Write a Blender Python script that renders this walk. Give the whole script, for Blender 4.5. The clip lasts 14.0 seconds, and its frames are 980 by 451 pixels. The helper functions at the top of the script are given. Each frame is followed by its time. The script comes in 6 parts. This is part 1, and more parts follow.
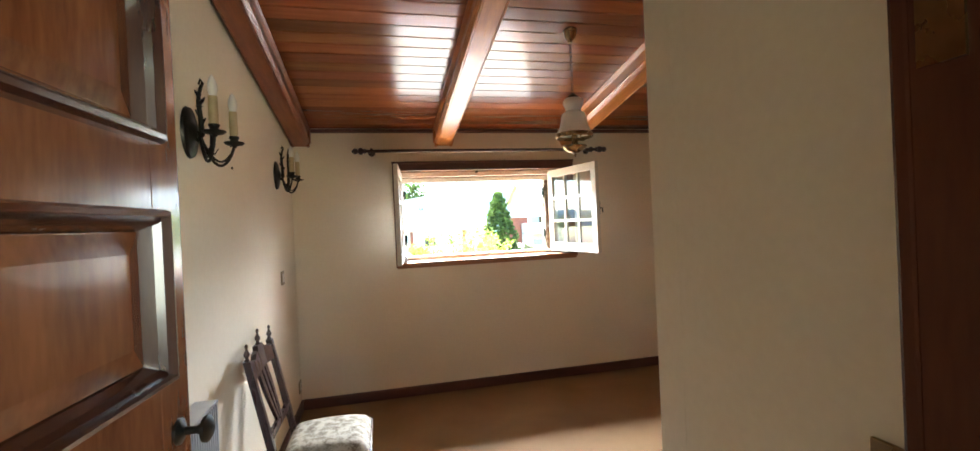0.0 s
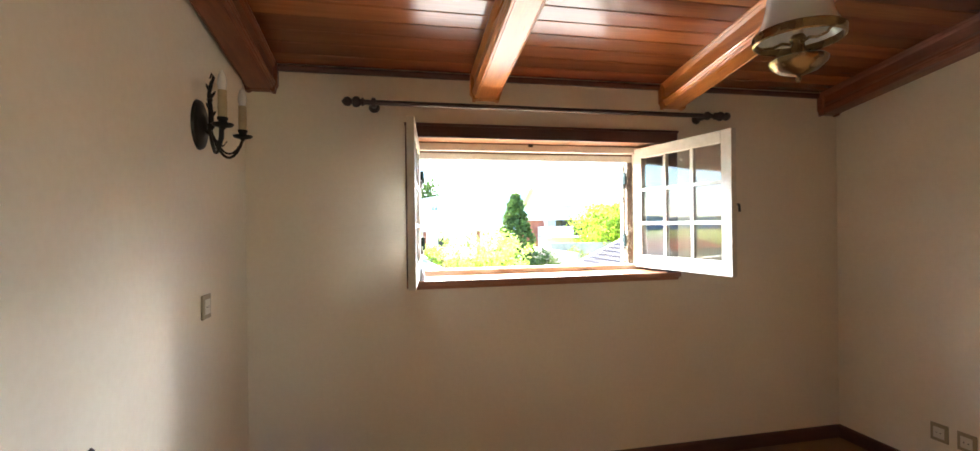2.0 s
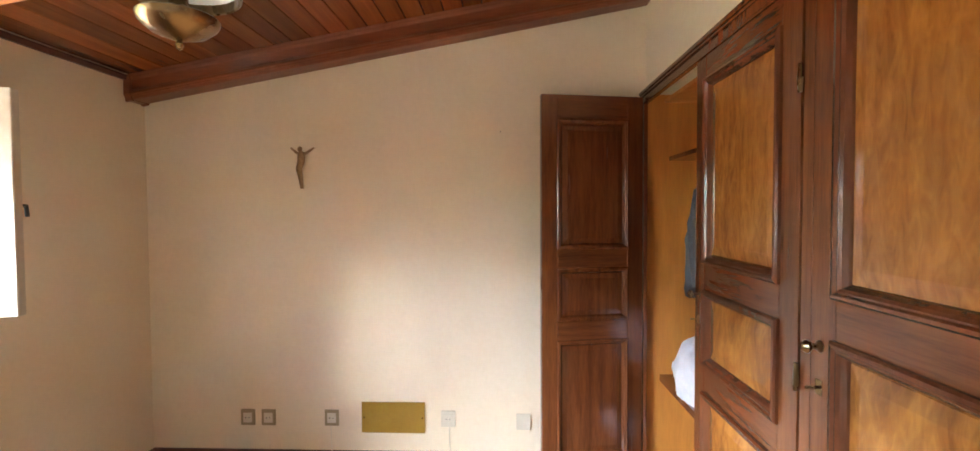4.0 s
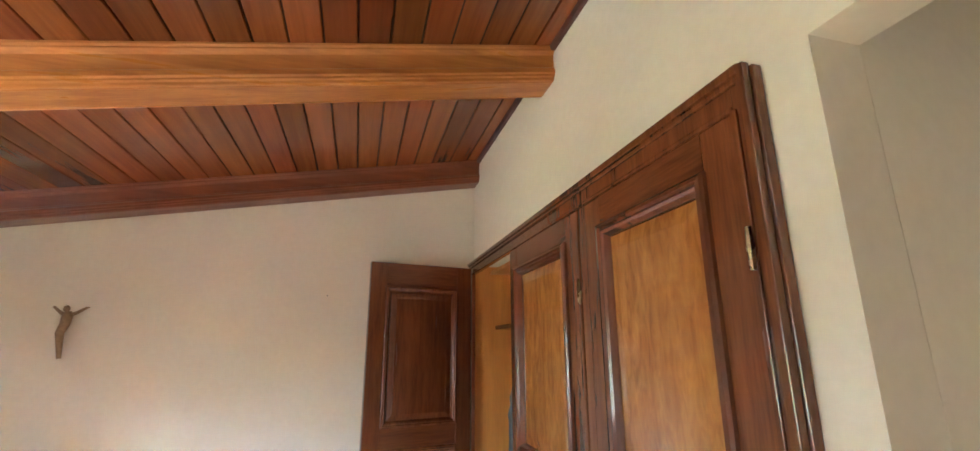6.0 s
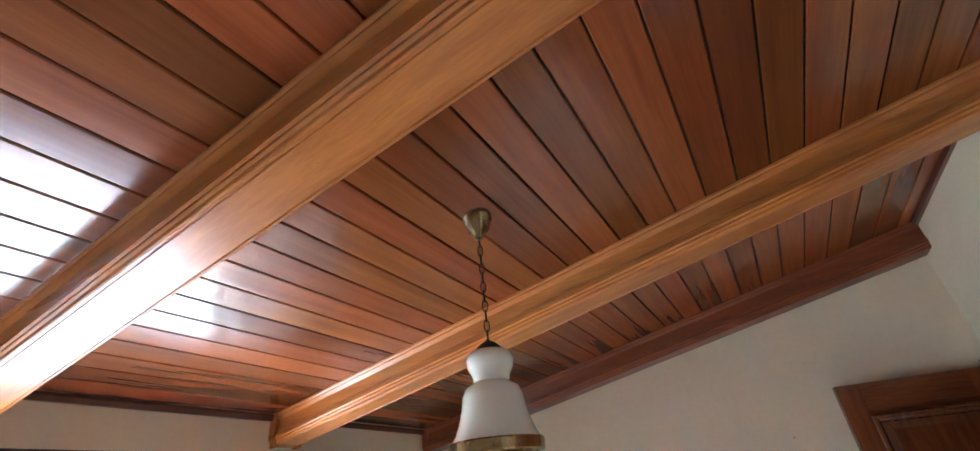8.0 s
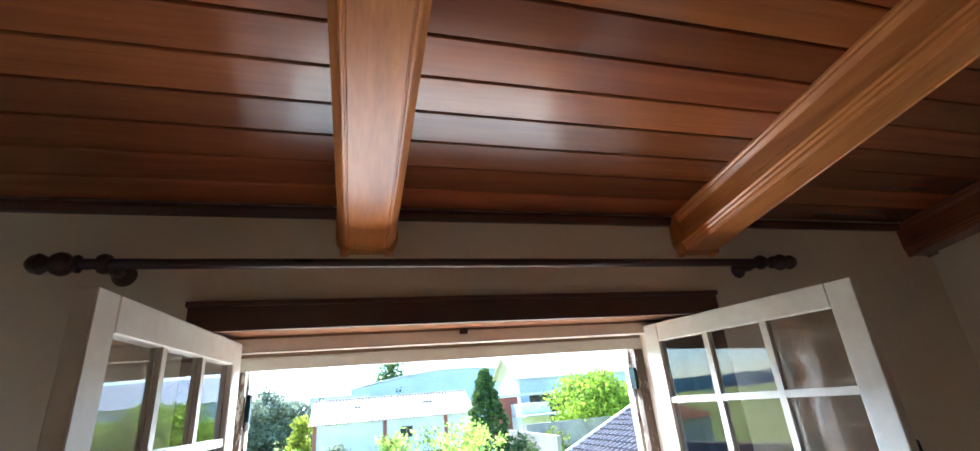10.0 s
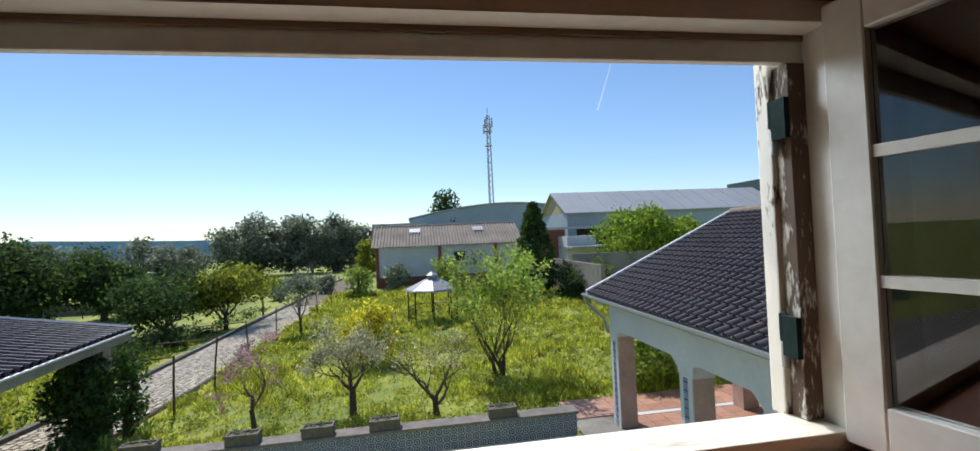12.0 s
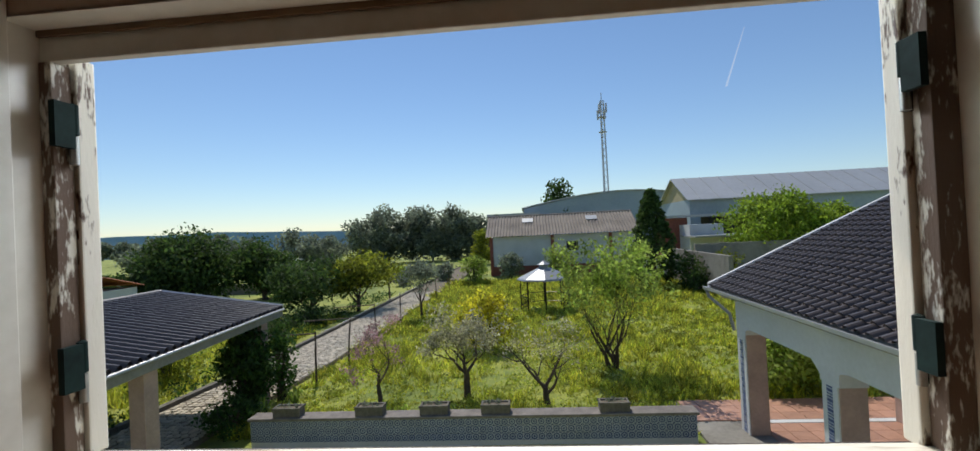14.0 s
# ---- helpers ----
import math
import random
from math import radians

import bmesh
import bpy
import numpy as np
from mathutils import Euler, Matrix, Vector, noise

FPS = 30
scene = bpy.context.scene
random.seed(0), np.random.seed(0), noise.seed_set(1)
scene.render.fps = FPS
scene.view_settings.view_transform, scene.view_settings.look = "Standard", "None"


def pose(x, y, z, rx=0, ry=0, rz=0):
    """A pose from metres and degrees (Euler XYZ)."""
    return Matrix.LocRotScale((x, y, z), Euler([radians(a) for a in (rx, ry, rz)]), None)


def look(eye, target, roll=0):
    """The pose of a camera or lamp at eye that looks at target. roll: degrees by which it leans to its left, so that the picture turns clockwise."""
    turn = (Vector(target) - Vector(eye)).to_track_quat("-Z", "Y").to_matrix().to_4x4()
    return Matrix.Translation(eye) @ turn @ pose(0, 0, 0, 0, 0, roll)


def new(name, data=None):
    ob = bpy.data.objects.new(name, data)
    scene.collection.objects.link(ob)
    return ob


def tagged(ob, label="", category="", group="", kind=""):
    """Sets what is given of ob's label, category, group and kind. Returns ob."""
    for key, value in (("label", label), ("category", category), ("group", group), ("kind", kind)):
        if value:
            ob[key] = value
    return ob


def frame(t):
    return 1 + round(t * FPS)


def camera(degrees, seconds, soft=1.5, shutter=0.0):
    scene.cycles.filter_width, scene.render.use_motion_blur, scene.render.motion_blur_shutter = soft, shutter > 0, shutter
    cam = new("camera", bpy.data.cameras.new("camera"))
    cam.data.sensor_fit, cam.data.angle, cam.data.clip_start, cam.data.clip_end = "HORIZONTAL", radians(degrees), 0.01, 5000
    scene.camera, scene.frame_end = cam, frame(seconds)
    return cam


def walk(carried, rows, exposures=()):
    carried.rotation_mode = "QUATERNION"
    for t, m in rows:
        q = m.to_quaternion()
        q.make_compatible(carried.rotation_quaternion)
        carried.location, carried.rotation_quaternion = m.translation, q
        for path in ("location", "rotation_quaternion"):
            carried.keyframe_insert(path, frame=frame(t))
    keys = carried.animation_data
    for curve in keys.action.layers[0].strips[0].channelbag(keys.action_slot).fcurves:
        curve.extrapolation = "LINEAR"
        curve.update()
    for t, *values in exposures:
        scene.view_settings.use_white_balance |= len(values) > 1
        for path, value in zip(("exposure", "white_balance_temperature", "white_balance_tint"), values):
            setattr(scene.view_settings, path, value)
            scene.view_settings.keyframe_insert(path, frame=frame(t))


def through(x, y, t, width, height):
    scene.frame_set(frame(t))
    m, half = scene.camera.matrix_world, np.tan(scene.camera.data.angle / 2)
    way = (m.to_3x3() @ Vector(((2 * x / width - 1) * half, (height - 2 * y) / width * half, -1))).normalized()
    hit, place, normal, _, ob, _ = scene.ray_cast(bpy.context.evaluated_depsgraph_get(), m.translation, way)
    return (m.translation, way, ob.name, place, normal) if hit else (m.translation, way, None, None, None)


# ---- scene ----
cam = camera(92.7, 14.0)
PATH = [
    (0, (0.768, -4.42, 1.585), (1.228, -2.474, 1.572), -2.6),
    (0.5, (0.783, -3.961, 1.587), (1.025, -1.976, 1.562), -1.6),
    (1, (0.809, -3.589, 1.565), (1.038, -1.602, 1.545), -0.8),
    (1.5, (0.787, -3.22, 1.58), (1.101, -1.244, 1.564), -0.8),
    (2, (0.828, -2.821, 1.573), (1.235, -0.863, 1.57), -0.7),
    (2.5, (0.838, -2.535, 1.601), (1.617, -0.693, 1.617), -0.4),
    (3, (0.851, -2.311, 1.618), (2.337, -0.972, 1.618), -1.3),
    (3.5, (0.953, -2.271, 1.632), (2.803, -1.514, 1.591), -0.5),
    (4, (1.041, -2.344, 1.642), (3.038, -2.268, 1.58), -0.3),
    (4.2, (1.05, -2.385, 1.648), (3.045, -2.509, 1.582), -0.1),
    (6.3, (1.011, -2.492, 1.907), (2.857, -2.995, 2.491), -0.3),
    (6.5, (0.999, -2.468, 1.952), (2.832, -2.869, 2.647), -1.3),
    (7, (0.935, -2.401, 1.99), (2.708, -2.476, 2.913), -2.3),
    (7.5, (0.889, -2.342, 1.999), (2.606, -2.045, 2.982), -3.4),
    (8, (0.898, -2.292, 1.999), (2.422, -1.483, 3.01), -5.9),
    (8.5, (1.033, -2.215, 1.977), (2.1, -0.898, 3.039), -7.0),
    (9, (1.14, -2.051, 1.939), (1.876, -0.48, 2.934), -6.7),
    (9.2, (1.179, -1.954, 1.924), (1.864, -0.336, 2.879), -6.3),
    (11.5, (1.669, -0.72, 1.72), (2.044, 1.24, 1.853), -3.6),
    (12, (1.727, -0.546, 1.682), (2.046, 1.428, 1.726), -2.5),
    (12.5, (1.805, -0.394, 1.656), (1.943, 1.601, 1.684), -0.6),
    (13, (1.833, -0.316, 1.659), (1.882, 1.684, 1.669), -1.4),
    (13.5, (1.853, -0.342, 1.659), (1.82, 1.658, 1.665), -2.4),
    (14, (1.862, -0.483, 1.664), (1.697, 1.51, 1.686), -2.8),
]
EXPOSURES = [(0.0, 4.15, 6600, 10), (2.0, 4.05, 6500, 10), (3.5, 4.1, 6350, 10), (4.2, 5.2, 6650, 10), (6.3, 5.3, 5300, 4), (7.0, 5.35, 4950, 3), (7.5, 5.25, 4950, 3), (8.5, 4.3, 4850, 3), (9.2, 4.1, 5000, 4), (11.3, 0.75, 6000, 11), (12.0, 0.2, 6150, 11), (12.6, -0.05, 6300, 10), (14.0, -0.15, 6350, 10)]
K = 0.88            # the plan below is drawn in a larger unit: all of it is brought to metres by this factor
walk(cam, [(t, look(Vector(eye) * K, Vector(target) * K, roll)) for t, eye, target, roll in PATH], EXPOSURES)

# ---- light ----
SUN_EL, SUN_AZ = 53.0, -20.0          # degrees above the horizon; degrees right of straight out of the window
world = bpy.data.worlds.new("sky_world")
scene.world = world
world.use_nodes = True
wn = world.node_tree.nodes
sky = wn.new("ShaderNodeTexSky")
sky.sky_type, sky.sun_disc = "NISHITA", False
sky.sun_elevation, sky.sun_rotation = radians(SUN_EL), radians(SUN_AZ)
sky.altitude = 600
sky.air_density, sky.dust_density, sky.ozone_density = 1.18, 0.0, 4.6
world.node_tree.links.new(sky.outputs[0], wn["Background"].inputs[0])
wn["Background"].inputs[1].default_value = 0.115
sun = new("sun", bpy.data.lights.new("sun", "SUN"))
sun.data.energy, sun.data.angle, sun.data.color = 4.0, radians(0.55), (1.0, 0.94, 0.84)
_a, _e = radians(SUN_AZ), radians(SUN_EL)
sun.matrix_world = look((20 * math.sin(_a) * math.cos(_e), 20 * math.cos(_a) * math.cos(_e), 20 * math.sin(_e)), (0, 0, 0))


def fill_lamp(name, place, target, width, height, watts, colour):
    """An added area lamp, out of view, that boosts the daylight indoors."""
    la = new(name, bpy.data.lights.new(name, "AREA"))
    la.data.shape, la.data.size, la.data.size_y = "RECTANGLE", width, height
    la.data.energy, la.data.color = watts, colour
    la.matrix_world = look(Vector(place) * K, Vector(target) * K)
    return la


# two unseen lamps outside the window, added to brighten the room
fill_lamp("sky_light_window", (1.75, 1.55, 2.62), (1.75, -1.4, 1.0), 2.2, 0.6, 64.0, (0.86, 0.93, 1.0))
fill_lamp("garden_light_window", (1.75, 1.35, 1.0), (1.75, -1.2, 2.2), 2.4, 0.9, 1.7, (0.88, 0.96, 1.0))
# unseen lamp added in the hall to brighten door and passage
fill_lamp("hall_window_light", (2.05, -6.58, 1.5), (0.9, -3.0, 1.2), 0.95, 1.0, 2.2, (0.84, 0.92, 1.0))


# ---- mesh helpers ----
def part(name, bm, material, parent=None, label="", smooth=False, bevel=0.0):
    """Link a bmesh as one mesh object, under a thing or part if one is given."""
    me = bpy.data.meshes.new(name)
    if bevel:
        bmesh.ops.remove_doubles(bm, verts=bm.verts, dist=1e-5)
        es = [e for e in bm.edges if len(e.link_faces) == 2 and e.calc_face_angle(0) > 0.6]
        bmesh.ops.bevel(bm, geom=es, offset=bevel, segments=2, profile=0.6, affect="EDGES", clamp_overlap=True)
    bm.normal_update()
    bm.to_mesh(me)
    bm.free()
    me.materials.append(material)
    if smooth:
        me.shade_smooth()
        try:
            me.set_sharp_from_angle(angle=radians(40))
        except AttributeError:
            pass
    ob = new(name, me)
    if parent is not None:
        ob.parent = parent
    if label:
        ob["label"] = label
    return ob


def thing(name, label, category, m=None, group="", kind=""):
    ob = new(name)
    ob.empty_display_size = 0.1
    if m is not None:
        ob.matrix_world = m
    return tagged(ob, label, category, group, kind)


def raw(name, verts, faces, material, parent=None, smooth=False):
    me = bpy.data.meshes.new(name)
    me.from_pydata([tuple(v) for v in verts], [], [tuple(f) for f in faces])
    me.materials.append(material)
    if smooth:
        me.shade_smooth()
    ob = new(name, me)
    if parent is not None:
        ob.parent = parent
    return ob


def box(bm, x0, x1, y0, y1, z0, z1, m=None):
    vs = [bm.verts.new((x, y, z)) for x in (x0, x1) for y in (y0, y1) for z in (z0, z1)]
    for f in ((0, 1, 3, 2), (4, 6, 7, 5), (0, 4, 5, 1), (2, 3, 7, 6), (0, 2, 6, 4), (1, 5, 7, 3)):
        bm.faces.new([vs[i] for i in f])
    if m is not None:
        for v in vs:
            v.co = m @ v.co
    return bm


def boxes(*dims):
    bm = bmesh.new()
    for d in dims:
        box(bm, *d)
    return bm


def lathe(bm, profile, centre=(0, 0, 0), n=20, m=None):
    """Turn a profile of (radius, height) about the z axis."""
    rings = []
    for r, h in profile:
        ring = []
        for k in range(n):
            a = 2 * math.pi * k / n
            p = Vector((r * math.cos(a), r * math.sin(a), h))
            p = (m @ p) if m is not None else p
            ring.append(bm.verts.new(p + Vector(centre)))
        rings.append(ring)
    for a, b in zip(rings, rings[1:]):
        for k in range(n):
            bm.faces.new((a[k], a[(k + 1) % n], b[(k + 1) % n], b[k]))
    if profile[0][0] > 1e-4:
        bm.faces.new(rings[0][::-1])
    if profile[-1][0] > 1e-4:
        bm.faces.new(rings[-1])
    return bm


def tube(bm, pts, radii, n=8):
    """A round bar along points, with one radius for each point or one for all."""
    pts = [Vector(p) for p in pts]
    radii = radii if isinstance(radii, (list, tuple)) else [radii] * len(pts)
    rings = []
    side = None
    for i, p in enumerate(pts):
        d = (pts[min(i + 1, len(pts) - 1)] - pts[max(i - 1, 0)]).normalized()
        if side is None:
            side = d.orthogonal().normalized()
        side = (side - d * side.dot(d)).normalized()
        up = d.cross(side)
        rings.append([bm.verts.new(p + radii[i] * (math.cos(2 * math.pi * k / n) * side + math.sin(2 * math.pi * k / n) * up)) for k in range(n)])
    for a, b in zip(rings, rings[1:]):
        for k in range(n):
            bm.faces.new((a[k], a[(k + 1) % n], b[(k + 1) % n], b[k]))
    bm.faces.new(rings[0][::-1])
    bm.faces.new(rings[-1])
    return bm


def rect_frame(bm, x0, x1, z0, z1, profile, closed=True, m=None):
    """A mitred frame round a rectangle in the xz plane; profile: (inset, y) pairs."""
    loops = []
    for d, y in profile:
        co = [(x0 + d, y, z0 + d), (x1 - d, y, z0 + d), (x1 - d, y, z1 - d), (x0 + d, y, z1 - d)]
        loops.append([bm.verts.new((m @ Vector(c)) if m is not None else c) for c in co])
    pairs = list(zip(loops, loops[1:]))
    if closed:
        pairs.append((loops[-1], loops[0]))
    for a, b in pairs:
        for k in range(4):
            bm.faces.new((a[k], a[(k + 1) % 4], b[(k + 1) % 4], b[k]))
    return loops


def prism(bm, outline, lo, hi, axis="y", shear=0.0):
    """Extrude a closed outline. axis y: outline in x, z; axis x: outline in y, z. shear: rise per metre along the axis."""
    ends = []
    for t in (lo, hi):
        if axis == "y":
            ends.append([bm.verts.new((a, t, b + shear * t)) for a, b in outline])
        elif axis == "x":
            ends.append([bm.verts.new((t, a, b + shear * t)) for a, b in outline])
        else:
            ends.append([bm.verts.new((a, b, t)) for a, b in outline])
    n = len(outline)
    for k in range(n):
        bm.faces.new((ends[0][k], ends[0][(k + 1) % n], ends[1][(k + 1) % n], ends[1][k]))
    bm.faces.new(ends[0][::-1])
    bm.faces.new(ends[1])
    bmesh.ops.recalc_face_normals(bm, faces=bm.faces)
    return bm


# ---- materials ----
def mat(name, a, b=None, rough=0.5, metal=0.0, scale=6.0, fine=60.0, stretch=(1, 1, 1), bump=0.1, depth=0.004, rnd="", spread=0.3, coat=0.0, contrast=(0.35, 0.65), vary_rough=0.08, hue=0.0, patch=None):
    """A surface of two colours mixed by coarse and fine noise, with relief; rnd: 'island' or 'object' varies it piece by piece."""
    m = bpy.data.materials.new(name)
    m.use_nodes = True
    nt = m.node_tree
    N, L = nt.nodes, nt.links
    bs = N["Principled BSDF"]
    b = b or tuple(c * 0.8 for c in a)
    tc, mp = N.new("ShaderNodeTexCoord"), N.new("ShaderNodeMapping")
    mp.inputs["Scale"].default_value = stretch
    L.new(tc.outputs["Object"], mp.inputs["Vector"])
    vec = mp.outputs[0]
    rv = None
    if rnd:
        gi = N.new("ShaderNodeNewGeometry" if rnd == "island" else "ShaderNodeObjectInfo")
        rv = gi.outputs["Random Per Island" if rnd == "island" else "Random"]
        mul = N.new("ShaderNodeMath")
        mul.operation = "MULTIPLY"
        mul.inputs[1].default_value = 37.0
        L.new(rv, mul.inputs[0])
        ad = N.new("ShaderNodeVectorMath")
        ad.operation = "ADD"
        L.new(vec, ad.inputs[0])
        L.new(mul.outputs[0], ad.inputs[1])
        vec = ad.outputs[0]
    n1, n2 = N.new("ShaderNodeTexNoise"), N.new("ShaderNodeTexNoise")
    n1.inputs["Scale"].default_value, n1.inputs["Detail"].default_value = scale, 5
    n2.inputs["Scale"].default_value, n2.inputs["Detail"].default_value = fine, 4
    n1.inputs["Distortion"].default_value = 0.4
    L.new(vec, n1.inputs["Vector"])
    L.new(vec, n2.inputs["Vector"])
    mx = N.new("ShaderNodeMix")
    mx.inputs[0].default_value = 0.35
    L.new(n1.outputs[0], mx.inputs[2])
    L.new(n2.outputs[0], mx.inputs[3])
    rp = N.new("ShaderNodeValToRGB")
    rp.color_ramp.elements[0].position, rp.color_ramp.elements[1].position = contrast
    rp.color_ramp.elements[0].color, rp.color_ramp.elements[1].color = (*a, 1), (*b, 1)
    L.new(mx.outputs[0], rp.inputs[0])
    col = rp.outputs[0]
    if rnd:
        hs, mr = N.new("ShaderNodeHueSaturation"), N.new("ShaderNodeMapRange")
        mr.inputs[3].default_value, mr.inputs[4].default_value = 1 - spread, 1 + spread
        L.new(rv, mr.inputs[0])
        L.new(mr.outputs[0], hs.inputs["Value"])
        L.new(col, hs.inputs["Color"])
        col = hs.outputs[0]
        if hue:
            m7, fr, hr = N.new("ShaderNodeMath"), N.new("ShaderNodeMath"), N.new("ShaderNodeMapRange")
            m7.operation, fr.operation = "MULTIPLY", "FRACT"
            m7.inputs[1].default_value = 13.7
            hr.inputs[3].default_value, hr.inputs[4].default_value = 0.5 - hue * 0.6, 0.5 + hue
            L.new(rv, m7.inputs[0])
            L.new(m7.outputs[0], fr.inputs[0])
            L.new(fr.outputs[0], hr.inputs[0])
            L.new(hr.outputs[0], hs.inputs["Hue"])
    if patch:
        pn, pr, ph = N.new("ShaderNodeTexNoise"), N.new("ShaderNodeMapRange"), N.new("ShaderNodeHueSaturation")
        pn.inputs["Scale"].default_value, pn.inputs["Detail"].default_value = patch[0], 3
        pr.inputs[1].default_value, pr.inputs[2].default_value = 0.33, 0.67
        pr.inputs[3].default_value, pr.inputs[4].default_value = patch[1], patch[2]
        L.new(tc.outputs["Object"], pn.inputs["Vector"])
        L.new(pn.outputs[0], pr.inputs[0])
        L.new(pr.outputs[0], ph.inputs["Value"])
        L.new(col, ph.inputs["Color"])
        col = ph.outputs[0]
    L.new(col, bs.inputs["Base Color"])
    bs.inputs["Metallic"].default_value = metal
    rr = N.new("ShaderNodeMapRange")
    rr.inputs[3].default_value, rr.inputs[4].default_value = max(0.02, rough - vary_rough), min(1, rough + vary_rough)
    L.new(n1.outputs[0], rr.inputs[0])
    L.new(rr.outputs[0], bs.inputs["Roughness"])
    bs.inputs["Coat Weight"].default_value = coat
    bs.inputs["Coat Roughness"].default_value = 0.12
    if bump:
        bp = N.new("ShaderNodeBump")
        bp.inputs["Strength"].default_value, bp.inputs["Distance"].default_value = bump, depth
        L.new(mx.outputs[0], bp.inputs["Height"])
        L.new(bp.outputs[0], bs.inputs["Normal"])
    return m


def glass(name):
    m = bpy.data.materials.new(name)
    m.use_nodes = True
    bs = m.node_tree.nodes["Principled BSDF"]
    bs.inputs["Transmission Weight"].default_value = 1.0
    bs.inputs["Roughness"].default_value = 0.0
    bs.inputs["IOR"].default_value = 1.45
    bs.inputs["Base Color"].default_value = (0.97, 0.98, 0.97, 1)
    return m


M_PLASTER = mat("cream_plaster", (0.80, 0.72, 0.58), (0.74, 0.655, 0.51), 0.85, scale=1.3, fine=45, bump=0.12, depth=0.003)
# the cream plaster in a darker tone, for surfaces beyond the doorway
M_HALL = mat("darker_cream_plaster", (0.62, 0.54, 0.42), (0.55, 0.47, 0.36), 0.85, scale=1.5, fine=45, bump=0.12, depth=0.003)
M_FLOOR = mat("brown_carpet", (0.27, 0.15, 0.06), (0.20, 0.11, 0.045), 0.8, scale=2.0, fine=220, bump=0.25, depth=0.003)
M_BASE = mat("baseboard_wood", (0.11, 0.035, 0.02), (0.07, 0.022, 0.014), 0.4, scale=3, stretch=(1, 8, 8), coat=0.3)
M_PLANK = mat("ceiling_plank_wood", (0.275, 0.084, 0.024), (0.160, 0.042, 0.013), 0.20, scale=2.0, fine=11, stretch=(0.55, 11, 11), bump=0.008, depth=0.002, rnd="island", spread=0.38, coat=0.15, vary_rough=0.02, hue=0.008, contrast=(0.30, 0.72))
# near-black: shade of board gaps and pin holes as colour; also nail and plugs
M_DARK = mat("shadow_gap", (0.02, 0.01, 0.006), rough=0.8)
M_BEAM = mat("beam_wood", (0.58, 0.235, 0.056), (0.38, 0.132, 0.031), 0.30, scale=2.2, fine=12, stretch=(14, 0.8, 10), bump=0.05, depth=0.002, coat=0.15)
# the beam wood in a darker brown, for the two edge beams
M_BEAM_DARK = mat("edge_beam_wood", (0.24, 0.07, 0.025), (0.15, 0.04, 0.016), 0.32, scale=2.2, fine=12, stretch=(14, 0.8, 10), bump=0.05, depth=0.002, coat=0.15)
M_DOORWOOD = mat("door_wood", (0.215, 0.066, 0.021), (0.105, 0.030, 0.011), 0.24, scale=2.4, fine=16, stretch=(12, 12, 0.9), bump=0.05, depth=0.002, coat=0.5)
M_RAILWOOD = mat("door_rail_wood", (0.215, 0.066, 0.021), (0.105, 0.030, 0.011), 0.24, scale=2.4, fine=16, stretch=(0.9, 12, 12), bump=0.05, depth=0.002, coat=0.5)
M_BURL = mat("figured_panel_wood", (0.52, 0.215, 0.042), (0.25, 0.085, 0.020), 0.18, scale=3.4, fine=16, stretch=(2.6, 2.4, 0.8), bump=0.03, depth=0.001, coat=0.6, contrast=(0.34, 0.62))
M_MOULD = mat("door_moulding_wood", (0.17, 0.052, 0.020), (0.10, 0.030, 0.013), 0.22, scale=2.4, fine=16, stretch=(6, 6, 1.5), bump=0.04, depth=0.002, coat=0.7)
for _n in M_BURL.node_tree.nodes:
    if _n.type == "TEX_NOISE":
        _n.inputs["Distortion"].default_value = 1.6
M_ENTRY = mat("entry_door_wood", (0.26, 0.098, 0.040), (0.14, 0.048, 0.021), 0.22, scale=2.6, fine=18, stretch=(4, 12, 0.8), bump=0.05, depth=0.002, coat=0.7)
M_ENTRY_DARK = mat("entry_door_moulding", (0.075, 0.024, 0.013), (0.045, 0.014, 0.009), 0.24, scale=3, fine=20, stretch=(6, 6, 1), bump=0.05, coat=0.7)
M_INSIDE = mat("wardrobe_lining_wood", (0.74, 0.32, 0.065), (0.60, 0.235, 0.048), 0.45, scale=2, fine=14, stretch=(8, 8, 0.8), bump=0.04)
M_ROD = mat("dark_turned_wood", (0.040, 0.015, 0.014), (0.020, 0.009, 0.009), 0.3, scale=5, stretch=(1, 8, 8), coat=0.4)
M_CASING = mat("window_casing_wood", (0.105, 0.034, 0.022), (0.06, 0.020, 0.014), 0.35, scale=3, fine=18, stretch=(0.8, 10, 10), coat=0.4)
M_SOFFIT = mat("window_reveal_wood", (0.40, 0.18, 0.08), (0.27, 0.11, 0.05), 0.3, scale=3, fine=18, stretch=(0.8, 10, 10), coat=0.4)
M_WHITE = mat("white_gloss_paint", (0.68, 0.645, 0.56), (0.57, 0.53, 0.44), 0.42, scale=4, fine=40, bump=0.08, depth=0.002)
M_GLASS = glass("window_glass")
M_BRASS = mat("aged_brass", (0.36, 0.25, 0.13), (0.22, 0.145, 0.075), 0.27, 1.0, scale=14, fine=60, bump=0.03)
M_IRON = mat("dark_bronze", (0.040, 0.030, 0.022), (0.018, 0.022, 0.018), 0.42, 0.7, scale=18, fine=70, bump=0.1)
M_OPAL = mat("opal_glass", (0.88, 0.93, 0.94), (0.84, 0.89, 0.90), 0.12, scale=3, bump=0.0, coat=0.5)
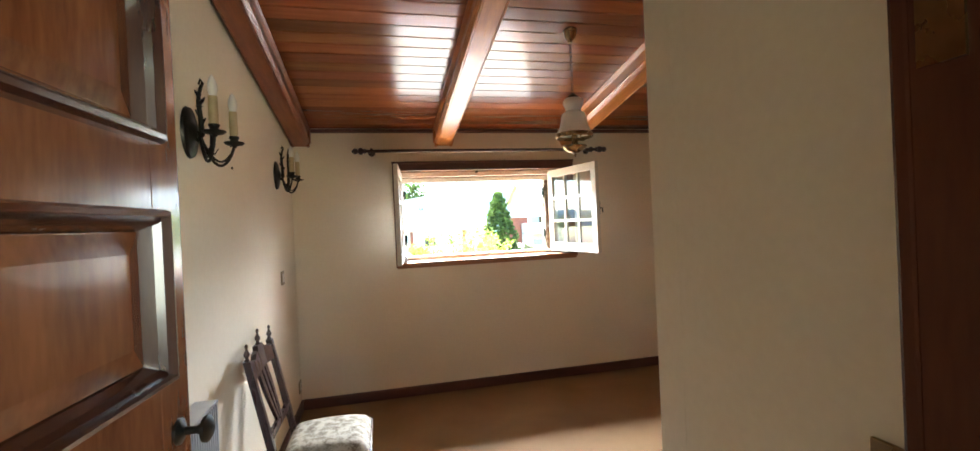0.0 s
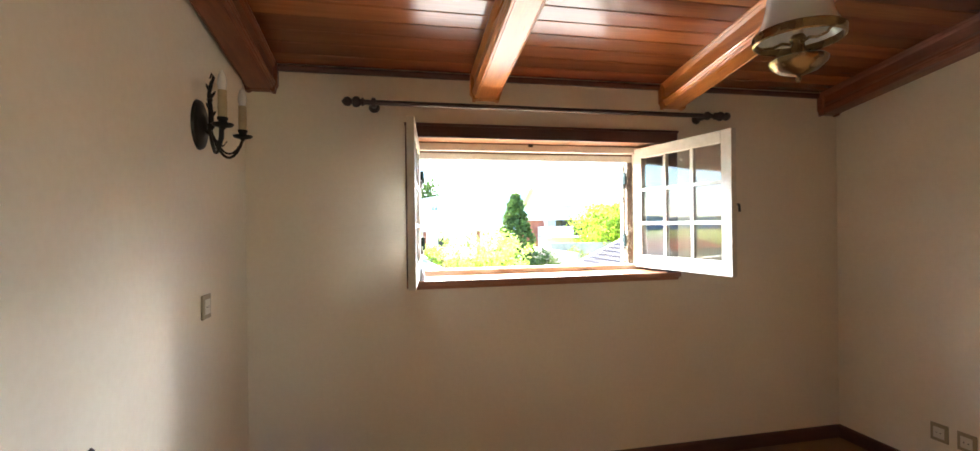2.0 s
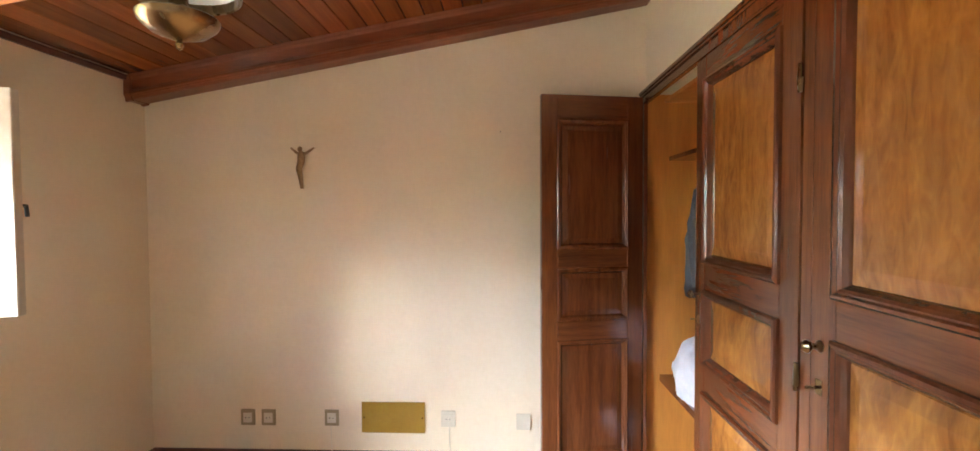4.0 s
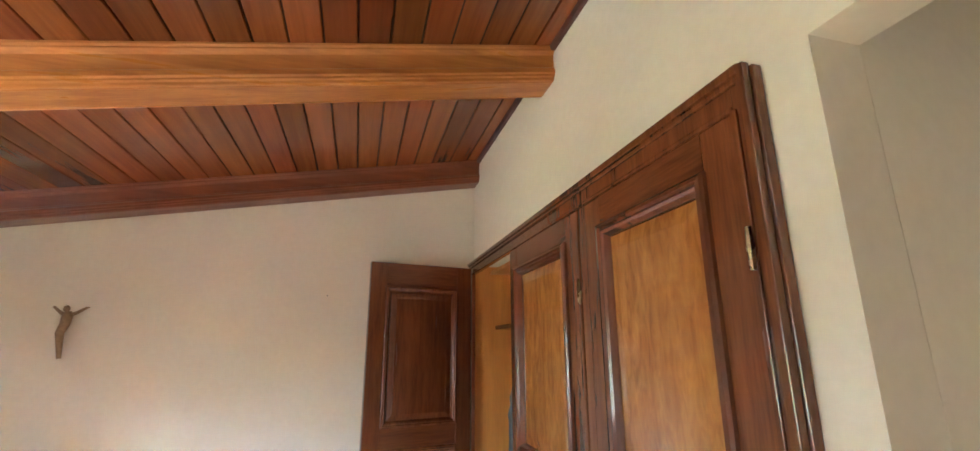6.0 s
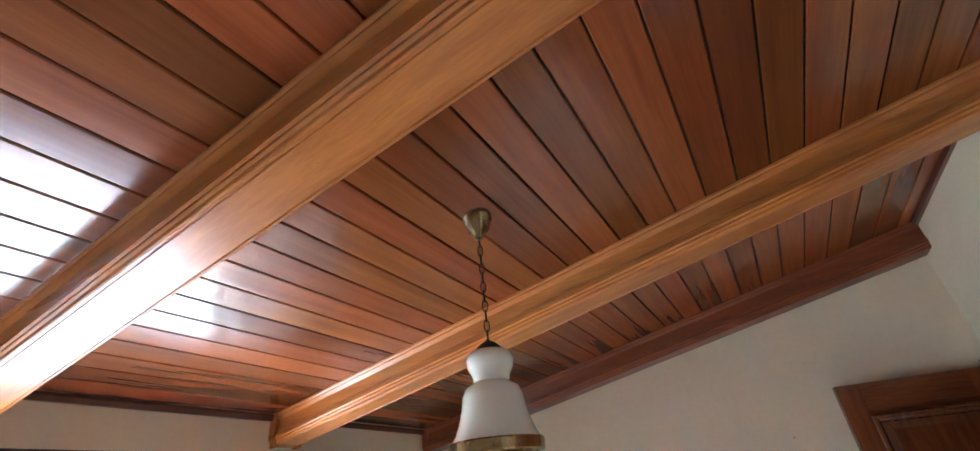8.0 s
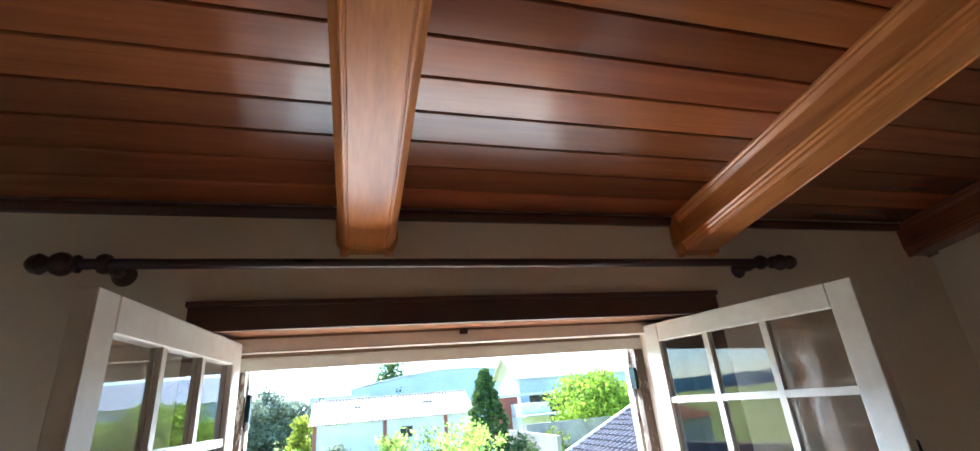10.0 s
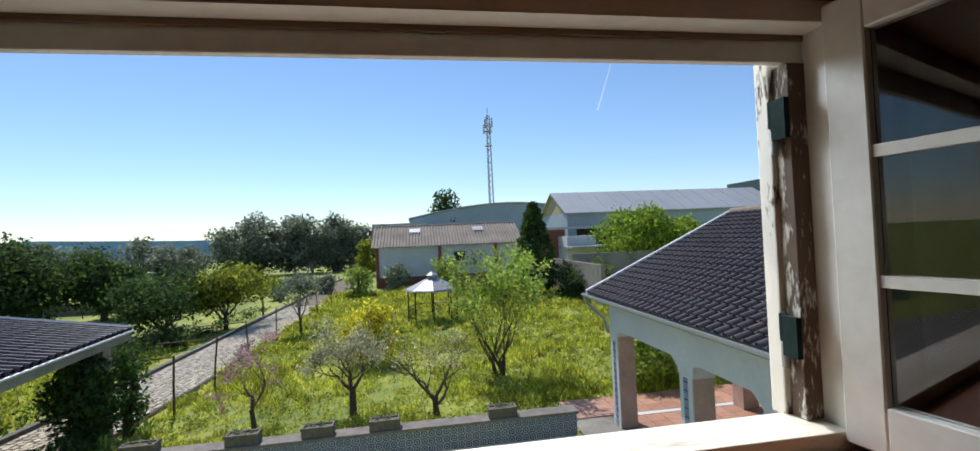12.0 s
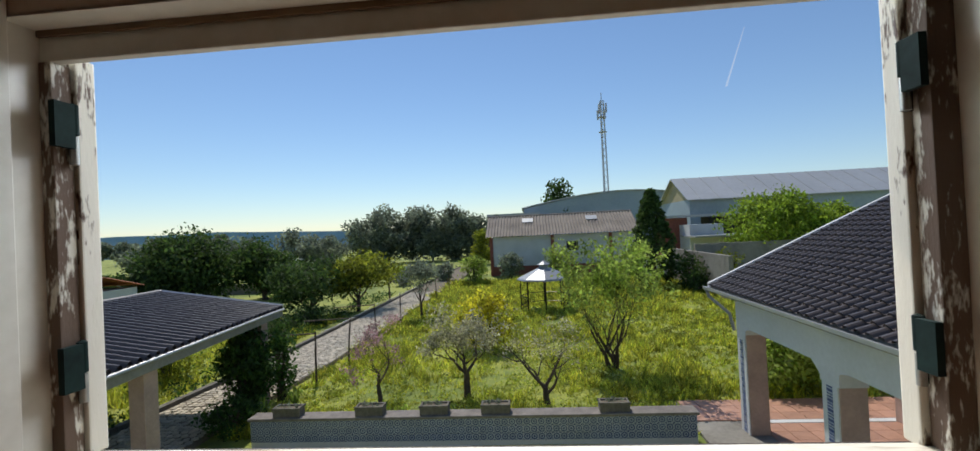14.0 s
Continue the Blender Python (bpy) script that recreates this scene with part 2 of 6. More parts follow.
M_SOCKET = mat("beige_plastic", (0.34, 0.28, 0.17), (0.27, 0.22, 0.13), 0.45, scale=8, bump=0.02)
M_SOCKET_IN = mat("pale_plastic", (0.66, 0.62, 0.52), (0.60, 0.56, 0.46), 0.4, scale=8, bump=0.02)
M_PLATE = mat("ochre_metal_plate", (0.42, 0.27, 0.05), (0.36, 0.22, 0.04), 0.4, 0.3, scale=4, bump=0.03)
M_CHAIR = mat("dark_chair_wood", (0.040, 0.017, 0.014), (0.022, 0.010, 0.010), 0.28, scale=4, fine=24, stretch=(8, 8, 1), coat=0.5)
M_FABRIC = mat("floral_upholstery", (0.55, 0.50, 0.40), (0.22, 0.18, 0.13), 0.85, scale=26, fine=120, bump=0.2, depth=0.003, contrast=(0.45, 0.60))
M_CANDLE = mat("aged_candle_sleeve", (0.50, 0.40, 0.23), (0.40, 0.30, 0.16), 0.5, scale=10, bump=0.05)
M_BULB = mat("frosted_bulb", (0.80, 0.78, 0.72), (0.74, 0.72, 0.66), 0.15, scale=5, bump=0.0)
M_HEATER = mat("grey_metal_grille", (0.45, 0.46, 0.47), (0.38, 0.39, 0.41), 0.35, 0.6, scale=10, bump=0.03)
M_GREYCLOTH = mat("grey_wool_cloth", (0.13, 0.15, 0.18), (0.09, 0.10, 0.125), 0.9, scale=14, fine=160, bump=0.3)
M_BAG = mat("white_plastic_bag", (0.72, 0.74, 0.78), (0.60, 0.62, 0.68), 0.35, scale=9, fine=40, bump=0.3, depth=0.01)
M_PEEL = mat("peeling_shutter_paint", (0.62, 0.57, 0.47), (0.085, 0.045, 0.026), 0.7, scale=7, fine=45, stretch=(3, 3, 0.8), bump=0.5, depth=0.004, contrast=(0.55, 0.60))
M_WEATHER = mat("weathered_peeling_wood", (0.10, 0.060, 0.036), (0.56, 0.52, 0.43), 0.8, scale=12, fine=60, stretch=(3, 3, 0.9), bump=0.6, depth=0.004, contrast=(0.51, 0.59))
M_BROWN_LINE = mat("frame_line_brown", (0.22, 0.14, 0.07), (0.12, 0.07, 0.04), 0.7, scale=4, fine=30, stretch=(0.5, 4, 4))
M_RAIL = mat("worn_sill_paint", (0.52, 0.47, 0.38), (0.24, 0.17, 0.11), 0.6, scale=5, fine=40, stretch=(0.5, 4, 4), bump=0.4, depth=0.003, contrast=(0.50, 0.66))
M_GALV_PIN = mat("worn_bare_iron", (0.42, 0.41, 0.37), (0.24, 0.24, 0.21), 0.4, 0.6, scale=20, fine=80, bump=0.1)
M_HINGE = mat("green_painted_iron", (0.009, 0.024, 0.020), (0.005, 0.011, 0.010), 0.85, 0.0, scale=20, fine=80, bump=0.15)
M_HINGE.node_tree.nodes["Principled BSDF"].inputs["Specular IOR Level"].default_value = 0.15

# ---- the room: structure ----
XL, XR, YB, YD = 0.03, 4.0, -3.2, -4.12        # side walls, back wall, door wall
PX = 1.545                                     # face of the partition beside the passage
CZ, CS = 2.483, -0.175                         # ceiling height at the window wall, rise per metre of y
OUT = 0.32                                     # outer face of the window wall
WX0, WX1, WZ0, WZ1 = 0.955, 2.615, 1.245, 2.118


def cz(y):
    return CZ + CS * y


def wall(name, bm, label, material=None):
    return tagged(part(name, bm, material or M_PLASTER), label, "wall", kind="structure")


floor = tagged(part("floor", boxes((-0.3, 4.3, -6.6, OUT, -0.2, 0.0)), M_FLOOR), "plain brown carpeted bedroom floor", "floor", kind="structure")
wall("wall_window", boxes((-0.3, WX0, 0, OUT, 0.0, 2.75), (WX1, 4.3, 0, OUT, 0.0, 2.75), (WX0, WX1, 0, OUT, 0.0, WZ0 - 0.03), (WX0, WX1, 0, OUT, WZ1 + 0.02, 2.75)),
     "cream plastered wall with a wide window opening")
wall("wall_left", boxes((XL - 0.3, XL, -6.6, 0.0, 0.0, 3.6)), "cream plastered side wall with two wall lights")
wall("wall_right", boxes((XR, XR + 0.3, YB - 0.8, 0.0, 0.0, 3.6)), "cream plastered wall with crucifix and sockets")
wall("wall_back", boxes((1.66, XR, YB - 0.10, YB, 2.352, 3.6), (PX, 1.66, YB - 0.115, YB, 0.0, 3.6), (XL, PX, YB - 0.115, YB, 2.355, 3.6)), "cream plastered back wall above wardrobe and passage")
wall("wall_partition", boxes((PX, PX + 0.09, YD, YB - 0.116, 0.0, 3.0)), "plain plastered passage wall beside the wardrobe")
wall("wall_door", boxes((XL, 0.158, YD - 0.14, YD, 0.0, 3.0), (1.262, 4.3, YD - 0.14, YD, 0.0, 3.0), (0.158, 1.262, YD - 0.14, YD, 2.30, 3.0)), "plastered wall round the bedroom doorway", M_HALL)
# unseen end wall; its opening is added to let light into the hall
wall("wall_hall_end", boxes((-0.3, 4.3, -6.9, -6.6, 0.0, 0.9), (-0.3, 1.5, -6.9, -6.6, 0.9, 2.1), (2.6, 4.3, -6.9, -6.6, 0.9, 2.1), (-0.3, 4.3, -6.9, -6.6, 2.1, 3.0)), "assumed end wall of the hall, unseen, with an added window opening", M_HALL)
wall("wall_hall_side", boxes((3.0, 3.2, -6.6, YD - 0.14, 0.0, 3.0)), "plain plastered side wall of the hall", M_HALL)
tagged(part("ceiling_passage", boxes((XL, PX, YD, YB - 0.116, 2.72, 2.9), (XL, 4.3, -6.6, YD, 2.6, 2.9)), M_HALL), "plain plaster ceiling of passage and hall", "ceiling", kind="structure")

# ceiling boards, one mesh: each board bevelled, dark gaps between
bm = bmesh.new()
pitch, gap = 0.1143, 0.0048
y = -0.0285
while y - pitch > YB - 0.05:
    y0, y1 = y - pitch + gap, y
    o = [(y1, cz(y1) + 0.02), (y1, cz(y1) + 0.003), (y1 - 0.003, cz(y1 - 0.003)), (y0 + 0.003, cz(y0 + 0.003)), (y0, cz(y0) + 0.003), (y0, cz(y0) + 0.02)]
    for xa, xb in ((XL, 0.12), (0.12, 1.392), (1.392, 2.665), (2.665, 3.92), (3.92, XR)):
        vs = [[bm.verts.new((x, a, b)) for a, b in o] for x in (xa, xb)]
        n = len(o)
        for q in range(n - 1):
            bm.faces.new((vs[0][q], vs[0][q + 1], vs[1][q + 1], vs[1][q]))
    y -= pitch
ceiling = tagged(part("ceiling", bm, M_PLANK), "sloping ceiling of varnished reddish-brown wooden boards", "ceiling", kind="structure")
bm = bmesh.new()
prism(bm, [(0.0, cz(0) + 0.022), (0.0, cz(0) + 0.12), (YB, cz(YB) + 0.12), (YB, cz(YB) + 0.022)], XL, XR, "x")
tagged(part("ceiling_backing", bm, M_DARK), "dark backing above the ceiling boards", "ceiling", kind="structure")


def beam_thing(x0, x1, material, label):
    """A boxed beam with a stepped moulding, down the slope of the ceiling, with a collar at the window end."""
    ob = thing("ceiling_beam", label, "beam", group="ceiling beams")
    c, h = (x0 + x1) / 2, (x1 - x0) / 2
    k = h / 0.0925
    half = [(0.0925, 0.0), (0.0925, -0.008), (0.086, -0.014), (0.086, -0.020), (0.077, -0.031), (0.074, -0.036), (0.074, -0.091), (0.079, -0.095), (0.079, -0.102), (0.087, -0.107),
            (0.088, -0.121), (0.081, -0.126), (0.081, -0.133), (0.074, -0.138), (0.072, -0.147), (0.067, -0.150), (0.063, -0.150), (0.061, -0.146), (0.058, -0.146), (0.056, -0.150)]
    half = [(a * k, b) for a, b in half]
    out = [(c + a, b + CZ) for a, b in half] + [(c - a, b + CZ) for a, b in reversed(half)]
    bm = bmesh.new()
    prism(bm, out, YB + 0.001, -0.042, "y", CS)
    part("beam_body", bm, material, ob)
    bm = bmesh.new()
    cheek = [(0.097, 0.0), (0.097, -0.118), (0.086, -0.134), (0.082, -0.160), (0.062, -0.160), (0.054, -0.152)]
    cheek = [(a * k, b) for a, b in cheek]
    prism(bm, [(c + a, b + CZ) for a, b in cheek] + [(c - a, b + CZ) for a, b in reversed(cheek)], -0.042, -0.001, "y", CS)
    part("end_collar", bm, material, ob, bevel=0.004)
    return ob


beam_thing(XL + 0.002, 0.205, M_BEAM_DARK, "varnished edge beam, darker brown, along the wall with sconces")
beam_thing(1.300, 1.485, M_BEAM, "varnished orange-brown moulded ceiling beam over the window")
beam_thing(2.572, 2.757, M_BEAM, "varnished orange-brown moulded ceiling beam beside the pendant lamp")
beam_thing(3.835, XR - 0.002, M_BEAM_DARK, "varnished edge beam, darker brown, along the crucifix wall")
bm = bmesh.new()
for xa, xb in ((0.205, 1.300), (1.485, 2.572), (2.757, 3.835)):
    prism(bm, [(-0.001, CZ - 0.03), (-0.02, CZ - 0.03), (-0.026, CZ - 0.012), (-0.026, CZ + 0.001), (-0.001, CZ + 0.004)], xa, xb, "x")
    prism(bm, [(YB + 0.001, cz(YB) - 0.025), (YB + 0.018, cz(YB) - 0.025), (YB + 0.024, cz(YB) - 0.006), (YB + 0.001, cz(YB))], xa, xb, "x")
tagged(part("trim_ceiling", bm, M_BASE), "dark wooden trim where ceiling boards meet walls", "trim", kind="structure")

bm = bmesh.new()
bo = [(0, 0), (-0.016, 0), (-0.016, 0.075), (-0.010, 0.088), (0, 0.09)]
prism(bm, [(a - 0.001, b + 0.001) for a, b in bo], XL + 0.017, XR - 0.017, "x")
prism(bm, [(XR + a - 0.001, b + 0.001) for a, b in bo], -2.56, -0.001, "y")
prism(bm, [(XL - a + 0.001, b + 0.001) for a, b in bo], YB, -0.001, "y")
tagged(part("baseboard", bm, M_BASE), "dark reddish wooden baseboard", "baseboard", kind="structure")

# ---- the window ----
window = thing("window_1", "open two-leaf casement window with white frames in dark wooden casing", "window", kind="structure")
bm = bmesh.new()
box(bm, 0.905, 2.695, -0.022, -0.001, WZ1 - 0.020, WZ1 + 0.062)
box(bm, 0.900, 2.700, -0.030, -0.001, WZ1 + 0.050, WZ1 + 0.066)
box(bm, 0.905, WX0 + 0.004, -0.020, -0.001, WZ0 - 0.045, WZ1 - 0.020)
box(bm, WX1 - 0.004, 2.695, -0.020, -0.001, WZ0 - 0.045, WZ1 - 0.020)
part("casing", bm, M_CASING, window, "dark stained casing", bevel=0.003)
part("reveal_head", boxes((WX0, WX1, 0.0, 0.232, WZ1, WZ1 + 0.019)), M_SOFFIT, window, "varnished brown reveal board")
part("reveal_side", boxes((WX0 - 0.016, WX0, 0.0, 0.232, WZ0, WZ1)), M_SOFFIT, window)
part("reveal_side", boxes((WX1, WX1 + 0.016, 0.0, 0.232, WZ0, WZ1)), M_SOFFIT, window)
bm = bmesh.new()
box(bm, 0.905, 2.698, -0.045, -0.001, WZ0 - 0.032, WZ0)
box(bm, WX0, WX1, -0.001, 0.232, WZ0 - 0.03, WZ0)
box(bm, 0.915, 2.690, -0.026, -0.001, WZ0 - 0.052, WZ0 - 0.032)
part("window_sill", bm, M_SOFFIT, window, "varnished wooden inner sill", bevel=0.004)
bm = bmesh.new()
box(bm, WX0, WX1, 0.236, 0.300, WZ1 - 0.050, WZ1 + 0.018)
box(bm, WX0, WX1, 0.300, OUT, WZ1 - 0.106, WZ1 + 0.018)
box(bm, WX0, 0.985, 0.236, OUT, WZ0 - 0.028, WZ1 - 0.050)
box(bm, 2.535, WX1, 0.236, OUT, WZ0 - 0.028, WZ1 - 0.050)
part("bottom_rail", boxes((0.985, 2.535, 0.2365, OUT + 0.03, WZ0 - 0.028, WZ0 + 0.035)), M_RAIL, window, "worn painted bottom rail", bevel=0.004)
part("window_frame", bm, M_WHITE, window, "white painted fixed frame", bevel=0.003)
for x0, x1 in ((0.985, 1.010), (2.494, 2.535)):
    part("rebate", boxes((x0, x1, 0.296, OUT + 0.014, WZ0 + 0.036, WZ1 - 0.107)), M_WEATHER, window, "bare weathered rebate", bevel=0.002)
# thin brown strips along the head of the frame
part("paint_line", boxes((0.986, 2.534, 0.2935, 0.2995, WZ1 - 0.062, WZ1 - 0.0505)), M_BROWN_LINE, window, "thin brown line along the frame head")
part("paint_line", boxes((WX0 + 0.001, WX1 - 0.001, 0.2325, 0.2355, WZ1 - 0.008, WZ1 + 0.001)), M_BROWN_LINE, window)
part("outer_sill", boxes((0.93, 2.65, OUT + 0.031, OUT + 0.10, WZ0 - 0.06, WZ0 - 0.005)), M_RAIL, window, "painted outer sill")
bm = bmesh.new()
box(bm, 1.735, 1.765, 0.222, 0.236, WZ1 - 0.022, WZ1 - 0.002)
part("catch", bm, M_IRON, window, "small dark iron catch")


def casement(parent, m, w, h, flip):
    """One leaf: frame, glazing bars and nine panes; hinge along the local z axis, leaf along local x."""
    leaf = part("casement", bmesh.new(), M_WHITE, parent, "white painted casement leaf with nine panes")
    bm = bmesh.new()
    t, f = 0.038, 0.072
    box(bm, 0, f, -t / 2, t / 2, 0, h), box(bm, w - f, w, -t / 2, t / 2, 0, h)
    box(bm, f, w - f, -t / 2, t / 2, 0, f + 0.014), box(bm, f, w - f, -t / 2, t / 2, h - f, h)
    bmesh.ops.bevel(bm, geom=[e for e in bm.edges], offset=0.003, segments=1, affect="EDGES")
    bm.to_mesh(leaf.data)
    bm.free()
    leaf.matrix_local = m
    gx0, gx1, gz0, gz1, bar = f, w - f, f + 0.014, h - f, 0.022
    cw, ch = (gx1 - gx0 - 2 * bar) / 3, (gz1 - gz0 - 2 * bar) / 3
    bm = bmesh.new()
    for i in (1, 2):
        x = gx0 + i * cw + (i - 1) * bar
        box(bm, x, x + bar, -0.014, 0.014, gz0, gz1)
        z = gz0 + i * ch + (i - 1) * bar
        for j in range(3):
            xx = gx0 + j * (cw + bar)
            box(bm, xx, xx + cw, -0.013, 0.013, z, z + bar)
    part("glazing_bars", bm, M_WHITE, leaf)
    bm = bmesh.new()
    box(bm, 0, cw - 0.002, -0.002, 0.002, 0, ch - 0.002)
    pane = part("pane", bm, M_GLASS, leaf)
    first = True
    for i in range(3):
        for j in range(3):
            p = pane if first else new("pane", pane.data)
            first = False
            p.parent = leaf
            p.location = (gx0 + i * (cw + bar) + 0.001, 0, gz0 + j * (ch + bar) + 0.001)
            p.visible_shadow = False
    if not flip:
        return leaf
    bm = bmesh.new()
    s = 1
    box(bm, w - 0.03, w - 0.012, s * t / 2, s * (t / 2 + 0.012), h * 0.42, h * 0.56)
    tube(bm, [(w - 0.02, s * (t / 2 + 0.010), h * 0.49), (w - 0.02, s * (t / 2 + 0.04), h * 0.49), (w - 0.02, s * (t / 2 + 0.045), h * 0.44)], 0.007)
    part("latch", bm, M_IRON, leaf, "dark iron latch handle")
    return leaf


LEAF_W, LEAF_H, LEAF_Z = 0.805, 0.832, 1.264
casement(window, pose(2.535, 0.236, LEAF_Z, 0, 0, -79.0), LEAF_W, LEAF_H, True)
casement(window, pose(0.985, 0.236, LEAF_Z, 0, 0, -95.0), LEAF_W, LEAF_H, False)

# outer shutters folded back on the facade
def shutter(x_edge, s):
    ob = thing("window_shutter", "weathered wooden shutter with peeling paint folded back outside the window", "shutter", pose(x_edge, OUT + 0.036, WZ0 + 0.03), group="outer shutters")
    h = WZ1 - WZ0 - 0.115
    part("stile", boxes((min(0, s * 0.075), max(0, s * 0.075), -0.02, 0.02, 0, h)), M_PEEL, ob, "peeling stile", bevel=0.004)
    part("stile", boxes((min(s * 0.66, s * 0.735), max(s * 0.66, s * 0.735), -0.02, 0.02, 0, h)), M_PEEL, ob, bevel=0.004)
    a, b = sorted((s * 0.075, s * 0.66))
    for z0, z1 in ((0, 0.09), (h / 2 - 0.04, h / 2 + 0.04), (h - 0.09, h)):
        part("rail", boxes((a, b, -0.018, 0.018, z0, z1)), M_PEEL, ob)
    z = 0.10
    first = None
    while z < h - 0.11:
        if abs(z + 0.015 - h / 2) > 0.055:
            if first is None:
                first = part("slat", box(bmesh.new(), a, b, -0.004, 0.004, 0, 0.036), M_PEEL, ob)
                sl = first
            else:
                sl = new("slat", first.data)
                sl.parent = ob
            sl.matrix_local = pose(0, 0.008, z, 25, 0, 0)
        z += 0.032
    for z in (0.165, h - 0.150):
        hinge = part("hinge", boxes((min(0, s * 0.044), max(0, s * 0.044), -0.026, -0.020, z - 0.058, z + 0.030)), M_HINGE, ob, "green painted iron hinge", bevel=0.001)
        x0, x1 = sorted((-s * 0.004, -s * 0.016))
        part("frame_plate", boxes((x0, x1, -0.078, -0.040, z - 0.030, z + 0.052)), M_HINGE, hinge)
        bm = bmesh.new()
        lathe(bm, [(0.0, z - 0.004), (0.0085, z - 0.002), (0.0085, z + 0.054), (0.0, z + 0.058)], (-s * 0.004, -0.032, 0), 10)
        part("knuckle", bm, M_HINGE, hinge, "worn hinge knuckle", smooth=True)
        bm = bmesh.new()
        lathe(bm, [(0.0, z - 0.060), (0.0075, z - 0.058), (0.0075, z - 0.006), (0.0, z - 0.005)], (-s * 0.004, -0.032, 0), 10)
        part("pin", bm, M_GALV_PIN, hinge, "pale worn hinge pin", smooth=True)
    return ob


shutter(2.482, 1)
shutter(1.018, -1)

# curtain rod
rod = thing("curtain_rod", "dark turned wooden curtain rod with carved finials above window", "curtain rod")
RY, RZ = -0.118, 2.268
rx = Matrix.Rotation(radians(90), 4, "Y")
bm = bmesh.new()
lathe(bm, [(0.0145, 0.68), (0.0145, 2.90)], (0, RY, RZ), 14, rx)
part("pole", bm, M_ROD, rod, smooth=True)
for x, s in ((0.68, -1), (2.90, 1)):
    bm = bmesh.new()
    pr = [(0.016, 0.0), (0.024, 0.006), (0.024, 0.012), (0.016, 0.018), (0.028, 0.030), (0.032, 0.045), (0.026, 0.060), (0.014, 0.066), (0.018, 0.072), (0.028, 0.088), (0.024, 0.104), (0.012, 0.116), (0.002, 0.122)]
    lathe(bm, [(r, s * h) for r, h in pr], (x, RY, RZ), 14, rx)
    bmesh.ops.recalc_face_normals(bm, faces=bm.faces)
    part("finial", bm, M_ROD, rod, smooth=True)
    bm = bmesh.new()
    lathe(bm, [(0.024, -0.012), (0.028, 0), (0.024, 0.012)], (x - s * 0.05, RY, RZ), 14, rx)
    lathe(bm, [(0.012, 0.025), (0.018, 0.06), (0.014, 0.09), (0.030, 0.11), (0.032, 0.118)], (x - s * 0.05, RY, RZ), 14, Matrix.Rotation(radians(-90), 4, "X"))
    bmesh.ops.recalc_face_normals(bm, faces=bm.faces)
    part("bracket", bm, M_ROD, rod, smooth=True)


# ---- doorway and entry door ----
doorway = thing("door_frame", "dark brown wooden frame of the bedroom doorway", "door frame", kind="structure")
part("jamb", boxes((0.160, 0.196, YD - 0.15, YD + 0.012, 0, 2.298)), M_ENTRY_DARK, doorway)
part("jamb", boxes((1.224, 1.260, YD - 0.15, YD + 0.012, 0, 2.298)), M_ENTRY_DARK, doorway)
part("head", boxes((0.196, 1.224, YD - 0.15, YD + 0.012, 2.264, 2.298)), M_ENTRY_DARK, doorway)
part("casing", boxes((1.224, 1.330, YD + 0.0125, YD + 0.03, 0, 2.36)), M_ENTRY_DARK, doorway, bevel=0.004)
part("strike_plate", boxes((1.221, 1.224, YD - 0.03, YD + 0.005, 1.70, 1.76)), M_BRASS, doorway, "worn metal strike plate")


def panelled_leaf(name, parent, m, w, h, panels, stile, material, rail_material, panel_material, mould_material, t=0.038, label="", big=1.0, both=True, proud=1.0):
    """A panelled door leaf: hinge on the local z axis, leaf along x, faces at y = 0 and y = -t."""
    bm = bmesh.new()
    box(bm, 0, stile, -t, 0, 0, h), box(bm, w - stile, w, -t, 0, 0, h)
    leaf = part(name, bm, material, parent, label, bevel=0.003)
    leaf.matrix_local = m
    zs = [0] + [z for p in panels for z in p] + [h]
    for a, b in zip(zs[::2], zs[1::2]):
        part("rail", boxes((stile, w - stile, -t + 0.001, -0.001, a, b)), rail_material, leaf)
    for z0, z1 in panels:
        bm = bmesh.new()
        x0, x1 = stile, w - stile
        for sgn, base in ((1, 0), (-1, -t)) if both else ((1, 0),):
            pr = [(0.0, -0.016), (0.030 * big, -0.016), (0.030 * big, -0.012), (0.062 * big, -0.005)]
            loops = rect_frame(bm, x0, x1, z0, z1, [(d, base + sgn * yy) for d, yy in pr], closed=False)
            bm.faces.new(loops[-1])
        bmesh.ops.recalc_face_normals(bm, faces=bm.faces)
        part("panel", bm, panel_material, leaf, "figured veneer panel")
        bm = bmesh.new()
        for sgn, base in ((1, 0), (-1, -t)) if both else ((1, 0),):
            pr = [(-0.006, -0.002), (-0.006, 0.008), (-0.001, 0.013), (0.006, 0.014), (0.010, 0.008), (0.014, 0.009), (0.020, 0.004), (0.026, -0.006), (0.030, -0.016)]
            rect_frame(bm, x0, x1, z0, z1, [(d * big, base + sgn * yy * big * (proud if yy > 0 else 1)) for d, yy in pr], closed=False)
        bmesh.ops.recalc_face_normals(bm, faces=bm.faces)
        part("moulding", bm, mould_material, leaf)
    return leaf


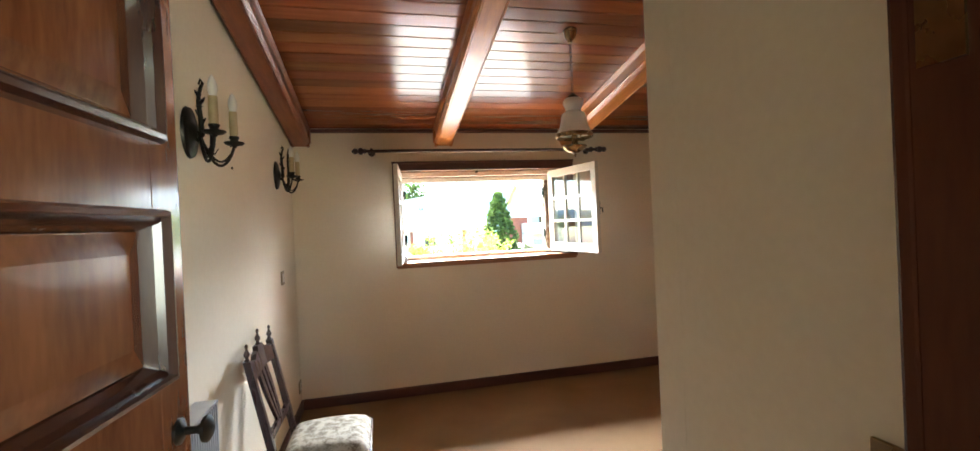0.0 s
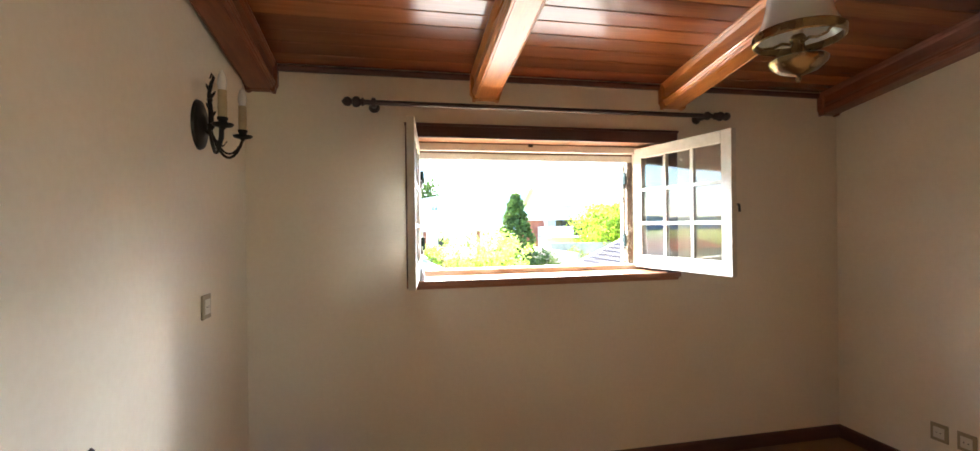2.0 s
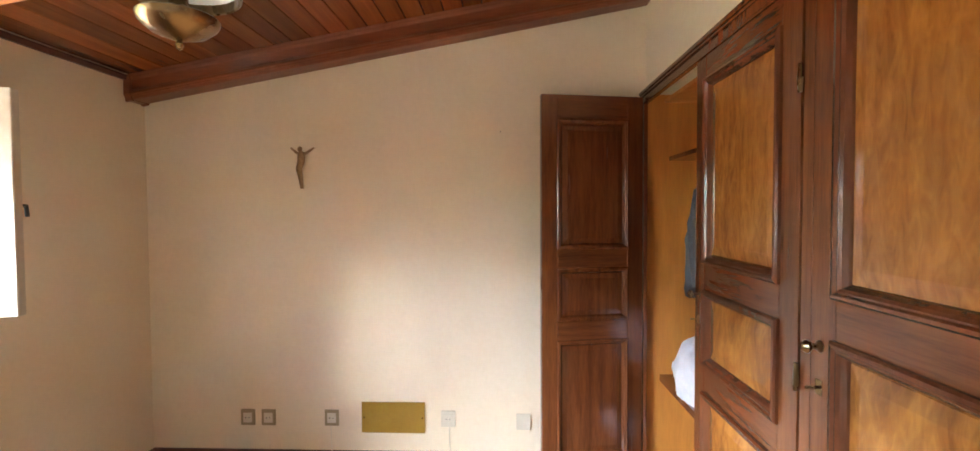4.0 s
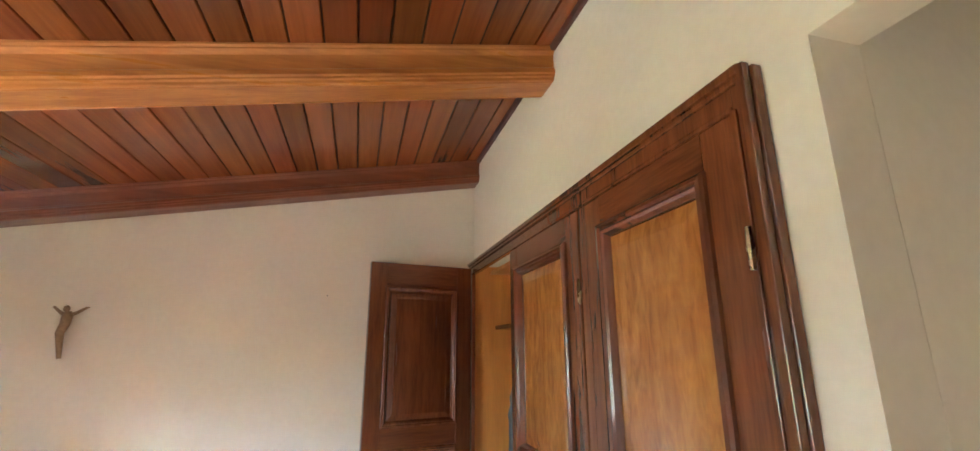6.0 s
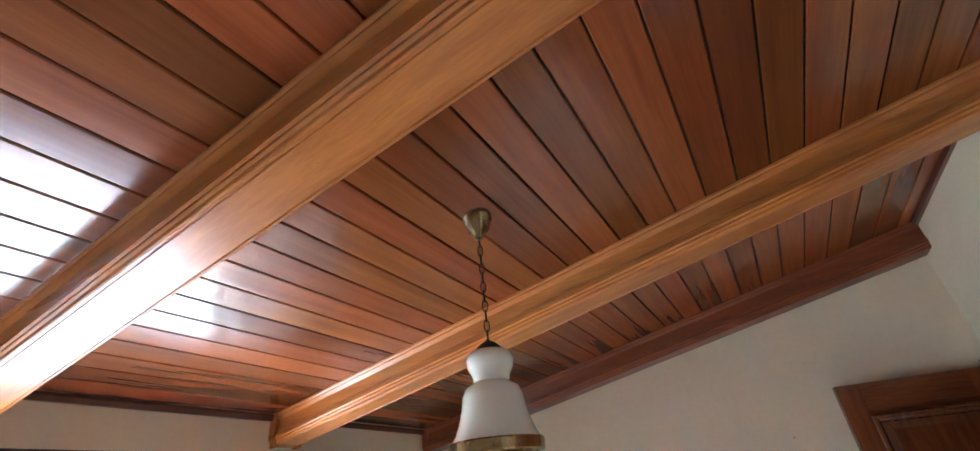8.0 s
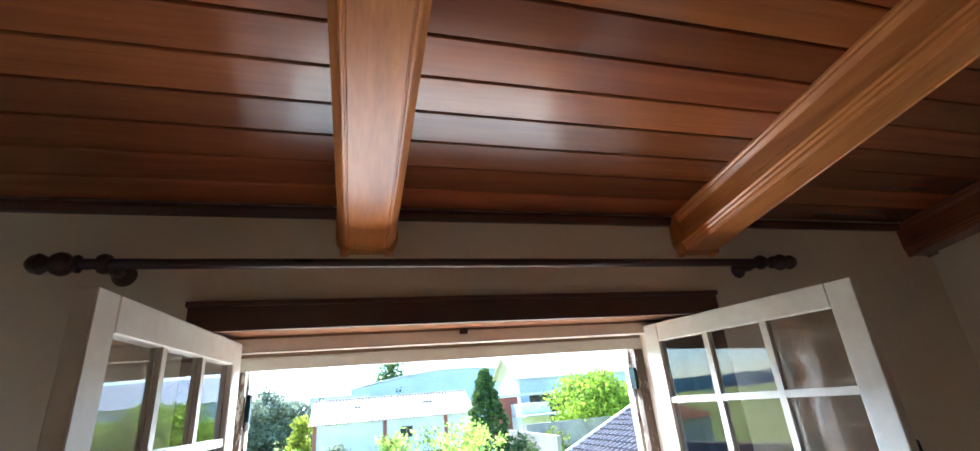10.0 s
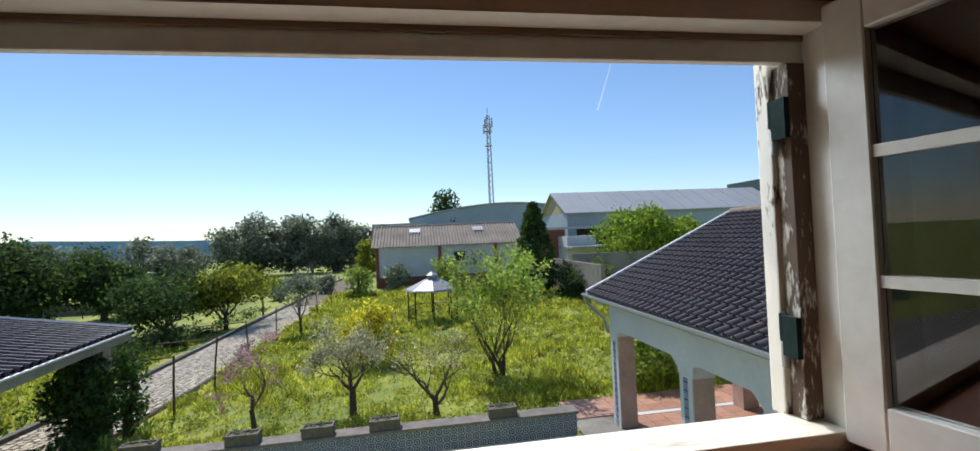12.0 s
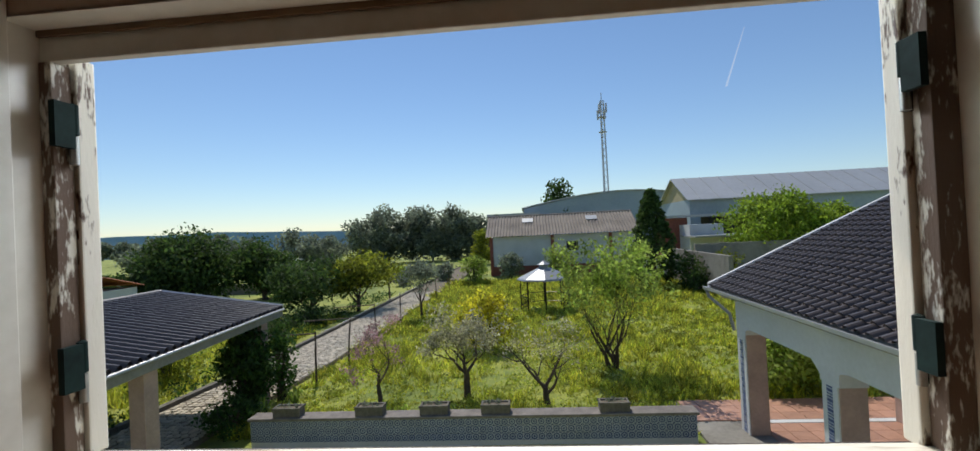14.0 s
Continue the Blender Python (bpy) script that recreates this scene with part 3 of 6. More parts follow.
entry = thing("door_1", "open brown panelled wooden bedroom door with knob", "door", pose(0.200, YD - 0.020, 0.012), kind="structure")
leaf = panelled_leaf("leaf", entry, pose(0, 0, 0, 0, 0, 86.6), 1.005, 2.245, [(0.14, 1.00), (1.265, 1.625), (1.785, 2.13)], 0.125, M_ENTRY, M_ENTRY, M_ENTRY, M_ENTRY_DARK, big=1.35, proud=2.1)
bm = bmesh.new()
ky = Matrix.Rotation(radians(90), 4, "X")
lathe(bm, [(0.030, 0.0), (0.030, 0.006), (0.020, 0.010), (0.010, 0.016), (0.009, 0.040), (0.014, 0.050), (0.030, 0.056), (0.031, 0.064), (0.022, 0.070), (0.001, 0.072)], (0.945, -0.038, 1.122), 18, ky)
bmesh.ops.recalc_face_normals(bm, faces=bm.faces)
part("door_knob", bm, M_IRON, leaf, "dark metal knob", smooth=True)

# ---- built-in wardrobe ----
wardrobe = thing("wardrobe", "built-in wardrobe with three panelled wooden doors, one open", "wardrobe")
wy = YB + 0.002
bm = bmesh.new()
fr = [(1.656, 1.700, wy, wy + 0.022, 0, 2.352), (1.700, 3.998, wy, wy + 0.022, 2.288, 2.352), (3.935, 3.998, wy, wy + 0.022, 0, 2.288), (2.352, 2.402, wy - 0.03, wy + 0.020, 0.06, 2.288), (1.70, 3.935, wy - 0.03, wy + 0.012, 0, 0.06)]
for f in fr:
    box(bm, *f)
box(bm, 1.648, 1.664, wy + 0.022, wy + 0.040, 0, 2.364), box(bm, 1.664, 3.998, wy + 0.022, wy + 0.040, 2.348, 2.364)
box(bm, 1.664, 1.676, wy + 0.022, wy + 0.032, 0, 2.348), box(bm, 1.676, 3.998, wy + 0.022, wy + 0.032, 2.336, 2.348)
box(bm, 1.642, 1.656, wy, wy + 0.022, 0, 2.358)
box(bm, 1.690, 1.700, wy + 0.022, wy + 0.028, 0, 2.288), box(bm, 1.700, 3.94, wy + 0.022, wy + 0.028, 2.288, 2.297)
part("front_frame", bm, M_DOORWOOD, wardrobe, bevel=0.003)
by = YB - 0.72
part("back_panel", boxes((1.66, 3.99, by, by + 0.012, 0.0, 2.35)), M_INSIDE, wardrobe)
part("side_panel", boxes((3.975, 3.995, by + 0.012, YB, 0, 2.35)), M_INSIDE, wardrobe)
part("side_panel", boxes((1.66, 1.68, by + 0.012, YB - 0.11, 0, 2.35)), M_INSIDE, wardrobe)
part("divider", boxes((2.365, 2.390, by + 0.012, YB - 0.12, 0.06, 2.28)), M_INSIDE, wardrobe)
part("top_panel", boxes((1.68, 3.975, by + 0.012, YB - 0.11, 2.30, 2.32)), M_INSIDE, wardrobe)
part("shelf", boxes((2.39, 3.975, by + 0.012, YB - 0.14, 1.945, 1.970)), M_DOORWOOD, wardrobe, "dark upper shelf")
part("shelf", boxes((2.39, 3.975, by + 0.012, YB - 0.09, 0.575, 0.615)), M_DOORWOOD, wardrobe, "dark lower shelf")
bm = bmesh.new()
tube(bm, [(2.39, YB - 0.36, 1.86), (3.975, YB - 0.36, 1.86)], 0.012)
part("hanging_rail", bm, M_BRASS, wardrobe, "metal clothes rail")


def wardrobe_door(m, w, label, knob_back=False):
    d = panelled_leaf("door", wardrobe, m, w, 2.222, [(0.08, 0.80), (0.925, 1.238), (1.358, 2.125)], 0.098, M_DOORWOOD, M_RAILWOOD, M_BURL, M_MOULD, label=label, big=1.25)
    bm = bmesh.new()
    lathe(bm, [(0.016, 0.0), (0.016, 0.004), (0.007, 0.008), (0.007, 0.022), (0.017, 0.030), (0.018, 0.038), (0.010, 0.046), (0.001, 0.048)], (w - 0.04, 0, 1.215), 14, Matrix.Rotation(radians(-90), 4, "X"))
    part("knob", bm, M_BRASS, d, "small brass knob", smooth=True)
    bm = bmesh.new()
    box(bm, w - 0.052, w - 0.028, 0.0, 0.003, 1.085, 1.125)
    tube(bm, [(w - 0.04, 0.002, 1.105), (w - 0.04, 0.035, 1.105)], 0.004)
    part("key_plate", bm, M_BRASS, d, "brass key plate with key")
    for z in (0.25, 1.1, 1.95):
        bm = bmesh.new()
        lathe(bm, [(0.006, z - 0.04), (0.008, z), (0.006, z + 0.04)], (-0.004, 0.006, 0), 8)
        part("hinge", bm, M_BRASS, d, "slim brass hinge")
    return d


wardrobe_door(pose(1.702, wy + 0.024, 0.062), 0.646, "closed door with figured panels")
wardrobe_door(pose(2.404, wy + 0.024, 0.062), 0.735, "closed middle door with figured panels")
# shade on the open door is put into its panels as plain dark wood
d1 = panelled_leaf("door", wardrobe, pose(3.932, wy + 0.030, 0.055, 0, 0, 101.0), 0.635, 2.272, [(0.08, 0.80), (0.925, 1.238), (1.358, 2.125)], 0.098, M_DOORWOOD, M_RAILWOOD, M_DOORWOOD, M_DOORWOOD, label="wide open door, its shade kept as dark panel wood")
bm = bmesh.new()
box(bm, 0.632, 0.638, -0.026, -0.012, 1.12, 1.20)
part("lock_plate", bm, M_BRASS, d1, "brass lock plate")

# things kept in the wardrobe
def hung_cloth(m):
    bm = bmesh.new()
    rng = random.Random(5)
    rows, cols = 14, 18
    grid = []
    for j in range(rows + 1):
        v = j / rows
        half = 0.10 + 0.12 * min(1, v * 3.0)
        row = []
        for i in range(cols):
            a = 2 * math.pi * i / cols
            f = 1 + 0.14 * math.sin(5 * a + 2.0 * v) + 0.06 * rng.random()
            row.append(bm.verts.new((half * math.cos(a) * f, 0.055 * math.sin(a) * f, -0.05 - 0.62 * v + 0.02 * math.sin(3 * a))))
        grid.append(row)
    for a, b in zip(grid, grid[1:]):
        for i in range(cols):
            bm.faces.new((a[i], a[(i + 1) % cols], b[(i + 1) % cols], b[i]))
    bm.faces.new(grid[0])
    bm.faces.new(grid[-1])
    bmesh.ops.recalc_face_normals(bm, faces=bm.faces)
    ob = thing("hanging_coat", "dark grey woollen coat hanging from the wardrobe rail", "coat", m)
    part("body", bm, M_GREYCLOTH, ob, smooth=True)
    bm = bmesh.new()
    tube(bm, [(0.17, 0.03, -0.10), (0.22, 0.10, -0.28), (0.235, 0.13, -0.48), (0.23, 0.14, -0.60)], [0.05, 0.062, 0.056, 0.05], 10)
    part("sleeve", bm, M_GREYCLOTH, ob, smooth=True)
    bm = bmesh.new()
    tube(bm, [(0, 0, -0.05), (0, 0, -0.01), (0.012, 0, 0.012), (0, 0, 0.018), (-0.012, 0, 0.010)], 0.003, 6)
    part("hanger_hook", bm, M_BRASS, ob, "metal hanger hook")
    return ob


hung_cloth(pose(3.64, YB - 0.36, 1.845, 0, 0, 96))


def crumpled(name, label, category, m, sx, sy, sz, material, seed):
    bm = bmesh.new()
    bmesh.ops.create_icosphere(bm, subdivisions=4, radius=1.0)
    for v in bm.verts:
        n = v.co.normalized()
        k = 1 + 0.22 * noise.noise(n * 2.0 + Vector((seed, 0, 0))) + 0.14 * abs(noise.noise(n * 5.5 + Vector((0, seed, 0)))) - 0.07 * abs(noise.noise(n * 11))
        v.co = Vector((n.x * sx * k, n.y * sy * k, max(-0.55, n.z) * sz * k + 0.55 * sz))
    ob = part(name, bm, material, smooth=True)
    ob.matrix_world = m
    return tagged(ob, label, category)


crumpled("plastic_bag", "crumpled white plastic bag on the wardrobe shelf", "bag", pose(3.58, YB - 0.20, 0.618), 0.22, 0.14, 0.20, M_BAG, 3.1)
crumpled("folded_linen", "white folded linen on the wardrobe floor", "linen", pose(3.55, YB - 0.14, 0.062), 0.20, 0.14, 0.09, M_BAG, 7.7)
crumpled("white_rag", "white rag lying in the corner of the window sill", "rag", pose(0.985, -0.012, WZ0 + 0.001), 0.026, 0.03, 0.055, M_BAG, 9.2)

# ---- pendant lamp ----
LX, LY = 1.993, -1.668
lamp = thing("pendant_lamp", "pendant lamp with white opal glass shade and aged brass fittings", "lamp", pose(LX, LY, 0))
bm = bmesh.new()
zt = cz(LY)
lathe(bm, [(0.045, zt + 0.006), (0.046, zt - 0.012), (0.040, zt - 0.020), (0.034, zt - 0.050), (0.020, zt - 0.062), (0.014, zt - 0.080), (0.002, zt - 0.084)][::-1], n=24)
part("ceiling_rose", bm, M_BRASS, lamp, "aged brass ceiling cup", smooth=True)
z = zt - 0.080
link = None
i = 0
ztop = 2.372
n_links = 11
step = (z - ztop) / n_links
for i in range(n_links):
    if link is None:
        bm = bmesh.new()
        pts = [(0.0075 * math.cos(a), 0, (step * 0.62) * math.sin(a)) for a in [2 * math.pi * k / 12 for k in range(13)]]
        tube(bm, pts, 0.0017, 6)
        link = part("chain_link", bm, M_IRON, lamp, "dark chain link")
        ob = link
    else:
        ob = new("chain_link", link.data)
        ob.parent = lamp
    ob.matrix_local = pose(0, 0, z - (i + 0.5) * step, 0, 0, 90 * (i % 2) + 20)
bm = bmesh.new()
lathe(bm, [(0.004, 2.378), (0.010, 2.372), (0.022, 2.366), (0.036, 2.352), (0.038, 2.344)][::-1], n=20)
part("top_cap", bm, M_IRON, lamp, "dark metal cap", smooth=True)
def drop(profile, low=0.0):
    """The lamp's heights, hung from its cap."""
    return [(r, 2.343 - (2.346 - z) * 0.93 - low) for r, z in profile]


outer = drop([(0.050, 2.346), (0.060, 2.336), (0.064, 2.318), (0.060, 2.300), (0.050, 2.280), (0.047, 2.262), (0.054, 2.255), (0.071, 2.244), (0.079, 2.222), (0.083, 2.190), (0.091, 2.155), (0.102, 2.126), (0.111, 2.112), (0.114, 2.104)])
bm = bmesh.new()
lathe(bm, [(r - 0.004, h - 0.002) for r, h in outer][::-1] + outer, n=36)
bm.faces.ensure_lookup_table()
for f in [f for f in bm.faces if len(f.verts) > 4]:
    bm.faces.remove(f)
bmesh.ops.recalc_face_normals(bm, faces=bm.faces)
part("glass_shade", bm, M_OPAL, lamp, "white opal glass shade", smooth=True)
bm = bmesh.new()
ring = drop([(0.115, 2.110), (0.118, 2.106), (0.117, 2.082), (0.113, 2.078), (0.109, 2.080), (0.110, 2.107)])
lathe(bm, ring + ring[:1], n=36)
for f in [f for f in bm.faces if len(f.verts) > 4]:
    bm.faces.remove(f)
bmesh.ops.recalc_face_normals(bm, faces=bm.faces)
part("rim_ring", bm, M_BRASS, lamp, "brass shade ring", smooth=True)
for k in range(3):
    a = 2 * math.pi * k / 3 + 0.5
    bm = bmesh.new()
    pts = drop([(0.111, 2.084), (0.095, 2.070), (0.065, 2.070), (0.040, 2.080), (0.018, 2.075)])
    tube(bm, [(r * math.cos(a), r * math.sin(a), h) for r, h in pts], 0.0042, 6)
    part("arm", bm, M_BRASS, lamp, "curved brass arm", smooth=True)
bm = bmesh.new()
lathe(bm, drop([(0.001, 1.976), (0.006, 1.980), (0.008, 1.990), (0.005, 1.996), (0.022, 2.002), (0.052, 2.014), (0.072, 2.034), (0.076, 2.046), (0.072, 2.050), (0.040, 2.056), (0.020, 2.066), (0.016, 2.100), (0.022, 2.112), (0.016, 2.125), (0.001, 2.126)], 0.022), n=28)
part("oil_font", bm, M_BRASS, lamp, "polished brass lamp bowl", smooth=True)
bm = bmesh.new()
lathe(bm, drop([(0.012, 2.126), (0.014, 2.150), (0.026, 2.175), (0.030, 2.195), (0.024, 2.218), (0.001, 2.228)], 0.022), n=18)
part("bulb", bm, M_BULB, lamp, "unlit frosted bulb", smooth=True)


# ---- wall lights ----
def sconce(y, z):
    ob = thing("wall_sconce", "dark bronze wall light with two candle sleeves and frosted bulbs", "wall light", pose(XL, y, z), group="wall lights")
    bm = bmesh.new()
    prof = [(0.001, 0.036), (0.022, 0.032), (0.040, 0.020), (0.060, 0.020), (0.078, 0.012), (0.082, 0.0005)]
    lathe(bm, prof[::-1], n=28, m=Matrix.Rotation(radians(90), 4, "Y"))
    for v in bm.verts:
        v.co.z *= 1.3
    part("back_plate", bm, M_IRON, ob, "oval bronze back plate", smooth=True)
    bm = bmesh.new()
    tube(bm, [(0.015, 0, -0.01), (0.035, 0, -0.03), (0.05, 0, -0.01), (0.048, 0, 0.06), (0.042, 0, 0.13), (0.05, 0.004, 0.18), (0.058, 0.010, 0.205), (0.050, 0.012, 0.222), (0.044, 0.008, 0.200)], [0.011, 0.012, 0.012, 0.010, 0.008, 0.007, 0.006, 0.005, 0.004], 8)
    lathe(bm, [(0.006, 0.10), (0.013, 0.107), (0.006, 0.115)], (0.045, 0, 0), 10)
    for q, z in enumerate((0.05, 0.085, 0.135, 0.165)):
        tube(bm, [(0.046, 0, z - 0.02), (0.046 + 0.012 * (-1) ** q, 0.006, z), (0.046 + 0.018 * (-1) ** q, 0.010, z + 0.012)], [0.008, 0.006, 0.002], 6)
    part("stem", bm, M_IRON, ob, "leafy bronze stem", smooth=True)
    bm = bmesh.new()
    tube(bm, [(0.075, 0, -0.105), (0.088, 0, -0.05), (0.090, 0, 0.03), (0.086, 0, 0.10), (0.092, -0.004, 0.16), (0.100, -0.010, 0.195), (0.108, -0.008, 0.180)], [0.008, 0.011, 0.009, 0.007, 0.008, 0.006, 0.003], 8)
    tube(bm, [(0.088, 0, 0.09), (0.104, 0.012, 0.115), (0.106, 0.020, 0.10)], [0.006, 0.004, 0.002], 6)
    part("front_stem", bm, M_IRON, ob, "leafy bronze stem", smooth=True)
    for s in (-1, 1):
        e = Vector((0.135, s * 0.128, -0.035))
        bm = bmesh.new()
        for off, r in ((0.0, 0.0062), (0.018, 0.0045)):
            pts = []
            for k in range(11):
                a = k / 10
                ang = math.pi * a
                x = 0.04 + (e.x - 0.04) * a
                yy = e.y * a
                zz = 0.005 + (e.z - 0.005) * a - (0.112 - off) * math.sin(ang) ** 0.8
                pts.append((x, yy, zz))
            tube(bm, pts, r, 7)
        tube(bm, [(0.06, s * 0.02, -0.06), (0.085, s * 0.03, -0.085), (0.095, s * 0.045, -0.06)], [0.005, 0.004, 0.002], 6)
        part("arm", bm, M_IRON, ob, "curled bronze arm", smooth=True)
        bm = bmesh.new()
        lathe(bm, [(0.006, -0.008), (0.012, 0.0), (0.034, 0.006), (0.042, 0.014), (0.040, 0.017), (0.018, 0.014), (0.016, 0.028), (0.020, 0.034), (0.020, 0.042), (0.001, 0.043)], e, 18)
        part("drip_cup", bm, M_IRON, ob, "bronze drip cup", smooth=True)
        bm = bmesh.new()
        lathe(bm, [(0.0165, 0.043), (0.0175, 0.08), (0.0165, 0.12), (0.0165, 0.150), (0.010, 0.152)], e, 16)
        part("candle_sleeve", bm, M_CANDLE, ob, "yellowed candle sleeve", smooth=True)
        bm = bmesh.new()
        lathe(bm, [(0.010, 0.150), (0.014, 0.158), (0.0185, 0.176), (0.0165, 0.200), (0.009, 0.222), (0.001, 0.234)], e, 16)
        part("bulb", bm, M_BULB, ob, "unlit frosted candle bulb", smooth=True)
    return ob


sconce(-2.292, 2.005)
sconce(-0.640, 2.010)

# ---- chair ----
chair = thing("dining_chair", "dark carved wooden chair with floral upholstered seat against the wall", "chair", pose(0.0, -1.795, 0))
HW = 0.226


def chair_post(s):
    bm = bmesh.new()
    zs = [(0.0, 0.235), (0.45, 0.245), (0.72, 0.19), (0.985, 0.135)]
    sec = []
    for z, x in zs:
        w = 0.017
        sec.append([bm.verts.new((x + a * w, s * HW + b * w, z)) for a, b in ((-1, -1), (1, -1), (1, 1), (-1, 1))])
    for a, b in zip(sec, sec[1:]):
        for k in range(4):
            bm.faces.new((a[k], a[(k + 1) % 4], b[(k + 1) % 4], b[k]))
    bm.faces.new(sec[0][::-1]), bm.faces.new(sec[-1])
    part("back_post", bm, M_CHAIR, chair, bevel=0.003)


def chair_finial(x, y, z):
    bm = bmesh.new()
    lathe(bm, [(0.010, 0), (0.013, 0.006), (0.007, 0.014), (0.013, 0.026), (0.014, 0.036), (0.006, 0.052), (0.005, 0.062), (0.008, 0.068), (0.007, 0.076), (0.001, 0.082)], (x, y, z), 12)
    part("finial", bm, M_CHAIR, chair, "turned finial", smooth=True)


for s in (-1, 1):
    chair_post(s)
    chair_finial(0.135, s * HW, 0.984)
    bm = bmesh.new()
    lathe(bm, [(0.013, 0.0), (0.020, 0.05), (0.014, 0.10), (0.022, 0.20), (0.020, 0.34), (0.024, 0.36), (0.024, 0.40)], (0.64, s * 0.21, 0), 14)
    part("front_leg", bm, M_CHAIR, chair, "turned front leg", smooth=True)
bm = bmesh.new()
top = [(-HW + 0.017, 0.885), (-HW + 0.017, 0.965), (-0.13, 0.965), (-0.10, 0.985), (-0.06, 0.992), (-0.045, 1.012), (0.045, 1.012), (0.06, 0.992), (0.10, 0.985), (0.13, 0.965), (HW - 0.017, 0.965), (HW - 0.017, 0.885), (0.10, 0.895), (0, 0.905), (-0.10, 0.895)]
prism(bm, top, 0.125, 0.150, "x")
for v in bm.verts:
    v.co.x += (0.965 - v.co.z) * 0.205
part("crest_rail", bm, M_CHAIR, chair, "shaped crest rail")
chair_finial(0.130, 0, 1.011)
bm = bmesh.new()
prism(bm, [(-HW + 0.015, 0.585), (-HW + 0.015, 0.625), (HW - 0.015, 0.625), (HW - 0.015, 0.585)], 0.204, 0.226, "x")
part("lower_rail", bm, M_CHAIR, chair)
for k, (yb, yt, wd) in enumerate(((-0.030, -0.060, 0.016), (0.0, 0.0, 0.014), (0.030, 0.060, 0.016))):
    bm = bmesh.new()
    sec = []
    for j in range(9):
        t = j / 8
        z = 0.622 + t * 0.280
        yc = yb + (yt - yb) * (t ** 1.6) + (0.018 * math.sin(math.pi * t) * (k - 1))
        w = wd * (0.75 + 0.7 * t)
        x = 0.214 - 0.075 * t
        sec.append([bm.verts.new((x + a * 0.008, yc + b * w, z)) for a, b in ((-1, -1), (1, -1), (1, 1), (-1, 1))])
    for a, b in zip(sec, sec[1:]):
        for q in range(4):
            bm.faces.new((a[q], a[(q + 1) % 4], b[(q + 1) % 4], b[q]))
    bm.faces.new(sec[0][::-1]), bm.faces.new(sec[-1])
    part("splat", bm, M_CHAIR, chair, "carved splat strip")
part("seat_rail", boxes((0.262, 0.655, -0.225, -0.203, 0.40, 0.465), (0.262, 0.655, 0.203, 0.225, 0.40, 0.465), (0.655, 0.677, -0.225, 0.225, 0.40, 0.465), (0.240, 0.262, -0.188, 0.188, 0.40, 0.465)), M_CHAIR, chair, bevel=0.003)
bm = bmesh.new()
N = 16
grid = []
for i in range(N + 1):
    row = []
    for j in range(N + 1):
        u, v = i / N * 2 - 1, j / N * 2 - 1
        h = 0.075 * (1 - u ** 6) ** 0.5 * (1 - v ** 6) ** 0.5 * (0.75 + 0.25 * (1 - (u * u + v * v) / 2))
        row.append(bm.verts.new((0.458 + u * 0.212, v * 0.222, 0.462 + h)))
    grid.append(row)
for i in range(N):
    for j in range(N):
        bm.faces.new((grid[i][j], grid[i + 1][j], grid[i + 1][j + 1], grid[i][j + 1]))
part("seat_cushion", bm, M_FABRIC, chair, "floral upholstered seat pad", smooth=True)
for s in (-1, 1):
    part("side_stretcher", boxes((0.25, 0.63, s * 0.205 - 0.009, s * 0.205 + 0.009, 0.16, 0.185)), M_CHAIR, chair)

# ---- slatted heater behind the door ----
heater = thing("panel_heater", "grey metal wall radiator with upright fins behind the door", "radiator", pose(XL + 0.001, -2.76, 0.30))
part("housing", boxes((0, 0.062, -0.39, 0.39, 0.0, 0.62)), M_HEATER, heater, bevel=0.006)
part("top_grille", boxes((0.0, 0.084, -0.395, 0.395, 0.622, 0.634)), M_HEATER, heater, "pale top grille", bevel=0.003)
slat = None
for i in range(36):
    if slat is None:
        slat = part("fin", box(bmesh.new(), 0.063, 0.082, -0.004, 0.004, 0.02, 0.618), M_HEATER, heater)
        sl = slat
    else:
        sl = new("fin", slat.data)
        sl.parent = heater
    sl.location = (0, -0.385 + i * 0.022, 0)

# ---- crucifix, sockets, plates and marks ----
cru = bmesh.new()
tube(cru, [(-0.030, 0, -0.255), (-0.034, 0.006, -0.20), (-0.040, 0.014, -0.13), (-0.036, 0.002, -0.085), (-0.034, 0, -0.045), (-0.032, 0, -0.020)], [0.010, 0.013, 0.019, 0.022, 0.024, 0.014], 10)
for s in (-1, 1):
    tube(cru, [(-0.032, 0, -0.040), (-0.026, s * 0.032, -0.028), (-0.018, s * 0.074, 0.004)], [0.011, 0.009, 0.006], 8)
lathe(cru, [(0.001, -0.026), (0.012, -0.018), (0.015, -0.006), (0.012, 0.006), (0.001, 0.012)], (-0.040, 0.006, 0.0), 10)
for s in (-1, 1):
    tube(cru, [(-0.0005, s * 0.074, 0.004), (-0.020, s * 0.074, 0.004)], 0.003, 6)
ob = part("crucifix", cru, mat("carved_pale_wood", (0.36, 0.24, 0.13), (0.20, 0.12, 0.06), 0.6, scale=20, fine=60, bump=0.2), smooth=True)
ob.matrix_world = pose(XR - 0.001, -1.040, 2.045)
tagged(ob, "small carved wooden crucifix figure hung on the wall", "crucifix")


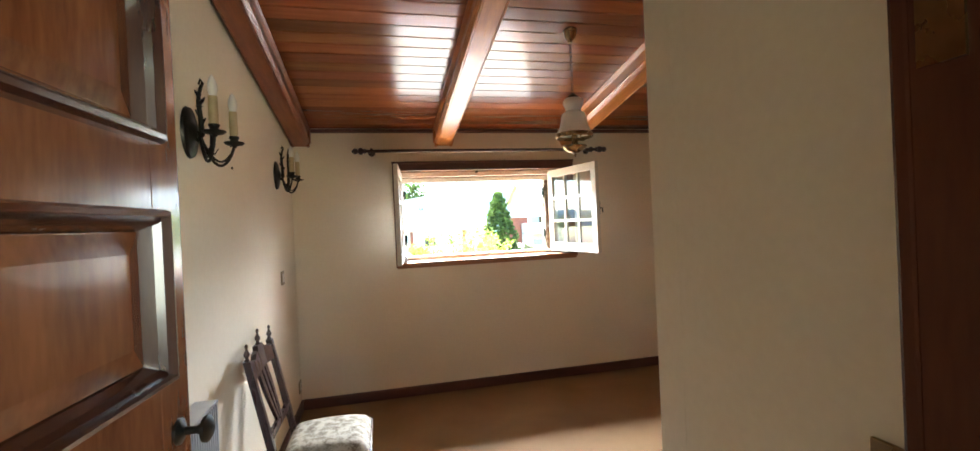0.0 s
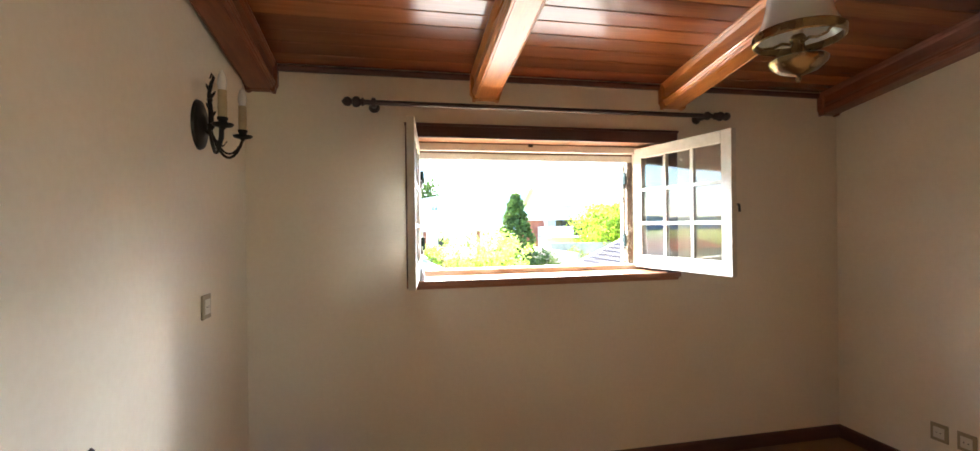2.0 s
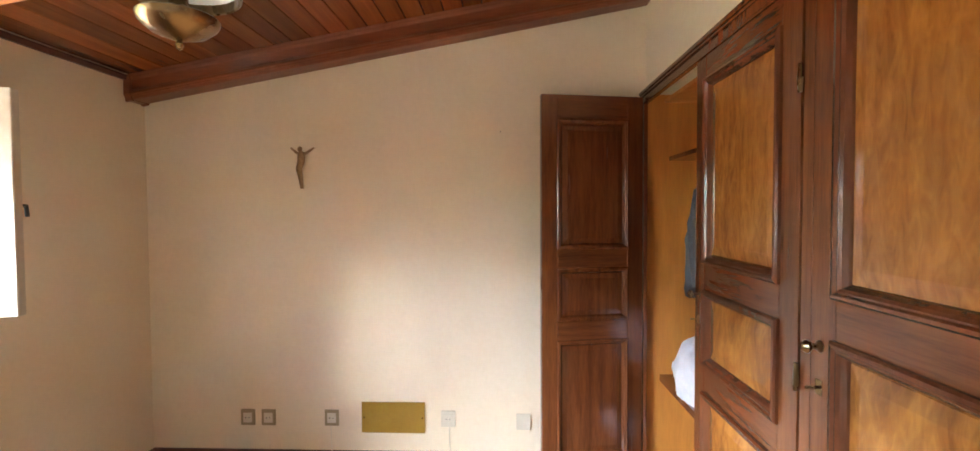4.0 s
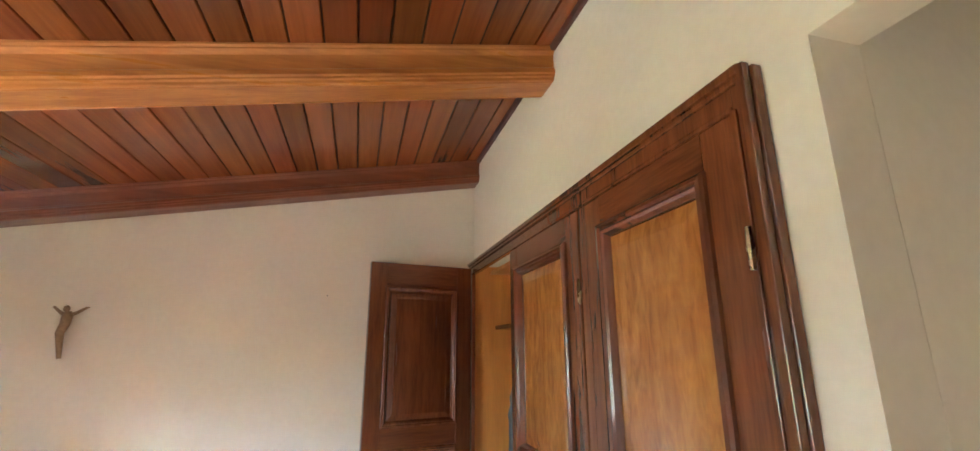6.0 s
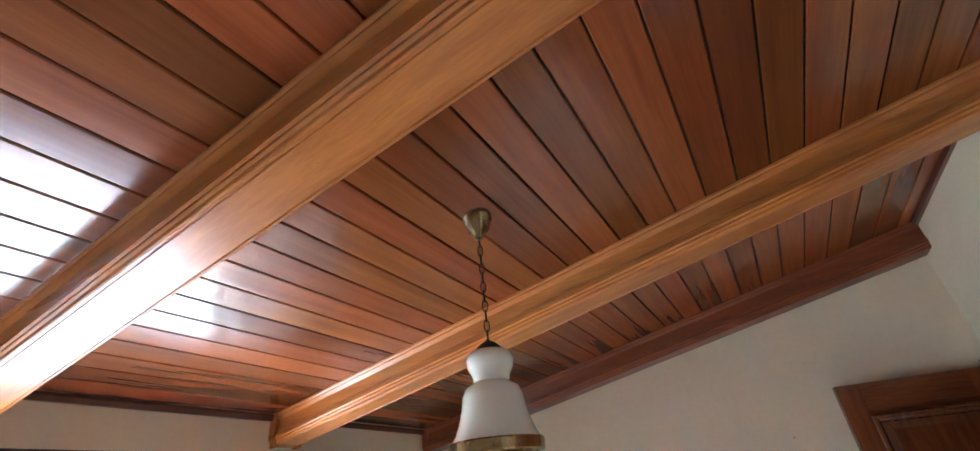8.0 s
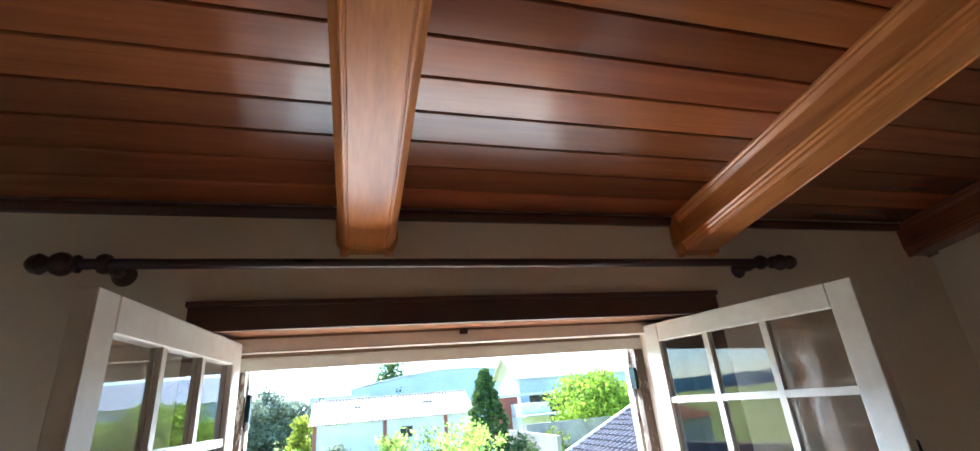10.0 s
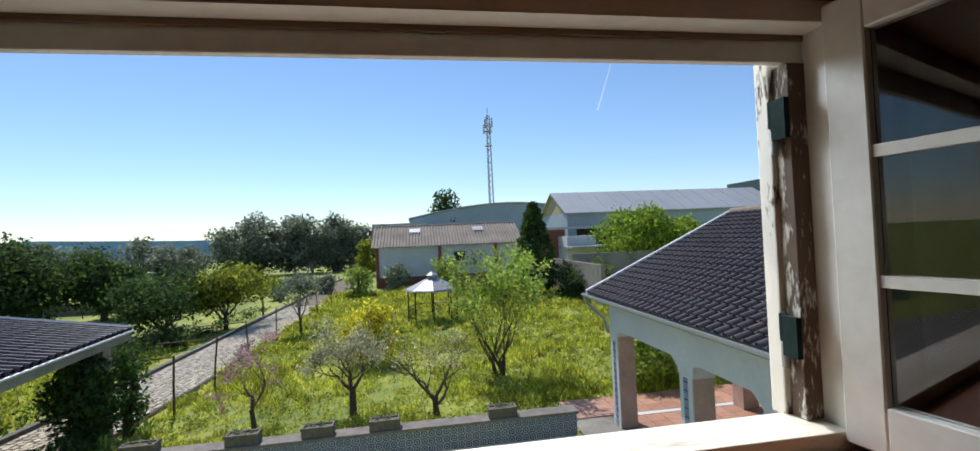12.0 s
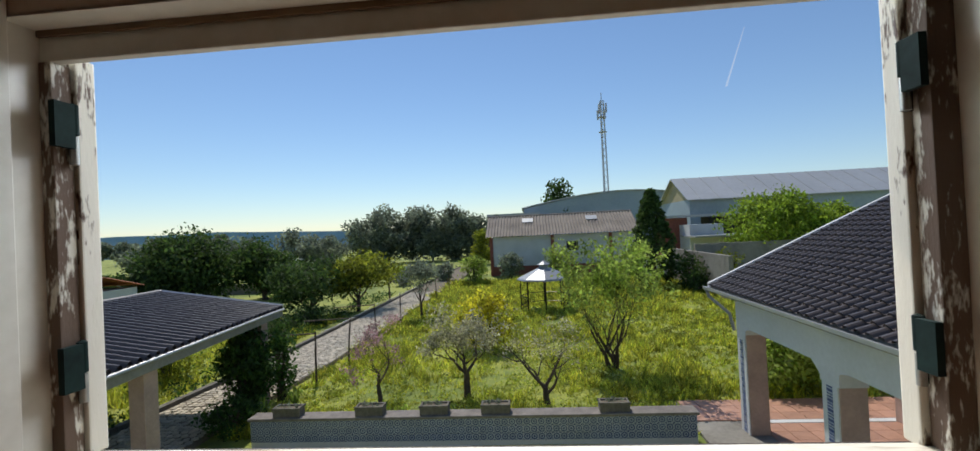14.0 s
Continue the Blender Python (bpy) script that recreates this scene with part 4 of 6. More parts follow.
def socket(x, y, z, face, label, inner=True, name="wall_socket", w=0.046, h=0.052, category="socket", plate=None):
    """A small wall plate; face: +1 looks towards +x, -1 towards -x."""
    ob = thing(name, label, category, pose(x, y, z, 0, 0, 0 if face > 0 else 180), group="wall sockets" if category == "socket" else "")
    part("plate", boxes((0.001, 0.010, -w, w, -h, h)), plate or M_SOCKET, ob, bevel=0.003)
    if inner:
        part("insert", boxes((0.0105, 0.014, -w * 0.62, w * 0.62, -h * 0.62, h * 0.62)), M_SOCKET_IN, ob, "paler insert", bevel=0.002)
        bm = bmesh.new()
        for s in (-1, 1):
            lathe(bm, [(0.0035, 0.0141), (0.0035, 0.0146)], (0, s * 0.011, 0), 8, Matrix.Rotation(radians(90), 4, "Y"))
        part("pin_holes", bm, M_DARK, ob, "flat dark discs for the shaded pin holes")
    return ob


socket(XR, -0.643, 0.304, -1, "beige wall socket low on the plaster")
socket(XR, -0.780, 0.304, -1, "beige wall socket low on the plaster")
socket(XR, -1.198, 0.307, -1, "beige aerial socket with thin cable below", )
socket(XR, -1.957, 0.308, -1, "pale beige socket with thin cable below", plate=M_SOCKET_IN)
socket(XR, -2.439, 0.294, -1, "plain pale blank plate near the wardrobe", inner=False, plate=M_SOCKET_IN)
socket(XL, -0.600, 1.235, 1, "small beige light switch beside the window wall", name="light_switch", category="switch")
socket(XL, -0.085, 0.235, 1, "beige wall socket low beside the corner")
socket(PX, -3.86, 1.146, -1, "brass light switch plate in the passage", name="light_switch", inner=False, category="switch", h=0.06, plate=M_BRASS)
pl = thing("cover_plate", "ochre yellow rectangular metal cover plate on the wall", "cover plate", pose(XR, -1.600, 0.312))
part("plate", boxes((-0.009, -0.001, -0.206, 0.206, -0.100, 0.100)), M_PLATE, pl, bevel=0.003)
for y in (-0.19, 0.19):
    bm = bmesh.new()
    lathe(bm, [(0.005, 0.0), (0.004, 0.003), (0.001, 0.004)], (-0.009, y, 0), 8, Matrix.Rotation(radians(-90), 4, "Y"))
    part("screw", bm, M_BRASS, pl, "small screw")
for y, z0 in ((-1.190, 0.255), (-1.962, 0.256)):
    bm = bmesh.new()
    tube(bm, [(XR - 0.004, y, z0), (XR - 0.006, y - 0.004, z0 * 0.5), (XR - 0.02, y - 0.012, 0.096), (XR - 0.024, y - 0.02, 0.012)], 0.0028, 6)
    tagged(part("thin_cable", bm, M_SOCKET_IN), "thin pale cable hanging from a socket", "cable", group="thin cables")
for x, y, z in ((XL, -1.735, 2.045), (XL, -1.730, 1.930)):
    bm = bmesh.new()
    lathe(bm, [(0.007, 0.0), (0.007, 0.005), (0.001, 0.006)], (0, 0, 0), 8, Matrix.Rotation(radians(90), 4, "Y"))
    ob = part("wall_plug", bm, M_DARK)
    ob.matrix_world = pose(x + 0.0005, y, z)
    tagged(ob, "small dark screw plug in the plaster", "wall plug", group="wall plugs")
bm = bmesh.new()
lathe(bm, [(0.0035, 0.0), (0.0035, 0.006), (0.001, 0.007)], (0, 0, 0), 8, Matrix.Rotation(radians(-90), 4, "Y"))
ob = part("nail", bm, M_DARK)
ob.matrix_world = pose(XR - 0.0005, -2.300, 2.14)
tagged(ob, "small dark nail in the cream wall", "nail")
BEFORE = {o.name for o in scene.objects}

# ---- outdoors: materials ----
def leaf_mat(name, a, b, through=0.45, rough=0.78, patch=(1.1, 0.55, 1.30)):
    m = mat(name, a, b, rough, scale=1.5, fine=9, bump=0.0, rnd="island", spread=0.50, patch=patch)
    nt = m.node_tree
    bs, outn = nt.nodes["Principled BSDF"], nt.nodes["Material Output"]
    tr, mx = nt.nodes.new("ShaderNodeBsdfTranslucent"), nt.nodes.new("ShaderNodeMixShader")
    src = bs.inputs["Base Color"].links[0].from_socket
    nt.links.new(src, tr.inputs["Color"])
    mx.inputs[0].default_value = through
    nt.links.new(bs.outputs[0], mx.inputs[1])
    nt.links.new(tr.outputs[0], mx.inputs[2])
    nt.links.new(mx.outputs[0], outn.inputs[0])
    return m


L_DARK = leaf_mat("dark_evergreen_leaves", (0.095, 0.155, 0.032), (0.042, 0.085, 0.020), 0.45)
L_ORANGE = leaf_mat("citrus_leaves", (0.36, 0.37, 0.035), (0.17, 0.22, 0.025), 0.55)
L_FRESH = leaf_mat("fresh_green_leaves", (0.44, 0.52, 0.11), (0.26, 0.38, 0.06), 0.6)
L_LIME = leaf_mat("lime_green_leaves", (0.32, 0.42, 0.04), (0.20, 0.31, 0.03), 0.5)
L_YELLOW = leaf_mat("yellow_green_leaves", (0.74, 0.66, 0.05), (0.52, 0.50, 0.04), 0.6)
L_OLIVE = leaf_mat("olive_leaves", (0.29, 0.33, 0.23), (0.17, 0.20, 0.14), 0.5, patch=(0.45, 0.6, 1.3))
L_PINK = leaf_mat("pink_blossom", (0.62, 0.33, 0.40), (0.40, 0.30, 0.24), 0.4)
L_WHITE = leaf_mat("pale_blossom", (0.66, 0.60, 0.48), (0.30, 0.32, 0.09), 0.45)
L_GRASS = leaf_mat("meadow_grass_blades", (0.64, 0.60, 0.07), (0.25, 0.34, 0.04), 0.55, patch=(1.6, 0.45, 1.45))
for _n in L_GRASS.node_tree.nodes:
    if _n.type == "VALTORGB":
        _n.color_ramp.elements[0].position, _n.color_ramp.elements[1].position = 0.43, 0.57
L_WEED = leaf_mat("meadow_weed_leaves", (0.52, 0.52, 0.06), (0.17, 0.28, 0.04), 0.5, patch=(1.2, 0.5, 1.4))
L_IVY = leaf_mat("ivy_leaves", (0.085, 0.165, 0.026), (0.026, 0.070, 0.013), 0.4, patch=(2.2, 0.5, 1.4))
M_BARK = mat("grey_brown_bark", (0.115, 0.085, 0.06), (0.06, 0.042, 0.03), 0.9, scale=10, fine=50, stretch=(3, 3, 0.7), bump=0.5, depth=0.01)
M_GROUND = mat("meadow_ground", (0.36, 0.38, 0.065), (0.16, 0.21, 0.04), 0.95, scale=0.30, fine=4, bump=0.8, depth=0.08, contrast=(0.40, 0.60))
M_STONE = mat("path_cobble", (0.62, 0.55, 0.43), (0.48, 0.42, 0.32), 0.85, scale=5, fine=30, bump=0.3, depth=0.01, rnd="object", spread=0.25)
M_STONES = mat("path_cobbles_joined", (0.62, 0.55, 0.43), (0.48, 0.42, 0.32), 0.85, scale=5, fine=30, bump=0.3, depth=0.01, rnd="island", spread=0.25)
M_EARTH = mat("path_earth", (0.20, 0.165, 0.11), (0.13, 0.105, 0.07), 0.95, scale=3, fine=20, bump=0.5, depth=0.01)
M_ROOF = mat("charcoal_roof_tiles", (0.105, 0.082, 0.070), (0.050, 0.040, 0.036), 0.36, scale=3, fine=24, bump=0.2, depth=0.004)
M_GREYTILE = mat("weathered_grey_roof_tiles", (0.30, 0.28, 0.25), (0.19, 0.175, 0.15), 0.8, scale=3, fine=24, bump=0.3, depth=0.005)
M_ORANGETILE = mat("orange_roof_tiles", (0.42, 0.15, 0.07), (0.30, 0.10, 0.05), 0.8, scale=3, fine=24, bump=0.3)
M_CORR = mat("corrugated_fibre_cement", (0.30, 0.25, 0.20), (0.20, 0.165, 0.135), 0.8, scale=0.7, fine=8, bump=0.2, depth=0.01)
M_RENDER = mat("white_render", (0.66, 0.66, 0.66), (0.56, 0.56, 0.55), 0.85, scale=0.9, fine=14, bump=0.15, depth=0.006)
M_OLDWALL = mat("stained_concrete", (0.30, 0.28, 0.24), (0.18, 0.165, 0.14), 0.9, scale=1.2, fine=16, bump=0.3, depth=0.01)
M_PINKSTONE = mat("pink_marble_pillar", (0.52, 0.36, 0.30), (0.40, 0.28, 0.23), 0.6, scale=3.5, fine=20, bump=0.1, rnd="object", spread=0.08)
M_TERRA = mat("terracotta_floor_tile", (0.50, 0.27, 0.18), (0.40, 0.21, 0.14), 0.55, scale=5, fine=26, bump=0.1, rnd="object", spread=0.12)
M_BRICK = mat("red_brick_column", (0.30, 0.10, 0.07), (0.20, 0.07, 0.05), 0.9, scale=6, fine=30, bump=0.3)
M_METALROOF = mat("pale_metal_roof", (0.44, 0.45, 0.46), (0.36, 0.37, 0.38), 0.5, scale=0.15, fine=2.5, bump=0.1, metal=0.1)
M_BLUEMETAL = mat("blue_grey_cladding", (0.36, 0.43, 0.50), (0.28, 0.34, 0.41), 0.6, scale=0.2, fine=3, bump=0.1)
M_GREENMETAL = mat("dark_green_cladding", (0.055, 0.085, 0.085), (0.04, 0.062, 0.064), 0.6, scale=0.2, fine=3, bump=0.1)
M_BEIGE = mat("beige_gable_render", (0.42, 0.36, 0.22), (0.34, 0.29, 0.18), 0.85, scale=0.4, fine=5, bump=0.15)
M_ZINC = mat("painted_zinc", (0.31, 0.32, 0.34), (0.22, 0.23, 0.25), 0.45, 0.2, scale=3, fine=20, bump=0.08)
M_GALV = mat("galvanised_steel", (0.50, 0.51, 0.52), (0.42, 0.43, 0.44), 0.45, 0.6, scale=2, fine=10, bump=0.05)
M_PLANTER = mat("mossy_concrete_planter", (0.20, 0.18, 0.145), (0.11, 0.10, 0.08), 0.95, scale=7, fine=40, bump=0.5, depth=0.01)
M_CAP = mat("worn_stone_coping", (0.26, 0.23, 0.20), (0.16, 0.14, 0.125), 0.9, scale=5, fine=30, bump=0.4, depth=0.008)
# distance haze is put into the pale blue colour of the hills
M_HILL = mat("hills_haze_colour", (0.27, 0.42, 0.66), (0.21, 0.34, 0.54), 1.0, scale=0.02, fine=0.15, bump=0.0)
# near-black colour standing for the shade inside openings
M_OPENING_SHADE = mat("opening_shade", (0.03, 0.028, 0.026), (0.02, 0.02, 0.02), 0.8)


def azulejo(name):
    """Blue and white patterned glazed tile, patterned in the tile's own coordinates (a 0.15 m square in x and z)."""
    m = mat(name, (0.42, 0.46, 0.54), (0.34, 0.38, 0.46), 0.3, scale=10, fine=60, bump=0.02, rnd="object", spread=0.10)
    nt = m.node_tree
    N, L = nt.nodes, nt.links
    bs = N["Principled BSDF"]
    src = bs.inputs["Base Color"].links[0].from_socket
    tc = N.new("ShaderNodeTexCoord")
    ln, ab = N.new("ShaderNodeVectorMath"), N.new("ShaderNodeVectorMath")
    ab.operation = "ABSOLUTE"
    ln.operation = "LENGTH"
    mask = N.new("ShaderNodeVectorMath")
    mask.operation = "MULTIPLY"
    mask.inputs[1].default_value = (1, 0, 1)
    L.new(tc.outputs["Object"], mask.inputs[0])
    L.new(mask.outputs[0], ab.inputs[0])
    L.new(mask.outputs[0], ln.inputs[0])
    sn = N.new("ShaderNodeMath")
    sn.operation = "MULTIPLY"
    sn.inputs[1].default_value = 150.0
    L.new(ln.outputs["Value"], sn.inputs[0])
    s2 = N.new("ShaderNodeMath")
    s2.operation = "SINE"
    L.new(sn.outputs[0], s2.inputs[0])
    gt = N.new("ShaderNodeMath")
    gt.operation = "GREATER_THAN"
    gt.inputs[1].default_value = 0.1
    L.new(s2.outputs[0], gt.inputs[0])
    mx = N.new("ShaderNodeMix")
    mx.data_type = "RGBA"
    mx.inputs[7].default_value = (0.03, 0.055, 0.17, 1)
    L.new(src, mx.inputs[6])
    L.new(gt.outputs[0], mx.inputs[0])
    L.new(mx.outputs[2], bs.inputs["Base Color"])
    return m


M_AZUL = azulejo("blue_white_tile")
GZ = -2.8


# ---- outdoors: growing things ----
def leaves(name, centres, spread, n, size, material, parent, seed, squash=0.8, aspect=0.55):
    """One mesh of many small leaf blades scattered about the given points."""
    rng = np.random.default_rng(seed)
    c = np.array(centres, float)
    g = rng.normal(0, 1, (n, 3))
    g *= (1.75 * rng.random((n, 1)) ** 0.45) / np.linalg.norm(g, axis=1)[:, None]
    p = c[rng.integers(0, len(c), n)] + g * spread * np.array((1, 1, squash))
    a = rng.normal(0, 1, (n, 3))
    a /= np.linalg.norm(a, axis=1)[:, None]
    b = np.cross(a, rng.normal(0, 1, (n, 3)))
    b /= np.linalg.norm(b, axis=1)[:, None]
    s = size * rng.uniform(0.6, 1.35, (n, 1))
    v = np.stack([p - a * s, p - b * s * aspect, p + a * s, p + b * s * aspect], 1).reshape(-1, 3)
    v[:, 2] = np.maximum(v[:, 2], GZ + 0.02)
    me = bpy.data.meshes.new(name)
    me.from_pydata(v.tolist(), [], np.arange(4 * n).reshape(-1, 4).tolist())
    me.materials.append(material)
    ob = new(name, me)
    if parent is not None:
        ob.parent = parent
    return ob


def limb(bm, p, d, length, r, depth, rng, tips, fork=3, wander=0.35, up=0.25):
    pts, rad = [Vector(p)], [r]
    d = Vector(d).normalized()
    n = 4
    for i in range(n):
        d = (d + Vector((rng.uniform(-1, 1), rng.uniform(-1, 1), rng.uniform(-0.6, 1))) * wander * 0.5 + Vector((0, 0, up * 0.2))).normalized()
        pts.append(pts[-1] + d * length / n)
        rad.append(r * (1 - 0.45 * (i + 1) / n))
    tube(bm, pts, rad, 6 if r > 0.015 else 4)
    if depth <= 0:
        tips.extend(pts[2:])
        return
    tips.append(pts[-1])
    for k in range(fork):
        a = 2 * math.pi * (k + rng.random()) / fork
        side = d.orthogonal().normalized()
        side = Matrix.Rotation(a, 3, d) @ side
        q = pts[-1] if k < 2 else pts[-2]
        limb(bm, q, d * 0.75 + side * rng.uniform(0.5, 0.95), length * rng.uniform(0.62, 0.85), rad[-1] * 0.72, depth - 1, rng, tips, fork, wander, up)


def tree(name, label, x, y, trunk, length, r, depth, fork, n, size, spread, material, seed, lean=(0, 0), stems=1, up=0.25, squash=0.8, group="", category="tree", out=0.8, bare=0.22):
    ob = thing(name, label, category, group=group)
    rng = random.Random(seed)
    bm = bmesh.new()
    tips = []
    for s in range(stems):
        d = Vector((lean[0] + (rng.uniform(-0.35, 0.35) if stems > 1 else 0), lean[1] + (rng.uniform(-0.35, 0.35) if stems > 1 else 0), 1))
        base = Vector((x + (rng.uniform(-0.15, 0.15) if stems > 1 else 0), y, GZ - 0.05))
        top = base + d.normalized() * trunk
        tube(bm, [base, base + (top - base) * 0.5 + Vector((rng.uniform(-0.04, 0.04), rng.uniform(-0.04, 0.04), 0)), top], [r * 1.25, r * 1.02, r * 0.9], 8)
        for k in range(fork + 1):
            a = 2 * math.pi * (k + 0.6 * rng.random()) / (fork + 1)
            limb(bm, top if k % 2 == 0 else base + (top - base) * 0.72, (math.cos(a) * out, math.sin(a) * out, rng.uniform(0.45, 0.9)), length * rng.uniform(0.75, 1.2), r * 0.62, depth, rng, tips, fork, up=up)
    part("trunk", bm, M_BARK, ob, "grey-brown trunk and limbs")
    tips = [t for t in tips if rng.random() > bare]
    leaves("crown", tips, spread, n, size, material, ob, seed, squash)
    return ob


def shrub(name, label, x, y, rx, ry, h, n, size, material, seed, category="bush", group="", z0=None):
    """A bushy mass of leaves on short stems, with an uneven outline."""
    ob = thing(name, label, category, group=group)
    rng = random.Random(seed)
    bm = bmesh.new()
    z0 = GZ if z0 is None else z0
    cs = []
    for k in range(9):
        a = 2 * math.pi * k / 9
        tip = (x + rx * 0.7 * math.cos(a) * rng.random(), y + ry * 0.7 * math.sin(a) * rng.random(), z0 + h * rng.uniform(0.5, 0.95))
        tube(bm, [(x + 0.1 * math.cos(a), y + 0.1 * math.sin(a), z0 - 0.02), ((x + tip[0]) / 2, (y + tip[1]) / 2, z0 + h * 0.4), tip], [0.03, 0.022, 0.01], 5)
    for k in range(46):
        u, a = rng.uniform(-1, 1), rng.uniform(0, 2 * math.pi)
        q = math.sqrt(1 - u * u) * rng.uniform(0.45, 1.0) * (1 + 0.22 * math.sin(2 * a + seed) + 0.14 * math.sin(5 * a + 2.3 * seed))
        cs.append((x + rx * 0.85 * q * math.cos(a), y + ry * 0.85 * q * math.sin(a), z0 + h * (0.5 + 0.46 * u * rng.uniform(0.62, 1.12))))
    part("stems", bm, M_BARK, ob)
    leaves("foliage", cs, 0.17 * min((rx + ry + h) / 3, 1.1 * h) + 0.03, n, size, material, ob, seed)
    return ob


# ---- ground, path, distance ----
bm = bmesh.new()
xs = [-1600, -600, -250, -120, -70, -45, -30, -22, -16, -12, -9, -6, -3, 0, 3, 6, 9, 12, 16, 22, 30, 45, 70, 120, 250, 600, 1600]
ys = [-200, -60, -20, -8, 0, 4, 8, 11, 14, 17, 20, 24, 28, 33, 38, 45, 55, 70, 90, 120, 180, 300, 600, 1400]
gv = [[bm.verts.new((x, y, GZ + (0.10 * noise.noise(Vector((x * 0.11, y * 0.11, 0))) if 8 < y < 100 and abs(x + 6.5) > 3 and x < 6 else 0.0) - (max(0, y - 70) * 0.02 if x < -10 else 0))) for x in xs] for y in ys]
for i in range(len(ys) - 1):
    for j in range(len(xs) - 1):
        bm.faces.new((gv[i][j], gv[i][j + 1], gv[i + 1][j + 1], gv[i + 1][j]))
tagged(part("ground", bm, M_GROUND, smooth=True), "green meadow ground reaching to the horizon", "ground", kind="structure")
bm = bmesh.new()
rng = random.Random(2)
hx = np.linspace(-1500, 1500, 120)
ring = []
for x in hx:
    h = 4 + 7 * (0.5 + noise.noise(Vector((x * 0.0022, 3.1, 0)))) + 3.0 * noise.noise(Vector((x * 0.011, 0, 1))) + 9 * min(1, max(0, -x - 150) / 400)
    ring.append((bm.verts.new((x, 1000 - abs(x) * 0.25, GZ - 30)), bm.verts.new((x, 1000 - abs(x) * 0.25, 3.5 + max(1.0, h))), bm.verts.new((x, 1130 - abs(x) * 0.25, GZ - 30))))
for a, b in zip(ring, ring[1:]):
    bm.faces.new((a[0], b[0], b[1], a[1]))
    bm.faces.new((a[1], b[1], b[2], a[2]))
tagged(part("backdrop", bm, M_HILL), "low hills along the horizon, haze painted in their blue", "hills", kind="structure")


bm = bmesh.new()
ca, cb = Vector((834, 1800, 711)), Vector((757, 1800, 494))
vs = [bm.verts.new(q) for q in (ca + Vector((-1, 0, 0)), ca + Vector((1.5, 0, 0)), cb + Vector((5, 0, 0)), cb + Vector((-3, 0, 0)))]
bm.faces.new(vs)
# the contrail's sunlit white is faint emission on a mostly clear strip
m = bpy.data.materials.new("contrail_glow")
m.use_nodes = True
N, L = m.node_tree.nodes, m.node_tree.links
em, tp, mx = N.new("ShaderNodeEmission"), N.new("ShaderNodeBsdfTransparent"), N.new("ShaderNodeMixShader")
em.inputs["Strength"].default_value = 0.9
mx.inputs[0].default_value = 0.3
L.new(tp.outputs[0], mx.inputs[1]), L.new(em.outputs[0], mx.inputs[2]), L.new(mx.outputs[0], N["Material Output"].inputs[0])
tagged(part("backdrop_contrail", bm, m), "thin contrail in the blue sky, a glowing white strip", "contrail", kind="structure")


def path_x(y):
    """Left and right edge of the cobbled drive."""
    l = -8.0 + 0.08 * max(0, y - 10) if y < 16 else -7.52 + 0.02 * (y - 16)
    return l, l + 2.15


pav = thing("pavement", "cobbled garden drive with earth joints", "path", kind="structure")
bm = bmesh.new()
py = [4 + 2 * k for k in range(28)]
rows = [[bm.verts.new((path_x(y)[k] + (-0.12 if k == 0 else 0.12), y, GZ + 0.105)) for k in (0, 1)] for y in py]
low = [[bm.verts.new((path_x(y)[k] + (-0.2 if k == 0 else 0.2), y, GZ - 0.1)) for k in (0, 1)] for y in py]
for i in range(len(py) - 1):
    bm.faces.new((rows[i][0], rows[i][1], rows[i + 1][1], rows[i + 1][0]))
    bm.faces.new((low[i][0], rows[i][0], rows[i + 1][0], low[i + 1][0]))
    bm.faces.new((rows[i][1], low[i][1], low[i + 1][1], rows[i + 1][1]))
part("bed", bm, M_EARTH, pav, "earth bed")
kerb = bmesh.new()
for i in range(len(py) - 1):
    a, b = path_x(py[i])[0] - 0.25, path_x(py[i + 1])[0] - 0.25
    vs = [kerb.verts.new(q) for q in ((a - 0.12, py[i], GZ - 0.1), (a + 0.06, py[i], GZ - 0.1), (a + 0.06, py[i], GZ + 0.20), (a - 0.12, py[i], GZ + 0.20), (b - 0.12, py[i + 1] - 0.03, GZ - 0.1), (b + 0.06, py[i + 1] - 0.03, GZ - 0.1), (b + 0.06, py[i + 1] - 0.03, GZ + 0.20), (b - 0.12, py[i + 1] - 0.03, GZ + 0.20))]
    for f in ((0, 1, 2, 3), (4, 7, 6, 5), (0, 4, 5, 1), (1, 5, 6, 2), (2, 6, 7, 3), (3, 7, 4, 0)):
        kerb.faces.new([vs[q] for q in f])
# dark planter material also carries the shadow along the kerb
part("kerb", kerb, M_PLANTER, pav, "dark earthy kerb with its shadow in the colour")


